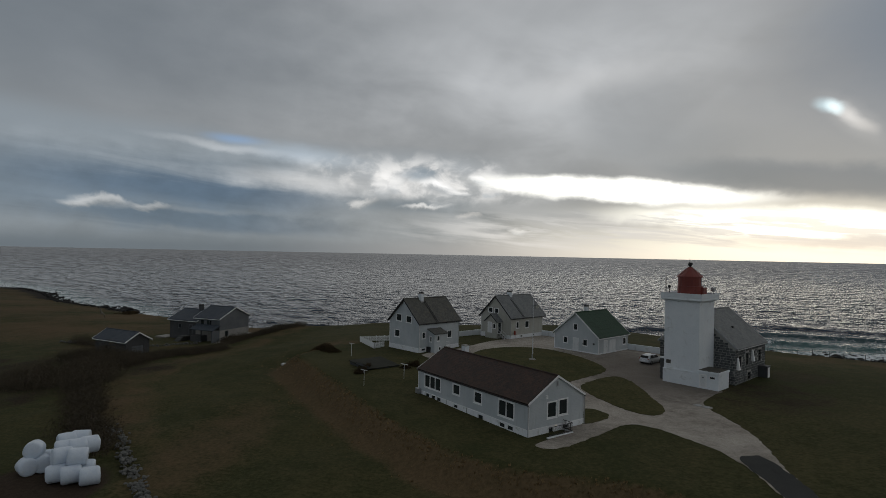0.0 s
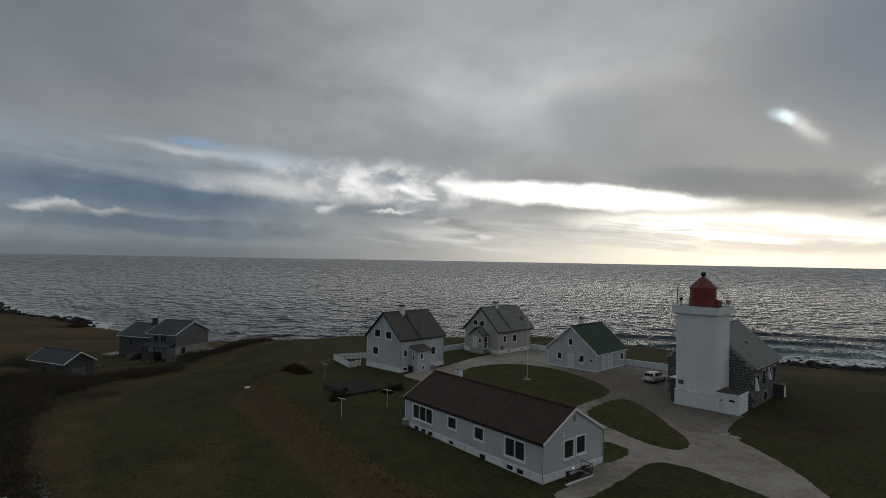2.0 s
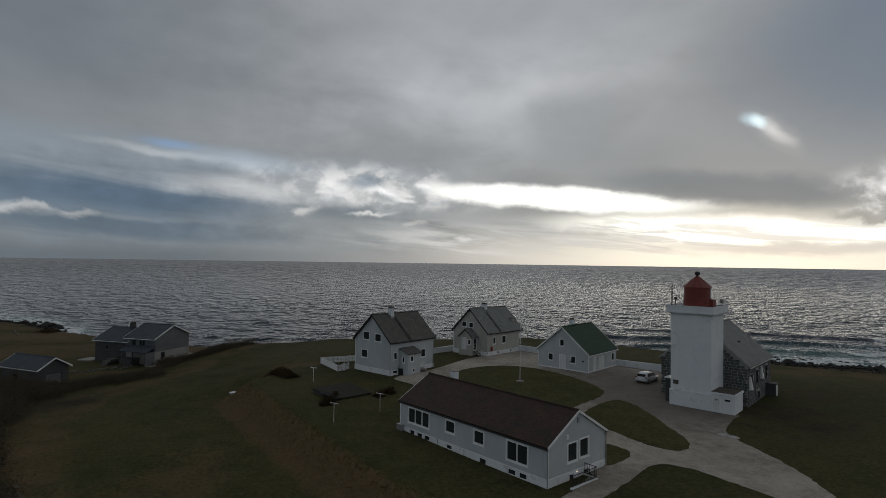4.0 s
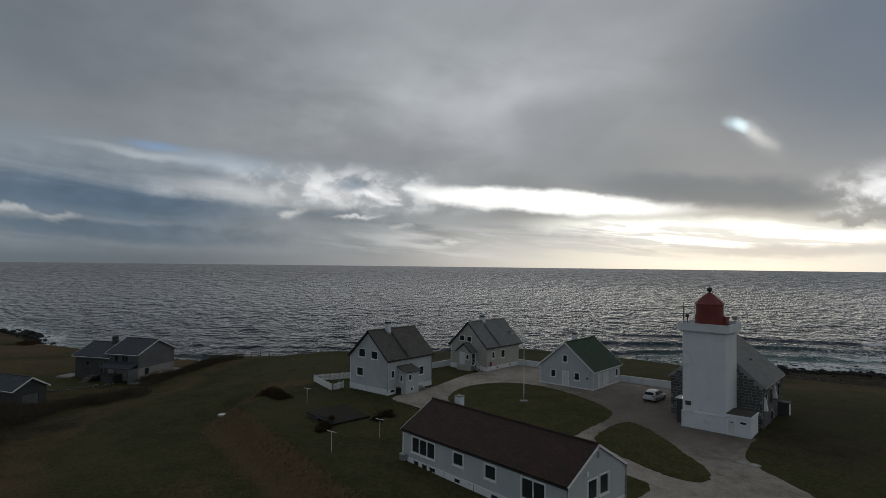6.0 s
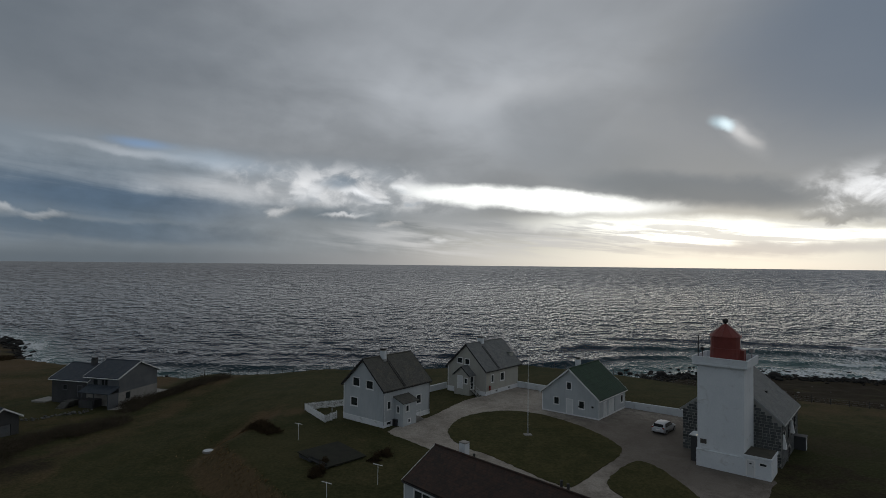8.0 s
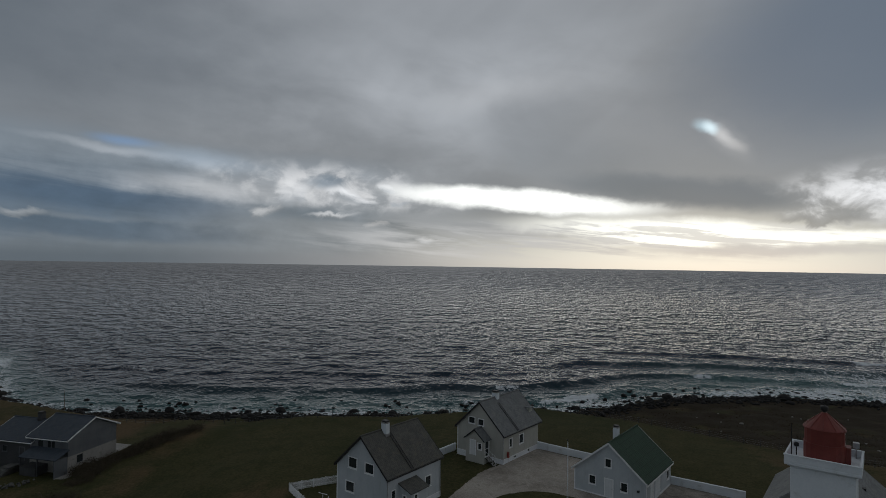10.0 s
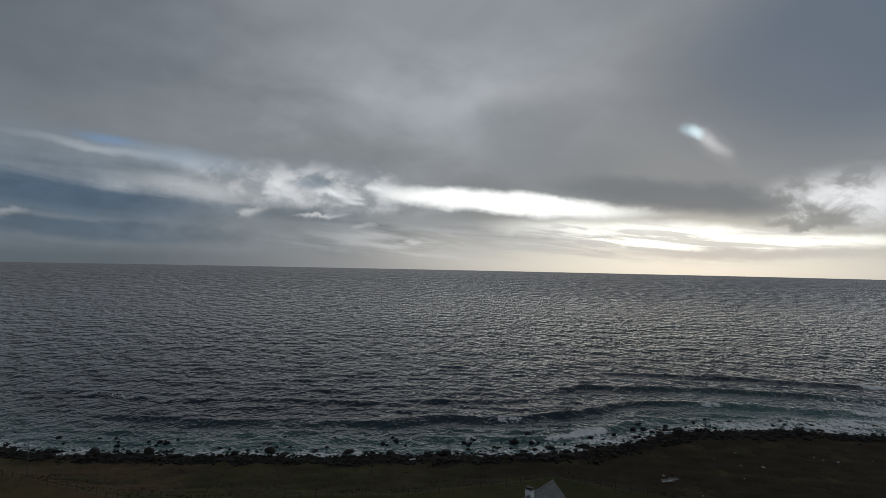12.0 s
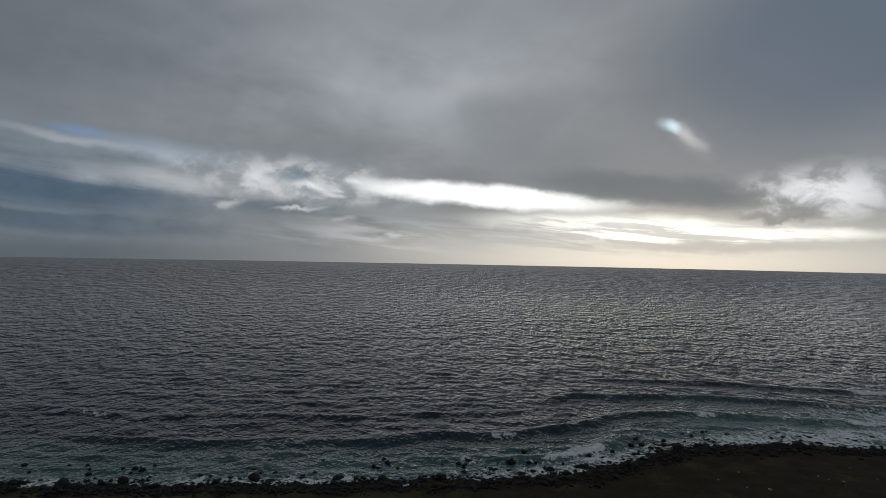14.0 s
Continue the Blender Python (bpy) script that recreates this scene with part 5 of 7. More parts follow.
    spots = [(1.5 + 3.3 * k / 24, 1.35) for k in range(25)] + [(4.82, 0.1 + 1.2 * k / 7) for k in range(7)]
    bars("iron_bar", [(p @ Vector((u, y, 0.2)), p @ Vector((u, y, 1.1))) for u, y in spots], 0.018, DARK_METAL, landing)
    for z in (0.3, 1.1):
        bars("iron_rail", [(p @ Vector((1.5, 1.35, z)), p @ Vector((4.82, 1.35, z))), (p @ Vector((4.82, 1.35, z)), p @ Vector((4.82, 0.08, z)))], 0.03, DARK_METAL, landing)
    lamp = part("wall_lamp", box(bmesh.new(), 3.77, 3.83, 0.05, 0.12, 0.57, 0.64, m=p), LAMP_GLOW, house, "small lit lamp over the cellar door")
    return house


LAMP_GLOW = bpy.data.materials.new("lit_lamp")
LAMP_GLOW.use_nodes = True
_n = Nodes(LAMP_GLOW.node_tree)
_n.add("ShaderNodeOutputMaterial", Surface=_n.add("ShaderNodeEmission", Color=(1, 0.86, 0.6, 1), Strength=1.1).outputs[0])

build_white_house()
build_cream_house()
build_outbuilding()
build_long_house()


# ---------------------------------------------------------------- the lighthouse
def build_lighthouse():
    """Square white tower; local x runs back from the yard, y along its front."""
    s = 4.8
    tower = thing("lighthouse", place(34.24, 75.85, 42.79, 0.0), "square white rendered lighthouse tower with a red lantern", "lighthouse")
    bm = box(bmesh.new(), 0, s, 0, s, 1.8, 11.2, 0.03)
    part("tower_shaft", bm, RENDER_WHITE, tower)
    bm = boxes((-0.12, s + 0.04, -0.02, s + 0.1, -0.6, 1.78), (-0.16, s + 0.06, 0.0, s + 0.14, 1.78, 1.86), bevel=0.03)
    part("plinth", bm, RENDER_WHITE, tower)
    # corbelled gallery with a parapet
    bm = boxes((-0.18, s + 0.18, -0.18, s + 0.18, 11.2, 11.34), bevel=0.03)
    gallery = part("gallery", bm, RENDER_WHITE, tower)
    o = 0.42
    bm = boxes((-o, s + o, -o, s + o, 11.34, 11.6), bevel=0.03)
    part("gallery_floor", bm, RENDER_WHITE, gallery)
    for k, r in enumerate(((-o, -o + 0.16, -o, s + o), (s + o - 0.16, s + o, -o, s + o), (-o + 0.16, s + o - 0.16, -o, -o + 0.16), (-o + 0.16, s + o - 0.16, s + o - 0.16, s + o))):
        part("parapet", boxes((r[0], r[1], r[2], r[3], 11.6, 12.2)), RENDER_WHITE, gallery)
        part("coping", boxes((r[0] - 0.05, r[1] + 0.05, r[2] - 0.05 * (k < 2), r[3] + 0.05 * (k < 2), 12.2, 12.27)), RENDER_WHITE, gallery)
    # the lantern: a round red drum with a glazed bay to the sea, and a cone roof
    cx = cy = s / 2
    lan = part("lantern", lathe(bmesh.new(), ((1.62, 11.6), (1.62, 13.2), (1.5, 13.22)), 20, cx, cy), RED_METAL, tower)
    bm = bmesh.new()
    rim = 20

    def glazed(k):
        return math.cos(2 * math.pi * (k + 0.5) / rim) >= 0.35 or k == 15

    for k in range(rim):
        a0, a1 = 2 * math.pi * k / rim, 2 * math.pi * (k + 1) / rim
        # the seaward third, to local +x, is glass
        if not glazed(k):
            for (r0, r1) in ((1.55, 1.5),):
                p = [bm.verts.new((cx + r * math.cos(a), cy + r * math.sin(a), z)) for r, a, z in ((r0, a0, 13.2), (r0, a1, 13.2), (r0, a1, 14.5), (r0, a0, 14.5), (r1, a0, 13.2), (r1, a1, 13.2), (r1, a1, 14.5), (r1, a0, 14.5))]
                for f in ((0, 1, 2, 3), (5, 4, 7, 6), (1, 5, 6, 2), (0, 3, 7, 4)):
                    bm.faces.new([p[i] for i in f])
    part("lantern_panel", bm, RED_METAL, lan)
    for k in range(rim):
        a0, a1 = 2 * math.pi * k / rim, 2 * math.pi * (k + 1) / rim
        if glazed(k):
            bm = bmesh.new()
            p = [bm.verts.new((cx + r * math.cos(a), cy + r * math.sin(a), z)) for r, a, z in ((1.53, a0, 13.2), (1.53, a1, 13.2), (1.53, a1, 14.5), (1.53, a0, 14.5), (1.515, a0, 13.2), (1.515, a1, 13.2), (1.515, a1, 14.5), (1.515, a0, 14.5))]
            for f in ((0, 1, 2, 3), (5, 4, 7, 6), (1, 5, 6, 2), (0, 3, 7, 4)):
                bm.faces.new([p[i] for i in f])
            part("lantern_pane", bm, CLEAR, lan)
            bm = bmesh.new()
            c0 = (cx + 1.54 * math.cos(a0), cy + 1.54 * math.sin(a0))
            c1 = (cx + 1.54 * math.cos(a1), cy + 1.54 * math.sin(a1))
            tube(bm, (*c0, 13.2), (*c1, 14.5), 0.03, n=5)
            tube(bm, (*c1, 13.2), (*c0, 14.5), 0.03, n=5)
            part("astragal", bm, TRIM, lan)
    part("lens", lathe(bmesh.new(), ((0.2, 13.1), (0.42, 13.4), (0.48, 13.8), (0.42, 14.2), (0.2, 14.45)), 12, cx, cy), CLEAR, lan)
    roof = part("lantern_roof", lathe(bmesh.new(), ((1.68, 14.44), (1.68, 14.5), (1.63, 14.56), (0.26, 15.78), (0.2, 15.86)), 20, cx, cy), RED_METAL, tower)
    bm = bmesh.new()
    for k in range(10):
        a = 2 * math.pi * k / 10
        tube(bm, (cx + 1.68 * math.cos(a), cy + 1.68 * math.sin(a), 14.58), (cx + 0.24 * math.cos(a), cy + 0.24 * math.sin(a), 15.8), 0.025, n=5)
    part("roof_rib", bm, RED_METAL, roof)
    part("vent_ball", lathe(bmesh.new(), ((0.1, 15.84), (0.13, 15.98), (0.27, 16.02), (0.31, 16.14), (0.31, 16.36), (0.24, 16.44), (0.03, 16.5)), 14, cx, cy), DARK_METAL, roof)
    part("lightning_rod", tube(bmesh.new(), (cx - 0.15, cy, 16.3), (cx - 0.15, cy, 17.2), 0.025, 0.012), DARK_METAL, roof)
    # red drum's outer door box, masts and fog sensor
    part("service_box", boxes((cx - 0.2, cx + 0.9, cy - 1.95, cy - 1.3, 11.6, 13.05), bevel=0.03), RED_METAL, lan)
    bm = tube(bmesh.new(), (0.0, s - 0.1, 11.6), (0.0, s - 0.1, 14.6), 0.035)
    for z in (13.1, 13.7, 14.3):
        tube(bm, (-0.25, s - 0.1, z), (0.25, s - 0.1, z), 0.015, n=5)
    tube(bm, (0.25, s - 0.1, 12.0), (0.25, s - 0.1, 14.9), 0.03, n=5)
    part("antenna", bm, DARK_METAL, tower)
    part("weather_sensor", lathe(bmesh.new(), ((0.05, 11.6), (0.05, 12.9), (0.2, 12.95), (0.2, 13.2), (0.08, 13.3)), 10, 0.35, s - 0.45), DARK_METAL, tower)
    bm = boxes((s - 0.35, s + 0.15, -0.1, 0.4, 12.55, 13.05), bevel=0.04)
    tube(bm, (s - 0.1, 0.15, 11.6), (s - 0.1, 0.15, 12.6), 0.06)
    part("floodlight", bm, STEEL, tower)
    # sign on the front
    part("sign_plate", boxes((-0.03, 0.0, s - 0.98, s - 0.33, 2.52, 3.02)), DARK_BRASS, tower, "small brown plaque")
    # annex with a flat roof
    a0 = -2.6
    bm = bmesh.new()
    wall_mesh(bm, (-0.12, -0.021), (-0.12, a0), -0.6, 1.98, [(0.2, 0.05, 1.0, 1.72), (1.45, 1.3, 2.15, 1.62)], None, 0.25)
    wall_mesh(bm, (-0.12, a0), (3.3, a0), -0.6, 1.98, [], None, 0.25)
    wall_mesh(bm, (3.3, a0), (3.3, -0.021), -0.6, 1.98, [], None, 0.25)
    annex = part("annex", bm, RENDER_WHITE, tower)
    add_door(annex, wall_frame((-0.12, -0.021), (-0.12, a0)), (0.2, 0.05, 1.0, 1.72), glazed=True)
    add_window(annex, wall_frame((-0.12, -0.021), (-0.12, a0)), (1.45, 1.3, 2.15, 1.62), casing=0.02, sill=False)
    bm = bmesh.new()
    box(bm, -0.22, 3.4, a0 - 0.1, 0.0, 1.98, 2.25, 0.02)
    part("fascia", bm, RENDER_WHITE, annex)
    part("annex_roof", boxes((-0.1, 3.3, a0 + 0.02, -0.03, 2.25, 2.3)), FELT, annex)
    # iron box and lamp on the yard side
    lean = part("entrance_porch", boxes((1.0, 2.6, s, s + 1.0, -0.4, 2.9), bevel=0.02), DARK_BOARD, tower, "dark porch against the tower's side")
    part("porch_roof", boxes((0.85, 2.75, s, s + 1.15, 2.9, 3.02), bevel=0.02), RENDER_WHITE, lean)
    part("wall_lamp", boxes((0.3, 0.45, s + 0.0, s + 0.16, 3.15, 3.32), bevel=0.03), LAMP_GLOW, tower, "lit lamp on the tower's side")


CLEAR = bpy.data.materials.new("clear_glass")
CLEAR.use_nodes = True
_n = Nodes(CLEAR.node_tree)
_g = _n.add("ShaderNodeBsdfPrincipled", Roughness=0.03, IOR=1.45)
_g.inputs["Transmission Weight"].default_value = 1.0
_n.add("ShaderNodeOutputMaterial", Surface=_g.outputs[0])
DARK_BRASS = mottled("brown_plaque", (0.06, 0.055, 0.05), (0.09, 0.085, 0.075), 0.5, 3, 20, 0.002)
FELT = mottled("roof_felt", (0.045, 0.043, 0.036), (0.08, 0.075, 0.06), 0.9, 0.8, 9, 0.01, (0.03, 0.035, 0.02))
build_lighthouse()


# ---------------------------------------------------------------- the stone house behind it
def build_stone_house():
    lR, lL, eave, ridge = 11.6, 10.6, 4.95, 9.35
    house = thing("stone_house", place(39.85, 77.3, 43.0, 0.0), "grey granite block house with a slate gable roof", "house")
    holes = {"D": [], "A": [(1.2, 2.1, 2.0, 3.7), (3.9, 2.3, 4.7, 3.9), (6.6, 2.3, 7.4, 3.9), (8.8, 2.3, 9.6, 3.9), (4.6, 0.2, 5.6, 1.1)],
             "B": [(3, 2.2, 4, 3.8), (6.4, 2.2, 7.4, 3.8)], "C": [(3, 2.2, 4, 3.8), (7, 2.2, 8, 3.8)]}
    sides = {"A": ((0, 0), (lR, 0)), "B": ((lR, 0), (lR, lL)), "C": ((lR, lL), (0, lL)), "D": ((0, lL), (0, 0))}
    frames = {}
    for key, (s, e) in sides.items():
        bm = bmesh.new()
        wall_mesh(bm, s, e, -0.6, eave, holes[key], ridge if key in "BD" else None, 0.4)
        part("wall", bm, MORTAR, house)
        frames[key] = wall_frame(s, e)
        for h in holes[key]:
            add_window(house, frames[key], h, 1, 2, casing=0.05, mat=DARK_METAL)
    gable_roof(house, (0, lL / 2), (lR, lL / 2), lL / 2, eave, ridge, 0.1, 0.35, TILE_SLATE, STEEL, 0.12)
    # white vent cowls, drain pipe and the dark bulkhead on the right flank
    for u in (0.55, 6.0):
        bm = bmesh.new()
        prism(bm, [(u - 0.28, -0.45), (u + 0.28, -0.45), (u + 0.28, 0.0), (u - 0.28, 0.0)], 2.0 + (u > 3) * 0.6, 3.6 + (u > 3) * 0.6)
        top = sorted(bm.verts, key=lambda v: -v.co.z)[:4]
        for v in top:
            v.co.x = u + (v.co.x - u) * 0.55
            if v.co.y < -0.2:
                v.co.y = -0.2
        bmesh.ops.bevel(bm, geom=list(bm.edges), offset=0.05, segments=2, affect="EDGES")
        part("vent_cowl", bm, TRIM, house, "white moulded vent cowl")
    downpipe(house, 3.2, -0.12, -0.3, eave - 0.4)
    bm = boxes((8.6, 9.9, -1.25, -0.02, -0.5, 1.6), (8.52, 9.98, -1.33, -0.02, 1.6, 1.68), bevel=0.02)
    shed = part("bulkhead", bm, DARK_BOARD, house, "dark boarded bulkhead against the wall")
    part("bulkhead_door", boxes((8.85, 9.65, -1.275, -1.25, 0.0, 1.45)), TRIM, shed)
    part("roof_hatch", box(bmesh.new(), 5.2, 5.75, 2.3, 2.75, eave + 2.0, eave + 2.38, 0.02), DARK_METAL, house, "small dark roof hatch")
    # granite blocks, each proud of the mortar
    rng = random.Random(11)
    shapes = []
    for w in (0.42, 0.55, 0.7, 0.86):
        bm = box(bmesh.new(), 0, w - 0.05, -0.02, 0.035, 0, 0.30, 0.018)
        me = bpy.data.meshes.new("stone_block")
        bm.to_mesh(me)
        bm.free()
        me.materials.append(STONE)
        shapes.append((w, me))
    rest = bmesh.new()
    count = 0
    for key, u_max, u_from in (("D", lL, 0.0), ("A", lR, 0.0)):
        z, row = -0.25, 0
        while z < ridge - 0.4:
            u = u_from - (0.2 if row % 2 else 0.0)
            while u < u_max - 0.15:
                w, me = shapes[rng.randrange(4)]
                u0, u1 = max(u, 0.0), min(u + w, u_max)
                um = (u0 + u1) / 2
                top = z + 0.31
                limit = eave - 0.12 if key == "A" else eave + (ridge - eave) * (1 - abs(um - lL / 2) / (lL / 2)) - 0.28
                blocked = any(h[0] - 0.12 < u1 and h[2] + 0.12 > u0 and h[1] - 0.16 < top and h[3] + 0.12 > z for h in holes[key])
                hidden = key == "D" and 2.9 < um < 7.6 and z < 11
                if top < limit and not blocked and not hidden and u1 - u0 > 0.3:
                    if count < 298 and u0 == u and u1 == u + w:
                        ob = new("stone_block", me)
                        ob.parent = house
                        ob.matrix_local = frames[key] @ Matrix.Translation((u0, rng.uniform(-0.008, 0.012), z))
                        count += 1
                    else:
                        box(rest, u0, u1 - 0.05, -0.02, 0.035, z, top - 0.01, 0.0, frames[key])
                u += w
            z += 0.345
            row += 1
    tagged(part("stone_blocks", rest, STONE, house), kind="stuff")


build_stone_house()


# ---------------------------------------------------------------- yard walls, fences and poles
def low_wall(a, b, high, label):
    """A white garden wall with a coping, from a to b."""
    a, b = Vector(a), Vector(b)
    d = (b - a).normalized()
    z = min(ground_z(*a), ground_z(*b))
    length = (b - a).length
    wall = thing("garden_wall", pose(a.x, a.y, z, 0, 0, math.degrees(math.atan2(d.y, d.x))), label, "garden wall", "white garden walls")
    part("wall_body", boxes((0, length, -0.11, 0.11, -0.5, high - 0.06)), RENDER_WHITE, wall)
    part("coping", boxes((-0.02, length + 0.02, -0.16, 0.16, high - 0.06, high), bevel=0.015), RENDER_WHITE, wall)
    x = 2.5
    while x < length - 0.5:
        part("pier", boxes((x - 0.15, x + 0.15, -0.16, 0.16, -0.5, high - 0.07)), RENDER_WHITE, wall)
        x += 3.0


low_wall((0.2, 113.4), (8.3, 120.9), 1.1, "low white rendered garden wall between two houses")
low_wall((20.9, 119.4), (28.2, 111.5), 1.1, "low white rendered garden wall behind the gravel yard")
low_wall((33.4, 103.6), (40.2, 97.3), 1.15, "low white rendered garden wall beside the parked car")


def picket_fence():
    fence = thing("picket_fence", pose(-9.6, 105.0, 0.0), "white painted picket fence beside the house", "fence")
    line = [Vector((0.2, 4.6)), Vector((-5.7, 2.6)), Vector((-2.2, -4.6)), Vector((-0.7, -2.4))]
    pale = bpy.data.meshes.new("picket")
    bm = box(bmesh.new(), -0.045, 0.045, -0.012, 0.012, 0.05, 1.05, 0.01)
    bm.to_mesh(pale)
    bm.free()
    pale.materials.append(TRIM)
    for a, b in zip(line, line[1:]):
        d = (b - a)
        turn = math.degrees(math.atan2(d.y, d.x))
        count = int(d.length / 0.135)
        for k in range(count):
            p = a + d * (k + 0.5) / count
            ob = new("picket", pale)
            ob.parent = fence
            ob.matrix_local = pose(p.x, p.y, ground_z(p.x - 9.6, p.y + 105.0), 0, 0, turn)
        posts = int(d.length / 1.8) + 1
        bm = bmesh.new()
        for z in (0.3, 0.85):
            za, zb = ground_z(a.x - 9.6, a.y + 105), ground_z(b.x - 9.6, b.y + 105)
            tube(bm, (a.x, a.y, za + z), (b.x, b.y, zb + z), 0.04, n=4)
        part("rail", bm, TRIM, fence)
        for k in range(posts + 1):
            p = a + d * k / posts
            z = ground_z(p.x - 9.6, p.y + 105)
            part("post", boxes((p.x - 0.05, p.x + 0.05, p.y - 0.05, p.y + 0.05, z - 0.3, z + 1.12), bevel=0.01), TRIM, fence)


picket_fence()


def flagpole():
    pole = thing("flagpole", pose(14.5, 90.66, ground_z(14.5, 90.66) + 0.08), "tall white flagpole on a concrete foot in the lawn", "flagpole")
    part("foot", boxes((-0.5, 0.5, -0.42, 0.42, -0.2, 0.1), bevel=0.03), CONCRETE, pole)
    part("pole", tube(bmesh.new(), (0, 0, 0.1), (0, 0, 10.0), 0.042, 0.02, 10), RENDER_WHITE, pole)
    part("truck", lathe(bmesh.new(), ((0.03, 9.98), (0.1, 10.04), (0.1, 10.12), (0.02, 10.2)), 10), DARK_METAL, pole)
    part("halyard", tube(bmesh.new(), (0.12, 0, 1.0), (0.07, 0, 9.9), 0.008, n=4), TRIM, pole)
    part("bracket", boxes((-0.1, 0.1, -0.04, 0.04, 0.1, 0.9)), STEEL, pole)


flagpole()


def clothes_post(x, y, turn):
    post = thing("clothes_post", pose(x, y, ground_z(x, y), 0, 0, turn), "white steel T-shaped clothes-line post in the grass", "clothes post", "clothes-line posts")
    part("upright", tube(bmesh.new(), (0, 0, -0.2), (0, 0, 2.05), 0.028), TRIM, post)
    part("crossbar", boxes((-0.6, 0.6, -0.03, 0.03, 2.03, 2.09), bevel=0.01), TRIM, post)
    bars("hook", [((-0.56 + 0.28 * k, 0, 2.09), (-0.56 + 0.28 * k, 0, 2.16)) for k in range(5)], 0.012, STEEL, post)


clothes_post(-14.6, 93.0, -35)
clothes_post(-9.9, 73.9, -38)
clothes_post(-5.0, 78.0, -38)
clothes_post(-10.9, 101.2, -38)

cover = thing("well_cover", pose(-26.6, 97.6, ground_z(-26.6, 97.6)), "round pale concrete well cover in the grass", "well cover")
part("ring", lathe(bmesh.new(), ((0.72, -0.3), (0.72, 0.08), (0.68, 0.12)), 24), CONCRETE, cover)
part("lid", lathe(bmesh.new(), ((0.6, 0.1), (0.6, 0.13), (0.54, 0.15)), 24), RENDER_WHITE, cover)

for x, y in ((6.0, 83.1), (13.5, 75.2), (13.9, 74.3)):
    post = thing("bollard", pose(x, y, ground_z(x, y)), "short dark wooden bollard at the track's edge", "bollard", "bollards")
    part("shaft", boxes((-0.12, 0.12, -0.12, 0.12, -0.2, 0.75), bevel=0.02), DARK_BOARD, post)
    part("cap", boxes((-0.14, 0.14, -0.14, 0.14, 0.75, 0.8), bevel=0.01), DARK_METAL, post)


MOSS_FELT = mottled("mossy_felt", (0.012, 0.013, 0.009), (0.026, 0.027, 0.017), 0.95, 0.9, 7, 0.03, (0.03, 0.034, 0.016))


def root_cellar():
    z = ground_z(-7, 85.5) - 0.6
    hut = thing("root_cellar", pose(-10.6, 82.6, z, 0, 0, 38), "low dark sunk cellar with a mossy felt roof", "cellar")
    bm = bmesh.new()
    wall_mesh(bm, (0, 0), (5.4, 0), -0.5, 0.75, [(0.4, 0.0, 1.3, 0.7)], None, 0.25)
    wall_mesh(bm, (5.4, 0), (5.4, 5.2), -0.5, 0.75, [], None, 0.25)
    wall_mesh(bm, (5.4, 5.2), (0, 5.2), -0.5, 1.15, [], None, 0.25)
    wall_mesh(bm, (0, 5.2), (0, 0), -0.5, 1.15, [(2.4, -0.1, 3.4, 0.95)], None, 0.25)
    part("wall", bm, DARK_BOARD, hut)
    roof_slope("roof", hut, MOSS_FELT, (-0.15, -0.2, 0.82), (1, 0, 0), (0, 5.6, 0.42), 5.7, 5.62, 0.1)
    part("roof_edge", boxes((-0.2, -0.15, -0.1, 3.0, 1.0, 1.12)), DARK_BOARD, hut)


root_cellar()


def coast_fence():
    fence = thing("wire_fence", pose(0, 0, 0), "old wire fence on grey wooden posts along the cliff edge", "fence")
    line, x = [], -76.0
    while x < 130:
        y = float(np.interp(x, *zip(*EDGE))) - 1.5
        line.append(Vector((x, y)))
        slope = abs(float(np.interp(x + 1, *zip(*EDGE))) - float(np.interp(x, *zip(*EDGE))))
        x += 2.6 / math.hypot(1, slope)
    rng = random.Random(4)
    wires = [bmesh.new() for _ in range(3)]
    last = None
    for p in line:
        q = p + Vector((rng.uniform(-0.15, 0.15), rng.uniform(-0.15, 0.15)))
        z = ground_z(q.x, q.y)
        h = rng.uniform(1.0, 1.35)
        bm = tube(bmesh.new(), (q.x, q.y, z - 0.3), (q.x + rng.uniform(-0.1, 0.1), q.y + rng.uniform(-0.1, 0.1), z + h), 0.06, 0.05, 6)
        part("post", bm, DARK_BOARD, fence)
        for k, w in enumerate(wires):
            here = Vector((q.x, q.y, z + 0.35 + 0.32 * k))
            if last:
                tube(w, last[k], here, 0.006, n=3)
        last = [Vector((q.x, q.y, z + 0.35 + 0.32 * k)) for k in range(3)]
    for w in wires:
        part("wire", w, STEEL, fence)


coast_fence()


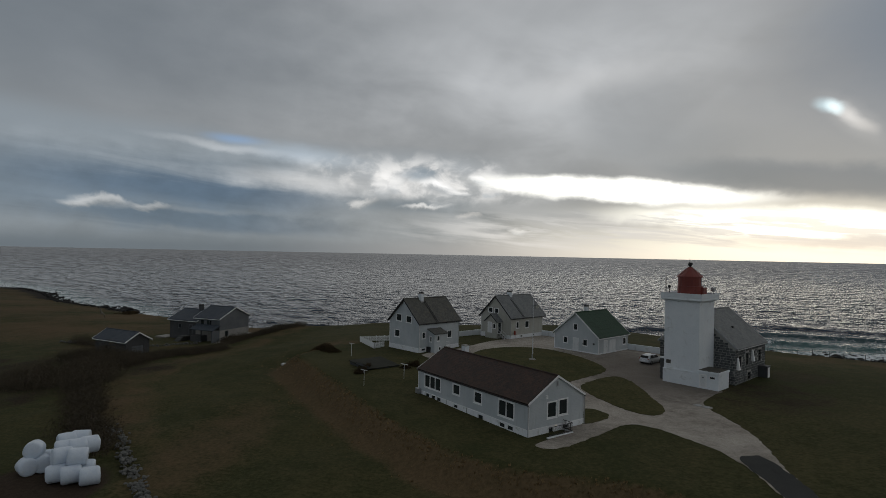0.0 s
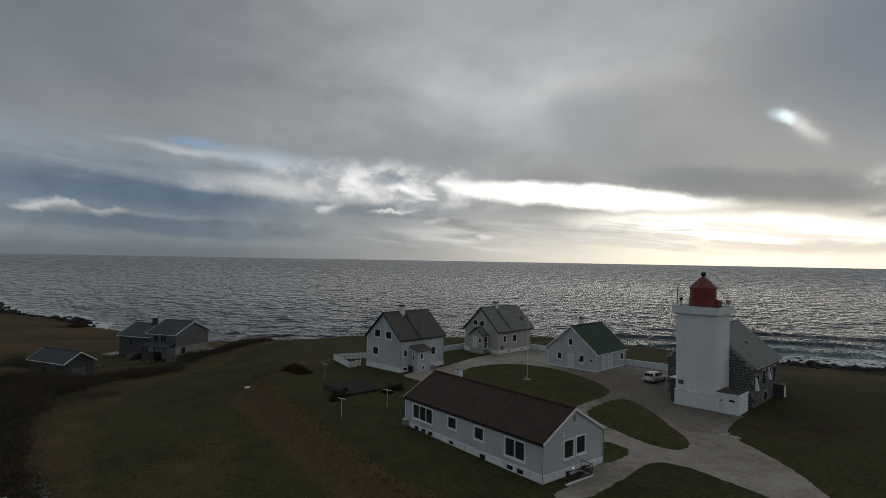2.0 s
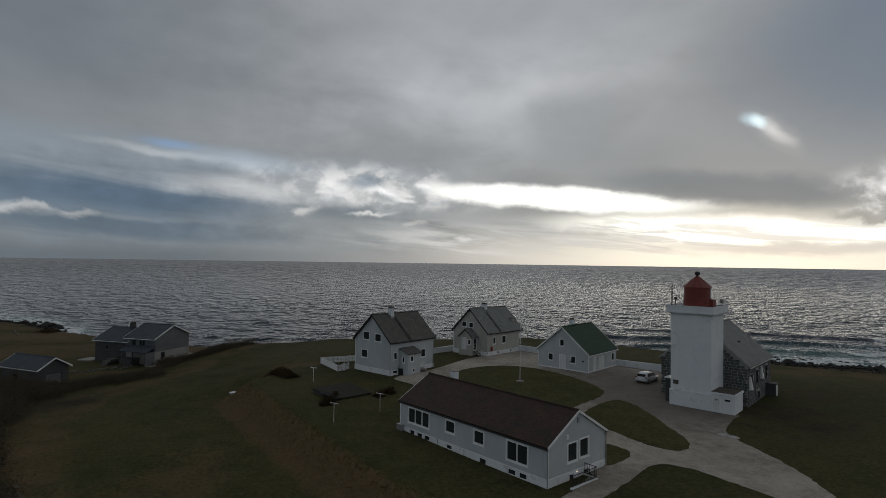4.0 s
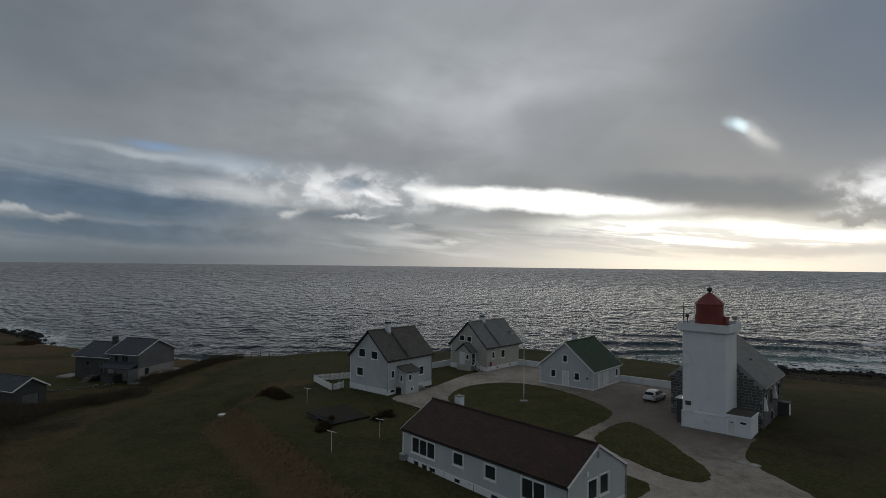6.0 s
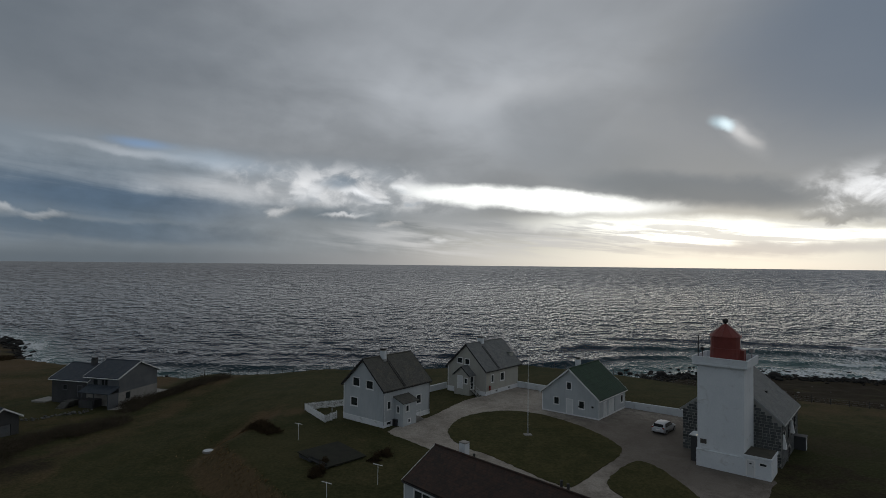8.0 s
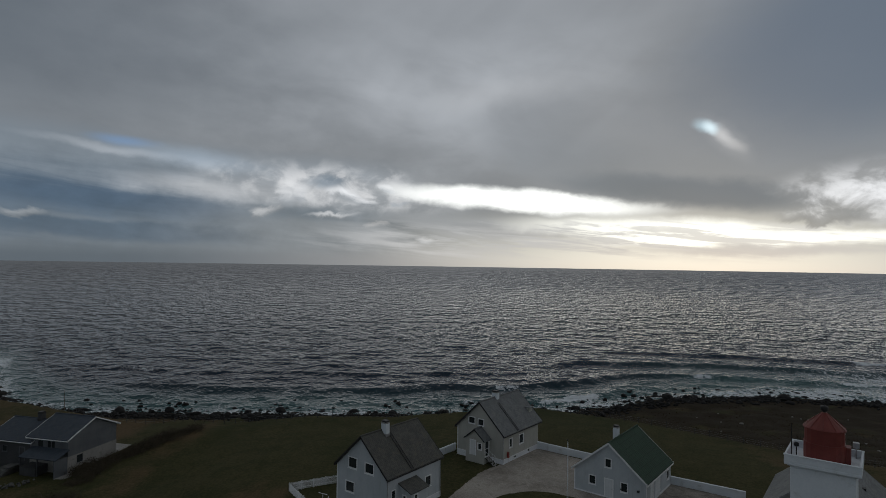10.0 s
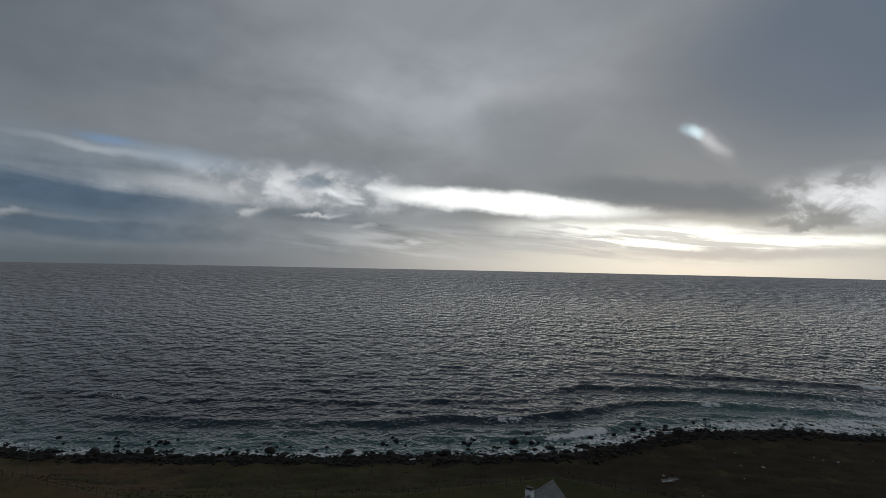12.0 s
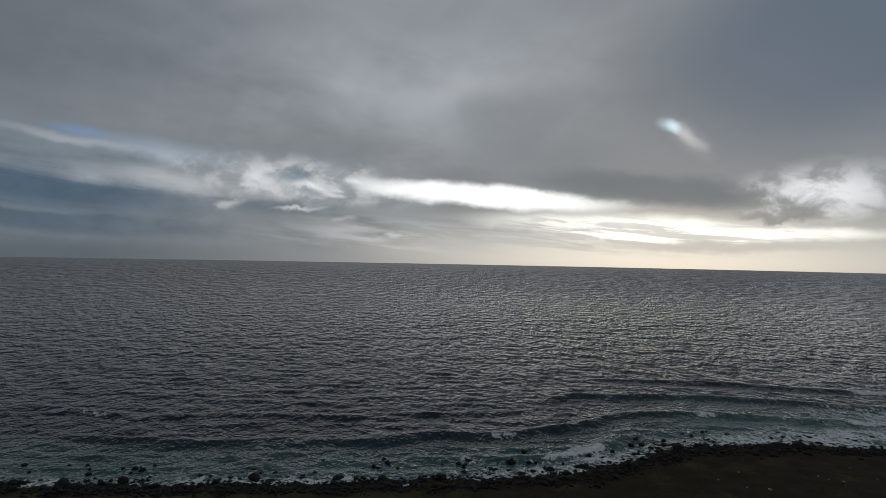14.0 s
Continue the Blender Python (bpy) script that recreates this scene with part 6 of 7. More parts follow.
# ---------------------------------------------------------------- the car
def build_car():
    car = thing("car", pose(33.5, 91.2, ground_z(33.5, 91.2) + 0.03, 0, 0, 40), "silver-white five-door hatchback parked on the gravel", "car")
    # the shell as a grid of half sections from tail to nose: x, half width at sill, belt and roof, heights
    rows = [(-2.08, 0.70, 0.74, 0.62, 0.45, 0.80, 0.86), (-2.02, 0.84, 0.86, 0.68, 0.30, 0.90, 0.97), (-1.66, 0.87, 0.88, 0.62, 0.24, 0.94, 1.33), (-1.1, 0.88, 0.89, 0.62, 0.22, 0.93, 1.46),
            (-0.3, 0.88, 0.89, 0.62, 0.20, 0.92, 1.48), (0.45, 0.88, 0.89, 0.60, 0.20, 0.92, 1.40), (1.05, 0.88, 0.88, 0.64, 0.22, 0.92, 1.02), (1.35, 0.87, 0.86, 0.62, 0.23, 0.86, 0.95), (1.95, 0.84, 0.80, 0.52, 0.26, 0.74, 0.80), (2.12, 0.66, 0.62, 0.40, 0.36, 0.62, 0.66)]
    bm = bmesh.new()
    rings = []
    for x, ws, wb, wr, z0, z1, z2 in rows:
        prof = [(-ws, z0), (-ws - 0.01, (z0 + z1) / 2), (-wb, z1), (-wr, z2 - 0.03), (-wr * 0.7, z2), (wr * 0.7, z2), (wr, z2 - 0.03), (wb, z1), (ws + 0.01, (z0 + z1) / 2), (ws, z0)]
        rings.append([bm.verts.new((x, y, z)) for y, z in prof])
    for a, b in zip(rings, rings[1:]):
        for k in range(10):
            bm.faces.new((a[k], a[(k + 1) % 10], b[(k + 1) % 10], b[k]))
    bm.faces.new(rings[0])
    bm.faces.new(rings[-1][::-1])
    bmesh.ops.recalc_face_normals(bm, faces=bm.faces)
    part("body", bm, CAR_PAINT, car, smooth=True)

    def sheet(corners, mat, name, out):
        b = bmesh.new()
        lo = [b.verts.new(Vector(c)) for c in corners]
        hi = [b.verts.new(Vector(c) + Vector(out)) for c in corners]
        b.faces.new(hi)
        b.faces.new(lo[::-1])
        for i in range(len(corners)):
            j = (i + 1) % len(corners)
            b.faces.new((lo[i], lo[j], hi[j], hi[i]))
        bmesh.ops.recalc_face_normals(b, faces=b.faces)
        return part(name, b, mat, car)

    sheet([(-2.0, -0.64, 0.98), (-2.0, 0.64, 0.98), (-1.69, 0.58, 1.29), (-1.69, -0.58, 1.29)], CAR_GLASS, "rear_window", (-0.05, 0, 0.035))
    sheet([(1.03, -0.62, 1.04), (1.03, 0.62, 1.04), (0.5, 0.55, 1.39), (0.5, -0.55, 1.39)], CAR_GLASS, "windscreen", (0.012, 0, 0.02))
    for s in (-1, 1):
        for x0, x1, x2, x3 in ((-1.62, -0.45, -0.48, -1.25), (-0.38, 0.85, 0.4, -0.38)):
            sheet([(x0, s * 0.865, 0.97), (x1, s * 0.865, 0.97), (x2, s * 0.66, 1.36), (x3, s * 0.66, 1.36)], CAR_GLASS, "side_window", (0, s * 0.018, 0.008))
        sheet([(-2.05, s * 0.55, 0.78), (-2.05, s * 0.84, 0.78), (-2.02, s * 0.84, 0.95), (-2.03, s * 0.55, 0.95)], LAMP_RED, "tail_lamp", (-0.03, s * 0.01, 0))
        sheet([(1.98, s * 0.45, 0.62), (1.9, s * 0.78, 0.62), (1.88, s * 0.78, 0.75), (1.96, s * 0.45, 0.76)], GLASS, "headlamp", (0.03, 0, 0.01))
        part("mirror", boxes((0.62, 0.8, s * 0.92 - 0.09, s * 0.92 + 0.09, 0.95, 1.09), bevel=0.02), CAR_PAINT, car)
        for x in (-1.3, 1.32):
            b = bmesh.new()
            tube(b, (x, s * 0.70, 0.31), (x, s * 0.90, 0.31), 0.31, n=20)
            wheel = part("wheel", b, RUBBER, car)
            b = bmesh.new()
            tube(b, (x, s * 0.88, 0.31), (x, s * 0.915, 0.31), 0.20, n=14)
            part("rim", b, STEEL, wheel)
    part("number_plate", boxes((-2.12, -2.09, -0.26, 0.26, 0.6, 0.72)), TRIM, car, "pale plate without writing")
    part("bumper", boxes((-2.13, -2.0, -0.72, 0.72, 0.36, 0.55), bevel=0.03), CAR_PAINT, car)


build_car()


# ---------------------------------------------------------------- silage bales
BALES = [(-36.08, 49.31, -2.0), (-35.22, 50.29, -2.0), (-36.09, 50.36, -1.0), (-32.0, 47.75, -2.0), (-30.44, 47.47, -2.0), (-28.46, 47.21, -2.0), (-32.05, 48.51, -1.0), (-30.44, 48.46, -1.0), (-30.15, 49.1, -1.9), (-34.57, 53.04, -1.0), (-33.6, 53.92, -1.0), (-31.57, 52.1, -1.3), (-35.38, 51.83, -2.0), (-33.26, 50.67, -1.0), (-32.23, 51.18, -1.0)]


def bale_mesh(seed):
    rng = random.Random(seed)
    bm = bmesh.new()
    lathe(bm, ((0.35, -0.76), (0.62, -0.745), (0.71, -0.68), (0.745, -0.5), (0.755, 0.0), (0.745, 0.5), (0.71, 0.68), (0.62, 0.745), (0.35, 0.76)), 22)
    off = Vector((rng.uniform(0, 9), rng.uniform(0, 9), 0))
    for v in bm.verts:
        v.co *= 1 + 0.07 * noise.noise(v.co * 1.9 + off)
    me = bpy.data.meshes.new("silage_bale")
    bm.to_mesh(me)
    bm.free()
    me.materials.append(PLASTIC)
    me.shade_smooth()
    return me


rng = random.Random(8)
kinds = [bale_mesh(k) for k in range(4)]
for i, (x, y, z) in enumerate(BALES):
    bale = new("silage_bale", kinds[i % 4])
    base = ground_z(x, y)
    bale.matrix_world = pose(-32.6 + (x + 32.6) * 0.86, 50 + (y - 50) * 0.86, base + (0.72 if z < -1.5 else 1.9), 90 + rng.uniform(-6, 6), 0, rng.uniform(-72, -42) if i > 2 else rng.uniform(10, 50))
    tagged(bale, "round silage bale in shiny white plastic wrap, stacked", "silage bale", "stack of silage bales")


# ---------------------------------------------------------------- the grey houses down the slope
def build_grey_house():
    house = thing("house", pose(-50.0, 128.6, -3.9, 0, 0, 67.7), "grey clad split-level house with a blue-grey tiled roof", "house")
    lR, lL, eave, ridge = 9.3, 7.0, 5.2, 7.3
    holes = {"A": [(1.6, 1.1, 2.7, 2.3)], "B": [(2, 3.3, 3.4, 4.5)], "C": [], "D": [(3.2, 3.5, 4.6, 4.7), (1.4, 3.5, 2.4, 4.7)]}
    m = house_shell(house, lR, lL, eave, ridge, GREY_BOARD, "AC", holes, 2.55, 0.8, CONCRETE, GREY_BOARD)
    for key in holes:
        for h in holes[key]:
            add_window(house, m[key], h, 2 if h[2] - h[0] > 1.2 else 1, casing=0.06, mat=GREY_BOARD)
    gable_roof(house, (lR / 2, 0), (lR / 2, lL), lR / 2, eave, ridge, 0.4, 0.5, TILE_BLUE, TRIM)
    # the lower wing
    bm = bmesh.new()
    wall_mesh(bm, (8.8, lL), (8.8, 15.0), -0.8, 4.35, [(2, 2.2, 3.2, 3.4)], None)
    wall_mesh(bm, (8.8, 15.0), (0.0, 15.0), -0.8, 4.35, [], 6.3)
    wall_mesh(bm, (0.0, 15.0), (0.0, lL), -0.8, 4.35, [(2.6, 2.4, 3.5, 3.3), (5.9, 1.2, 6.9, 3.3)], None)
    wing = part("wing", bm, DARK_BOARD, house, "dark boarded lower wing")
    add_window(wing, wall_frame((0.0, 15.0), (0.0, lL)), (2.6, 2.4, 3.5, 3.3), casing=0.06, mat=GREY_BOARD)
    add_door(wing, wall_frame((0.0, 15.0), (0.0, lL)), (5.9, 1.2, 6.9, 3.3), DARK_BOARD, frame_mat=GREY_BOARD)
    gable_roof(house, (4.4, lL - 0.35), (4.4, 15.0), 4.4, 4.35, 6.3, 0.35, 0.5, TILE_BLUE, TRIM)
    add_chimney(house, 4.3, 9.8, 5.8, 7.5, 0.8, 0.8, DARK_BOARD)
    # a lean-to over the entrance, with posts and steps
    roof_slope("porch_roof", house, TILE_BLUE, (-2.4, 6.6, 2.75), (0, -1, 0), (2.4, 0, 0.95), 6.9, math.hypot(2.4, 0.95), 0.12)
    for y in (0.2, 3.3, 6.4):
        part("porch_post", boxes((-2.2, -2.05, y - 0.07, y + 0.07, -0.5, 2.7)), DARK_BOARD, house)
    part("porch_wall", boxes((-2.2, -0.05, 3.6, 6.5, -0.6, 1.3)), DARK_BOARD, house)
    part("side_wall", boxes((-2.3, -0.05, 0.0, 0.16, -0.6, 2.6)), GREY_BOARD, house)
    part("entrance_steps", boxes(*[(-2.6 - 0.28 * k, -0.6, 8.1, 9.7, -0.6, 1.0 - 0.2 * k) for k in range(6)]), FIELD_STONE, house)
    part("terrace", boxes((-1.0, 2.4, 15.4, 18.6, -0.4, 0.12)), CONCRETE, house, "pale flagged terrace")
    part("rear_terrace", boxes((9.6, 13.4, -0.4, 4.2, 0.1, 0.32)), CONCRETE, house)
    part("forecourt", boxes((-3.4, 0.2, -1.4, 0.0, -0.6, 0.05)), CONCRETE, house)
    return house


def build_garage():
    house = thing("garage", pose(-59.9, 108.45, -4.3, 0, 0, 62), "low grey garage with a blue-grey tiled roof", "garage")
    lR, lL, eave, ridge = 4.8, 9.6, 3.35, 4.75
    holes = {"A": [(1.2, 0.22, 3.7, 2.3)], "B": [], "C": [], "D": [(3, 1.2, 4.2, 2.2)]}
    m = house_shell(house, lR, lL, eave, ridge, DARK_BOARD, "AC", holes, 0.2, 0.6, trim=DARK_BOARD)
    add_window(house, m["D"], (3, 1.2, 4.2, 2.2), casing=0.05, mat=DARK_BOARD)
    bm = bmesh.new()
    for k in range(5):
        box(bm, 1.25, 3.65, -0.12, -0.07, 0.24 + 0.41 * k, 0.62 + 0.41 * k, m=m["A"])
    part("garage_door", bm, GREY_BOARD, house, "grey panelled garage door")
    gable_roof(house, (lR / 2, 0), (lR / 2, lL), lR / 2, eave, ridge, 0.4, 0.45, TILE_BLUE, TRIM)


build_grey_house()
build_garage()


# ---------------------------------------------------------------- hedges and bushes
def leafy(name, blobs, count, seed, leaf=0.28, mat=None):
    """Many fine leaves and twig ends on low uneven mounds (x, y, radius x, radius y, height)."""
    rs = np.random.default_rng(seed)
    b = np.array(blobs)
    size = (b[:, 2] * b[:, 3] * b[:, 4]) ** 0.7
    i = rs.choice(len(b), count, p=size / size.sum())
    d = rs.normal(0, 1, (count, 3))
    d /= np.linalg.norm(d, axis=1)[:, None]
    d[:, 2] = np.abs(d[:, 2])
    r = rs.uniform(0.35, 1.0, count) ** 0.5 * (1 + 0.3 * np.sin(d[:, 0] * 5 + i) + 0.25 * np.sin(d[:, 1] * 7 + i * 2) + 0.2 * np.sin(d[:, 2] * 9 + i)) * (1 + 0.16 * rs.normal(0, 1, count))
    x, y = b[i, 0] + d[:, 0] * b[i, 2] * r, b[i, 1] + d[:, 1] * b[i, 3] * r
    p = np.stack([x, y, land(x, y) + 0.03 + d[:, 2] * b[i, 4] * r], -1)
    u = rs.normal(0, 1, (count, 3)) + (0, 0, 0.8)
    u /= np.linalg.norm(u, axis=1)[:, None]
    v = np.cross(u, rs.normal(0, 1, (count, 3)))
    v /= np.linalg.norm(v, axis=1)[:, None]
    s = (leaf * rs.uniform(0.5, 1.3, count))[:, None]
    verts = np.stack([p - u * s, p + v * s * 0.4, p + u * s, p - v * s * 0.4], 1).reshape(-1, 3)
    faces = np.arange(4 * count).reshape(-1, 4).tolist()
    me = bpy.data.meshes.new(name)
    me.from_pydata(verts, [], faces)
    me.materials.append(mat or LEAF)
    return me


_gx, _gy = np.linspace(-110, 80, 381), np.linspace(30, 220, 381)
_gz = land(*np.meshgrid(_gx, _gy))


def ground_height(x, y):
    """The ground's height from a table, for many small things."""
    i = min(max(int((x + 110) * 2), 0), 380)
    j = min(max(int((y - 30) * 2), 0), 380)
    return float(_gz[j, i])


def hedge_line(points, width, high, gap, seed):
    rs = random.Random(seed)
    out = []
    for a, b in zip(points, points[1:]):
        a, b = Vector(a), Vector(b)
        count = max(1, int((b - a).length / gap))
        for k in range(count):
            p = a.lerp(b, (k + rs.random()) / count)
            out.append((p.x + rs.uniform(-0.4, 0.4) * width, p.y + rs.uniform(-0.4, 0.4) * width, width * rs.uniform(0.6, 1.2), width * rs.uniform(0.6, 1.2), high * rs.uniform(0.55, 1.15)))
    return out


def shrub(name, blobs, count, seed, label, category, leaf=0.1, mat=None):
    x, y = blobs[0][0], blobs[0][1]
    ob = new(name)
    tagged(ob, label, category)
    me = leafy("foliage", blobs, count, seed, leaf, mat)
    child = new("foliage", me)
    child.parent = ob
    bm = bmesh.new()
    rs = random.Random(seed)
    for bx, by, rx, ry, h in blobs:
        z = ground_height(bx, by)
        for k in range(6):
            a, q = rs.uniform(0, 6.28), rs.uniform(0.3, 0.8)
            tube(bm, (bx, by, z - 0.1), (bx + rx * q * math.cos(a), by + ry * q * math.sin(a), z + h * rs.uniform(0.7, 1.1)), 0.05, 0.015, 4)
    part("branches", bm, BARK, ob)
    return ob


shrub("hedge", hedge_line([(-36, 143), (-39, 139), (-43, 135), (-47.0, 131), (-46, 124)], 2.4, 1.05, 1.0, 1), 40000, 1, "dense dark leafless hedge beside the grey house", "hedge")
shrub("hedge", hedge_line([(-45.0, 117.0), (-50, 110.5), (-56, 103.5)], 2.8, 1.0, 1.0, 2), 40000, 2, "dark overgrown hedge below the grey house", "hedge")
shrub("thicket", hedge_line([(-54, 100), (-58, 94), (-55, 88), (-50, 83), (-58, 80), (-63, 90)], 3.6, 2.0, 1.2, 3), 70000, 3, "dark tangled thicket of bare shrubs on the slope", "thicket")
shrub("thicket", hedge_line([(-51, 82), (-46, 74), (-41.5, 67), (-37.5, 61), (-33.5, 56)], 2.4, 1.3, 1.0, 4), 40000, 4, "dark low thicket along the old stone wall", "thicket")
shrub("thicket", hedge_line([(-66, 101), (-60, 100.5), (-55.5, 103.5)], 2.6, 2.5, 0.9, 9), 36000, 9, "dark bare shrubs growing before the garage", "thicket")
shrub("heather", [(-106.0, 196.0, 3.0, 5.0, 0.7)], 7000, 10, "low dark heather strip in the dry field", "heather", 0.12, HEATH)
shrub("hedge", hedge_line([(-63, 118.5), (-70, 120.5), (-80, 124)], 1.7, 1.5, 1.1, 5), 12000, 5, "dark hedge behind the garage", "hedge")
shrub("bush", [(-20.8, 99.4, 1.5, 1.2, 0.6), (-19.6, 98.2, 1.5, 1.2, 0.65), (-18.4, 96.6, 1.2, 1.1, 0.5)], 9000, 6, "low dark round bush on the rough bank", "bush", 0.11, HEATH)
shrub("bush", [(-11.2, 82.0, 0.8, 0.9, 0.5), (-10.8, 84.2, 0.7, 0.8, 0.5), (-11.6, 80.6, 0.7, 0.6, 0.35)], 4000, 7, "dark shrub growing against the sunk cellar", "bush", 0.1, HEATH)
shrub("bush", [(-4.0, 86.3, 0.9, 0.7, 0.55), (-5.2, 84.6, 0.7, 0.6, 0.4)], 3500, 8, "dark shrub growing behind the sunk cellar", "bush", 0.1, HEATH)


# ---------------------------------------------------------------- field walls of loose stones
def stone_wall(points, seed, singles, label):
    rs = random.Random(seed)
    ob = thing("stone_wall", pose(0, 0, 0), label, "stone wall")
    rows = []
    for a, b in zip(points, points[1:]):
        a, b = Vector(a), Vector(b)
        count = int((b - a).length / 0.11)
        side = (b - a).normalized()
        side = Vector((-side.y, side.x))
        for k in range(count):
            p = a.lerp(b, rs.random()) + side * rs.gauss(0, 0.4)
            rows.append((p.x, p.y, ground_height(p.x, p.y) + rs.uniform(-0.05, 0.35), rs.uniform(0.10, 0.28)))
    kinds_ = []
    for k in range(5):
        bm = bmesh.new()
        stone_shape(bm, (0, 0, 0), 1.0, rs, 2)
        me = bpy.data.meshes.new("stone")
        bm.to_mesh(me)
        bm.free()
        me.materials.append(FIELD_STONE)
        kinds_.append(me)
    rows.sort(key=lambda r: r[1])
    for x, y, z, s in rows[:singles]:
        st = new("stone", kinds_[rs.randrange(5)])
        st.parent = ob
        st.matrix_local = Matrix.Translation((x, y, z)) @ pose(0, 0, 0, 0, 0, rs.uniform(0, 360)) @ Matrix.Diagonal((s, s, s, 1))
    if len(rows) > singles:
        tagged(fast_stones("stones", rows[singles:], FIELD_STONE, seed, 0.75, 1, ob), kind="stuff")


stone_wall([(-36, 62.4), (-31.2, 56.2), (-26.2, 49.1), (-22.6, 44.1), (-19.5, 39.0)], 3, 170, "tumbled dry-stone field wall overgrown with grass")
stone_wall([(-84, 126), (-71, 121.6), (-62.5, 118.8), (-57.5, 122.0), (-53.2, 126.3)], 5, 0, "low mossy stone garden wall round the lawn")


# ---------------------------------------------------------------- shore
def shore_rocks():
    rs = np.random.default_rng(17)
    rows, big = [], []
    for k in range(5200):
        x = rs.uniform(-150, 260) if k < 4300 else rs.uniform(-420, -150)
        off = rs.normal(0, 1)
        w = float(np.interp(x, *zip(*SHORE)))
        y = w - 1.0 + off * (2.4 + 1.4 * smooth(20, 80, x) if off < 0 else 6.0)
        size = 0.3 + 0.5 * rs.random() ** 2.2 + (0.9 * rs.random() if rs.random() < 0.07 else 0)
        rows.append((x, y, float(land(x, y)) + 0.15 * size, size))
    for k in range(130):
        x = rs.uniform(-140, 250)
        y = float(np.interp(x, *zip(*SHORE))) + rs.uniform(6, 24) ** 1.0
        rows.append((x, y, SEA - 0.1, rs.uniform(0.4, 1.1)))
    for k in range(80):
        x = rs.uniform(-345, -280) if k < 45 else rs.uniform(-240, -190)
        y = float(np.interp(x, *zip(*SHORE))) + rs.uniform(-2, 13)
        rows.append((x, y, SEA, rs.uniform(0.6, 2.0)))
    tagged(fast_stones("shore_stones", rows, ROCK, 5), "dark wet boulders strewn along the tide line", "rocks", kind="stuff")
    for k, (x, y, s) in enumerate(((25.6, 236.5, 2.2), (-31.8, 246.5, 1.9), (120.2, 249.0, 2.2), (169.2, 244.2, 2.5), (-70.7, 250.2, 1.9), (-87.4, 250.6, 1.8), (52.9, 246.5, 1.7), (63.7, 237.6, 1.7),
                                 (105.1, 257.0, 1.5), (-6.4, 241.5, 1.8), (7.5, 238.8, 1.5), (76.1, 238.0, 1.6), (61.2, 256.0, 1.3), (133, 250, 1.7), (148, 247, 1.5), (-206, 376, 2.2), (-216, 386, 1.8), (-196, 366, 2.4), (-172, 334, 1.6))):
        bm = bmesh.new()
        stone_shape(bm, (0, 0, 0), s, random.Random(k), 3, 0.7)
        ob = part("boulder", bm, ROCK, None, smooth=True)
        ob.location = (x, y, max(ground_z(x, y), SEA - 0.2) + 0.2 * s)
        tagged(ob, "large dark wet boulder standing at the waterline", "boulder", "boulders on the shore")


shore_rocks()


# ---------------------------------------------------------------- rough grass
def tussocks(name, spots, seed, mat, label):
    rs = np.random.default_rng(seed)
    verts, faces = [], []
    for x, y, z, s in spots:
        for k in range(5):
            a, lean = rs.uniform(0, 6.28), rs.uniform(0.1, 0.5) * s
            w = 0.05 * s + 0.03
            dx, dy = math.cos(a), math.sin(a)
            bx, by = x + rs.normal(0, 0.14) * s, y + rs.normal(0, 0.14) * s
            n0 = len(verts)
            verts += [(bx - dy * w, by + dx * w, z - 0.03), (bx + dy * w, by - dx * w, z - 0.03), (bx + dx * lean, by + dy * lean, z + s * rs.uniform(0.35, 0.7))]
            faces.append((n0, n0 + 1, n0 + 2))
    me = bpy.data.meshes.new(name)
    me.from_pydata(verts, [], faces)
    me.materials.append(mat)
    tagged(new(name, me), label, "grass", kind="stuff")


def rough_grass():
    rs = np.random.default_rng(23)
    x, y = rs.uniform(-60, 26, 90000), rs.uniform(36, 165, 90000)
    s = bank_side(x, y)
    # thickest at the rim, where the pale colour stands for lit tufts
    keep = (s < 0.5) & (s > -7) & (y < 103) & (rs.random(90000) < np.clip(0.05 + 0.8 * np.exp(-((s + 0.6) / 1.3) ** 2), 0, 1))
    x, y = x[keep], y[keep]
    z = land(x, y)
    tussocks("tussock_grass", np.stack([x, y, z, rs.uniform(0.12, 0.34, len(x))], -1), 5, LIT_TUSSOCK, "dry brown tussock grass on the bank, coloured as if lit")
    x, y = rs.uniform(-90, 150, 42000), rs.uniform(90, 236, 42000)
    e = np.interp(x, *zip(*EDGE))
    keep = (y > e + 1) & (rs.random(42000) < 0.5)
    x, y = x[keep], y[keep]
    tussocks("cliff_grass", np.stack([x, y, land(x, y), rs.uniform(0.25, 0.55, len(x))], -1), 6, HEATH, "coarse brown grass on the slope above the shore")


rough_grass()


# ---------------------------------------------------------------- small things about the place
def field_pole(x, y, high):
    pole = thing("pole", pose(x, y, ground_z(x, y)), "thin weathered wooden pole standing in the rough grass", "pole", "field poles")
    part("shaft", tube(bmesh.new(), (0, 0, -0.4), (0, 0, high), 0.09, 0.06, 8), WOOD, pole)


field_pole(-77.1, 187.8, 6.5)
field_pole(-112.8, 189.0, 2.0)

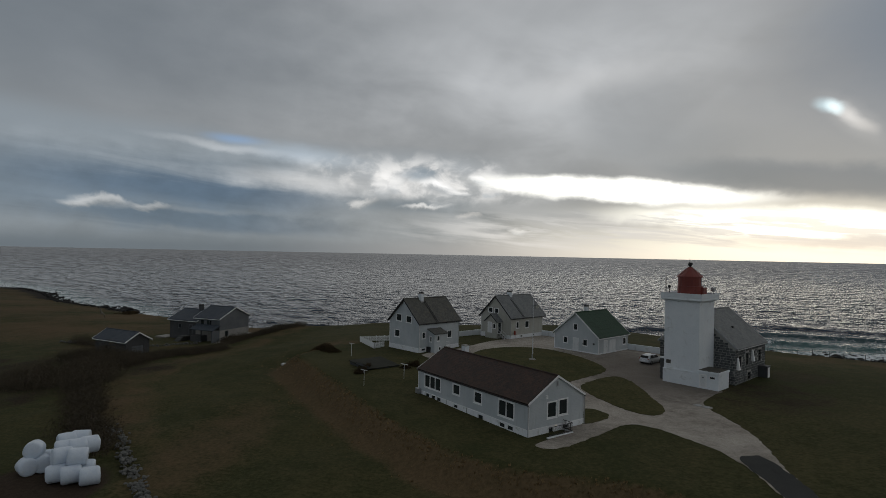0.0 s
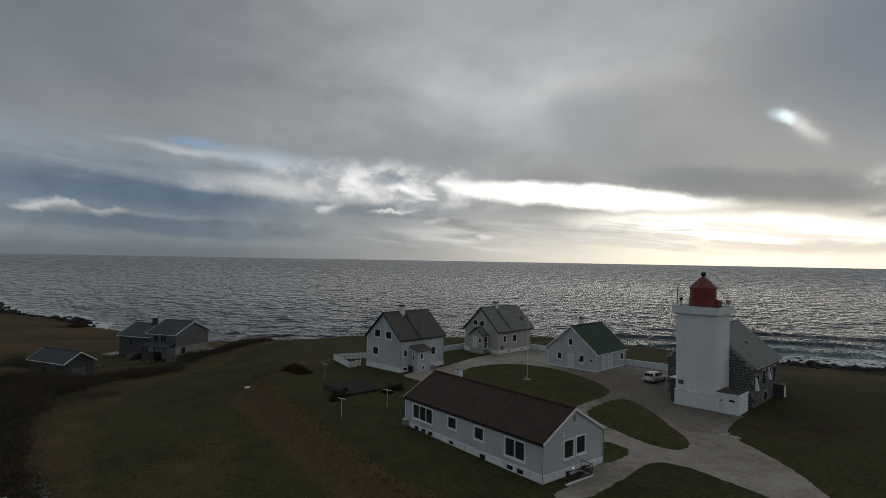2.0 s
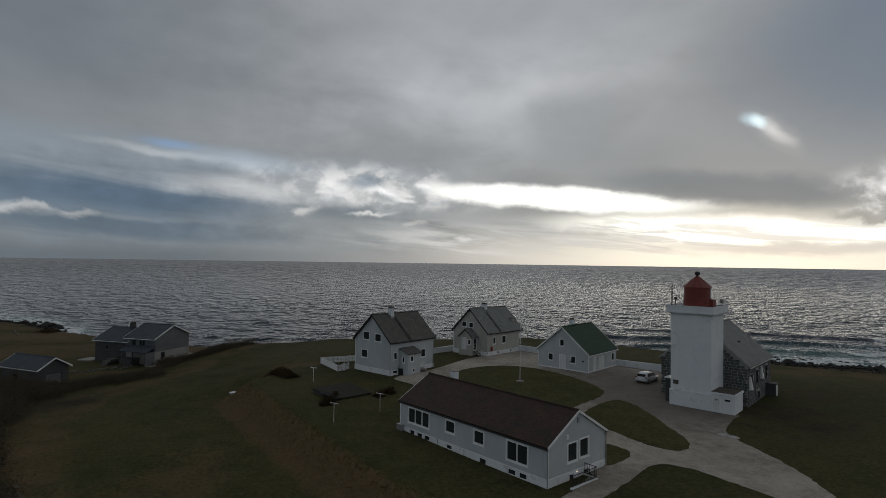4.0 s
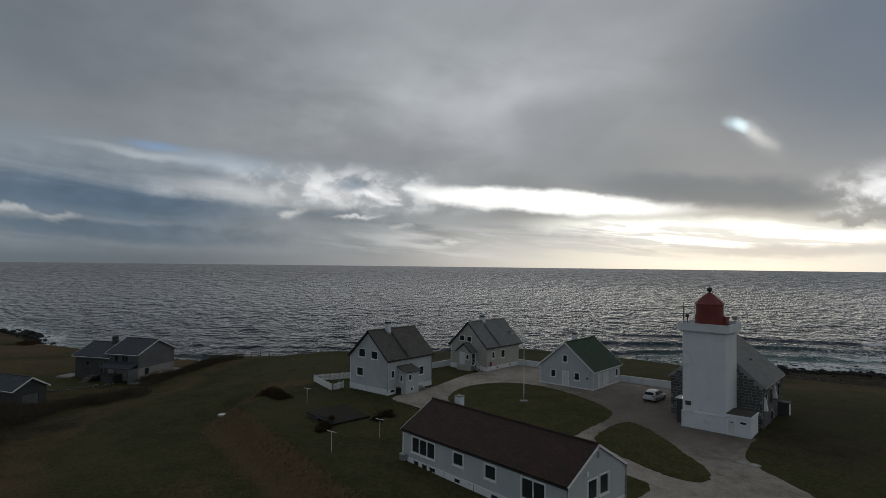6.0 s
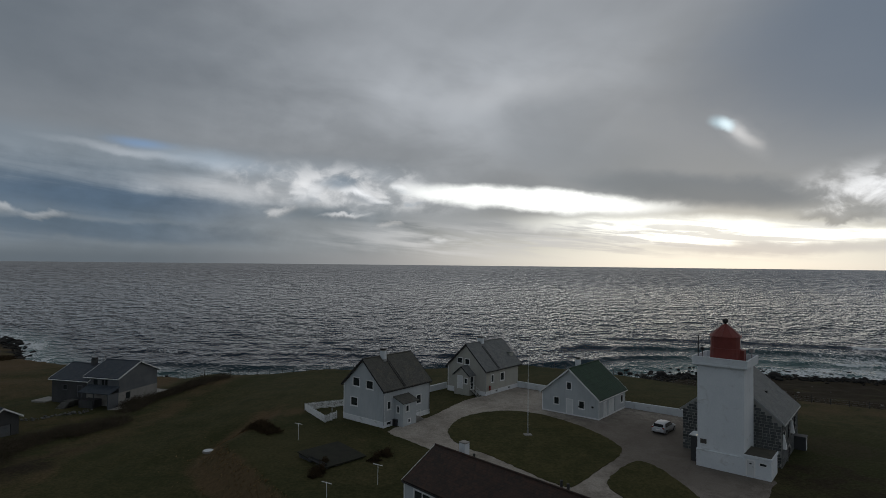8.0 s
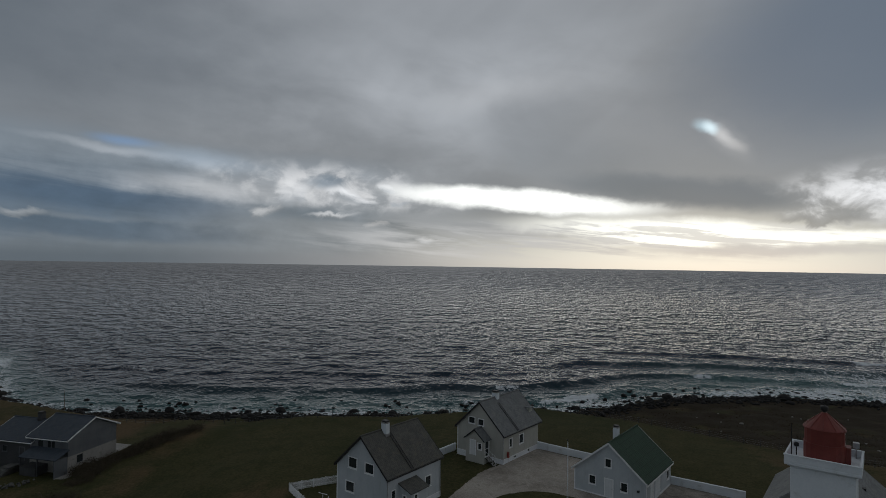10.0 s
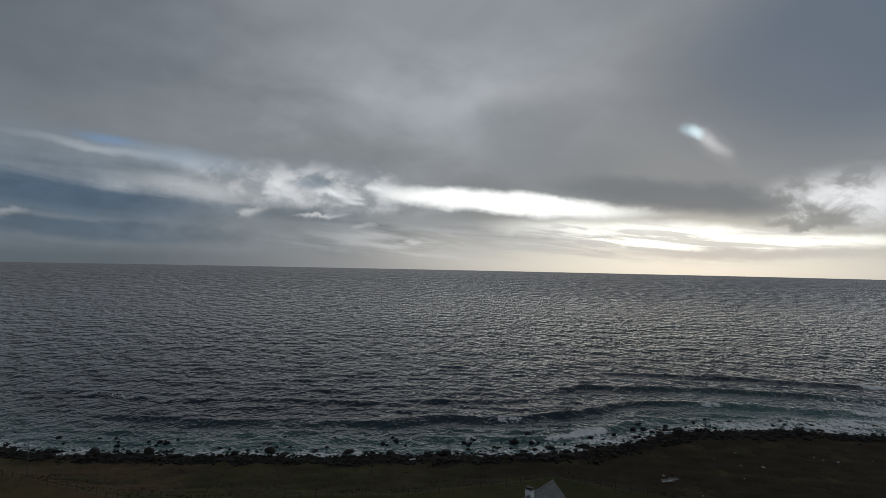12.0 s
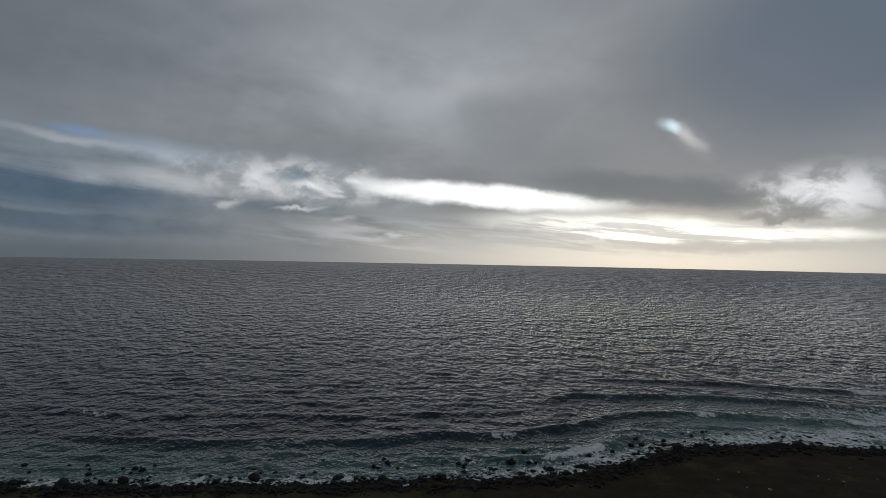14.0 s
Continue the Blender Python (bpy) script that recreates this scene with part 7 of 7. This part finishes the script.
for x, y in ((31.0, 66.4), (30.4, 67.2)):
    lid = thing("manhole_cover", pose(x, y, ground_z(x, y) + 0.03), "round pale concrete manhole ring in the gravel", "manhole cover", "manhole covers")
    part("ring", lathe(bmesh.new(), ((0.62, -0.1), (0.62, 0.02), (0.58, 0.03)), 20), CONCRETE, lid)
    part("lid", lathe(bmesh.new(), ((0.36, 0.0), (0.36, 0.04), (0.33, 0.045)), 20), STEEL, lid)

rng = random.Random(31)
wreck = thing("driftwood_pile", pose(84, 198.5, ground_z(84, 198.5)), "pale sun-bleached driftwood heap on the dark slope", "driftwood")
for k in range(9):
    a = rng.uniform(-0.5, 0.5)
    bm = tube(bmesh.new(), (rng.uniform(-2.4, 0), rng.uniform(-0.8, 0.8), 0.1 + 0.06 * k), (rng.uniform(0.4, 2.6), rng.uniform(-0.8, 0.8), 0.25 + 0.1 * k), 0.14, 0.09, 7)
    part("log", bm, RENDER_WHITE if k % 3 == 0 else CONCRETE, wreck)


def field_fence():
    fence = thing("wire_fence", pose(0, 0, 0), "sagging wire fence across the lower fields", "fence")
    line = [(-104, 176), (-113, 189), (-126, 210), (-139, 236), (-150, 252)]
    posts, last, wire = [], None, bmesh.new()
    for (ax, ay), (bx, by) in zip(line, line[1:]):
        count = int(math.hypot(bx - ax, by - ay) / 4)
        for k in range(count):
            x, y = ax + (bx - ax) * k / count, ay + (by - ay) * k / count
            z = ground_z(x, y)
            part("post", tube(bmesh.new(), (x, y, z - 0.3), (x, y, z + 1.2), 0.08, 0.07, 6), WOOD, fence)
            here = Vector((x, y, z + 1.0))
            if last:
                tube(wire, last, here, 0.015, n=3)
            last = here
    part("wire", wire, STEEL, fence)


field_fence()

# pale stones that catch the light in the dark slope
rs = np.random.default_rng(41)
spots = []
for k in range(26):
    x, y = rs.uniform(40, 170), rs.uniform(150, 226)
    if y > float(np.interp(x, *zip(*EDGE))) + 20:
        spots.append((x, y, float(land(x, y)) + 0.1, rs.uniform(0.2, 0.5)))
tagged(fast_stones("slope_stones", spots, CONCRETE, 9), "pale stones scattered on the dark slope", "rocks", kind="stuff")
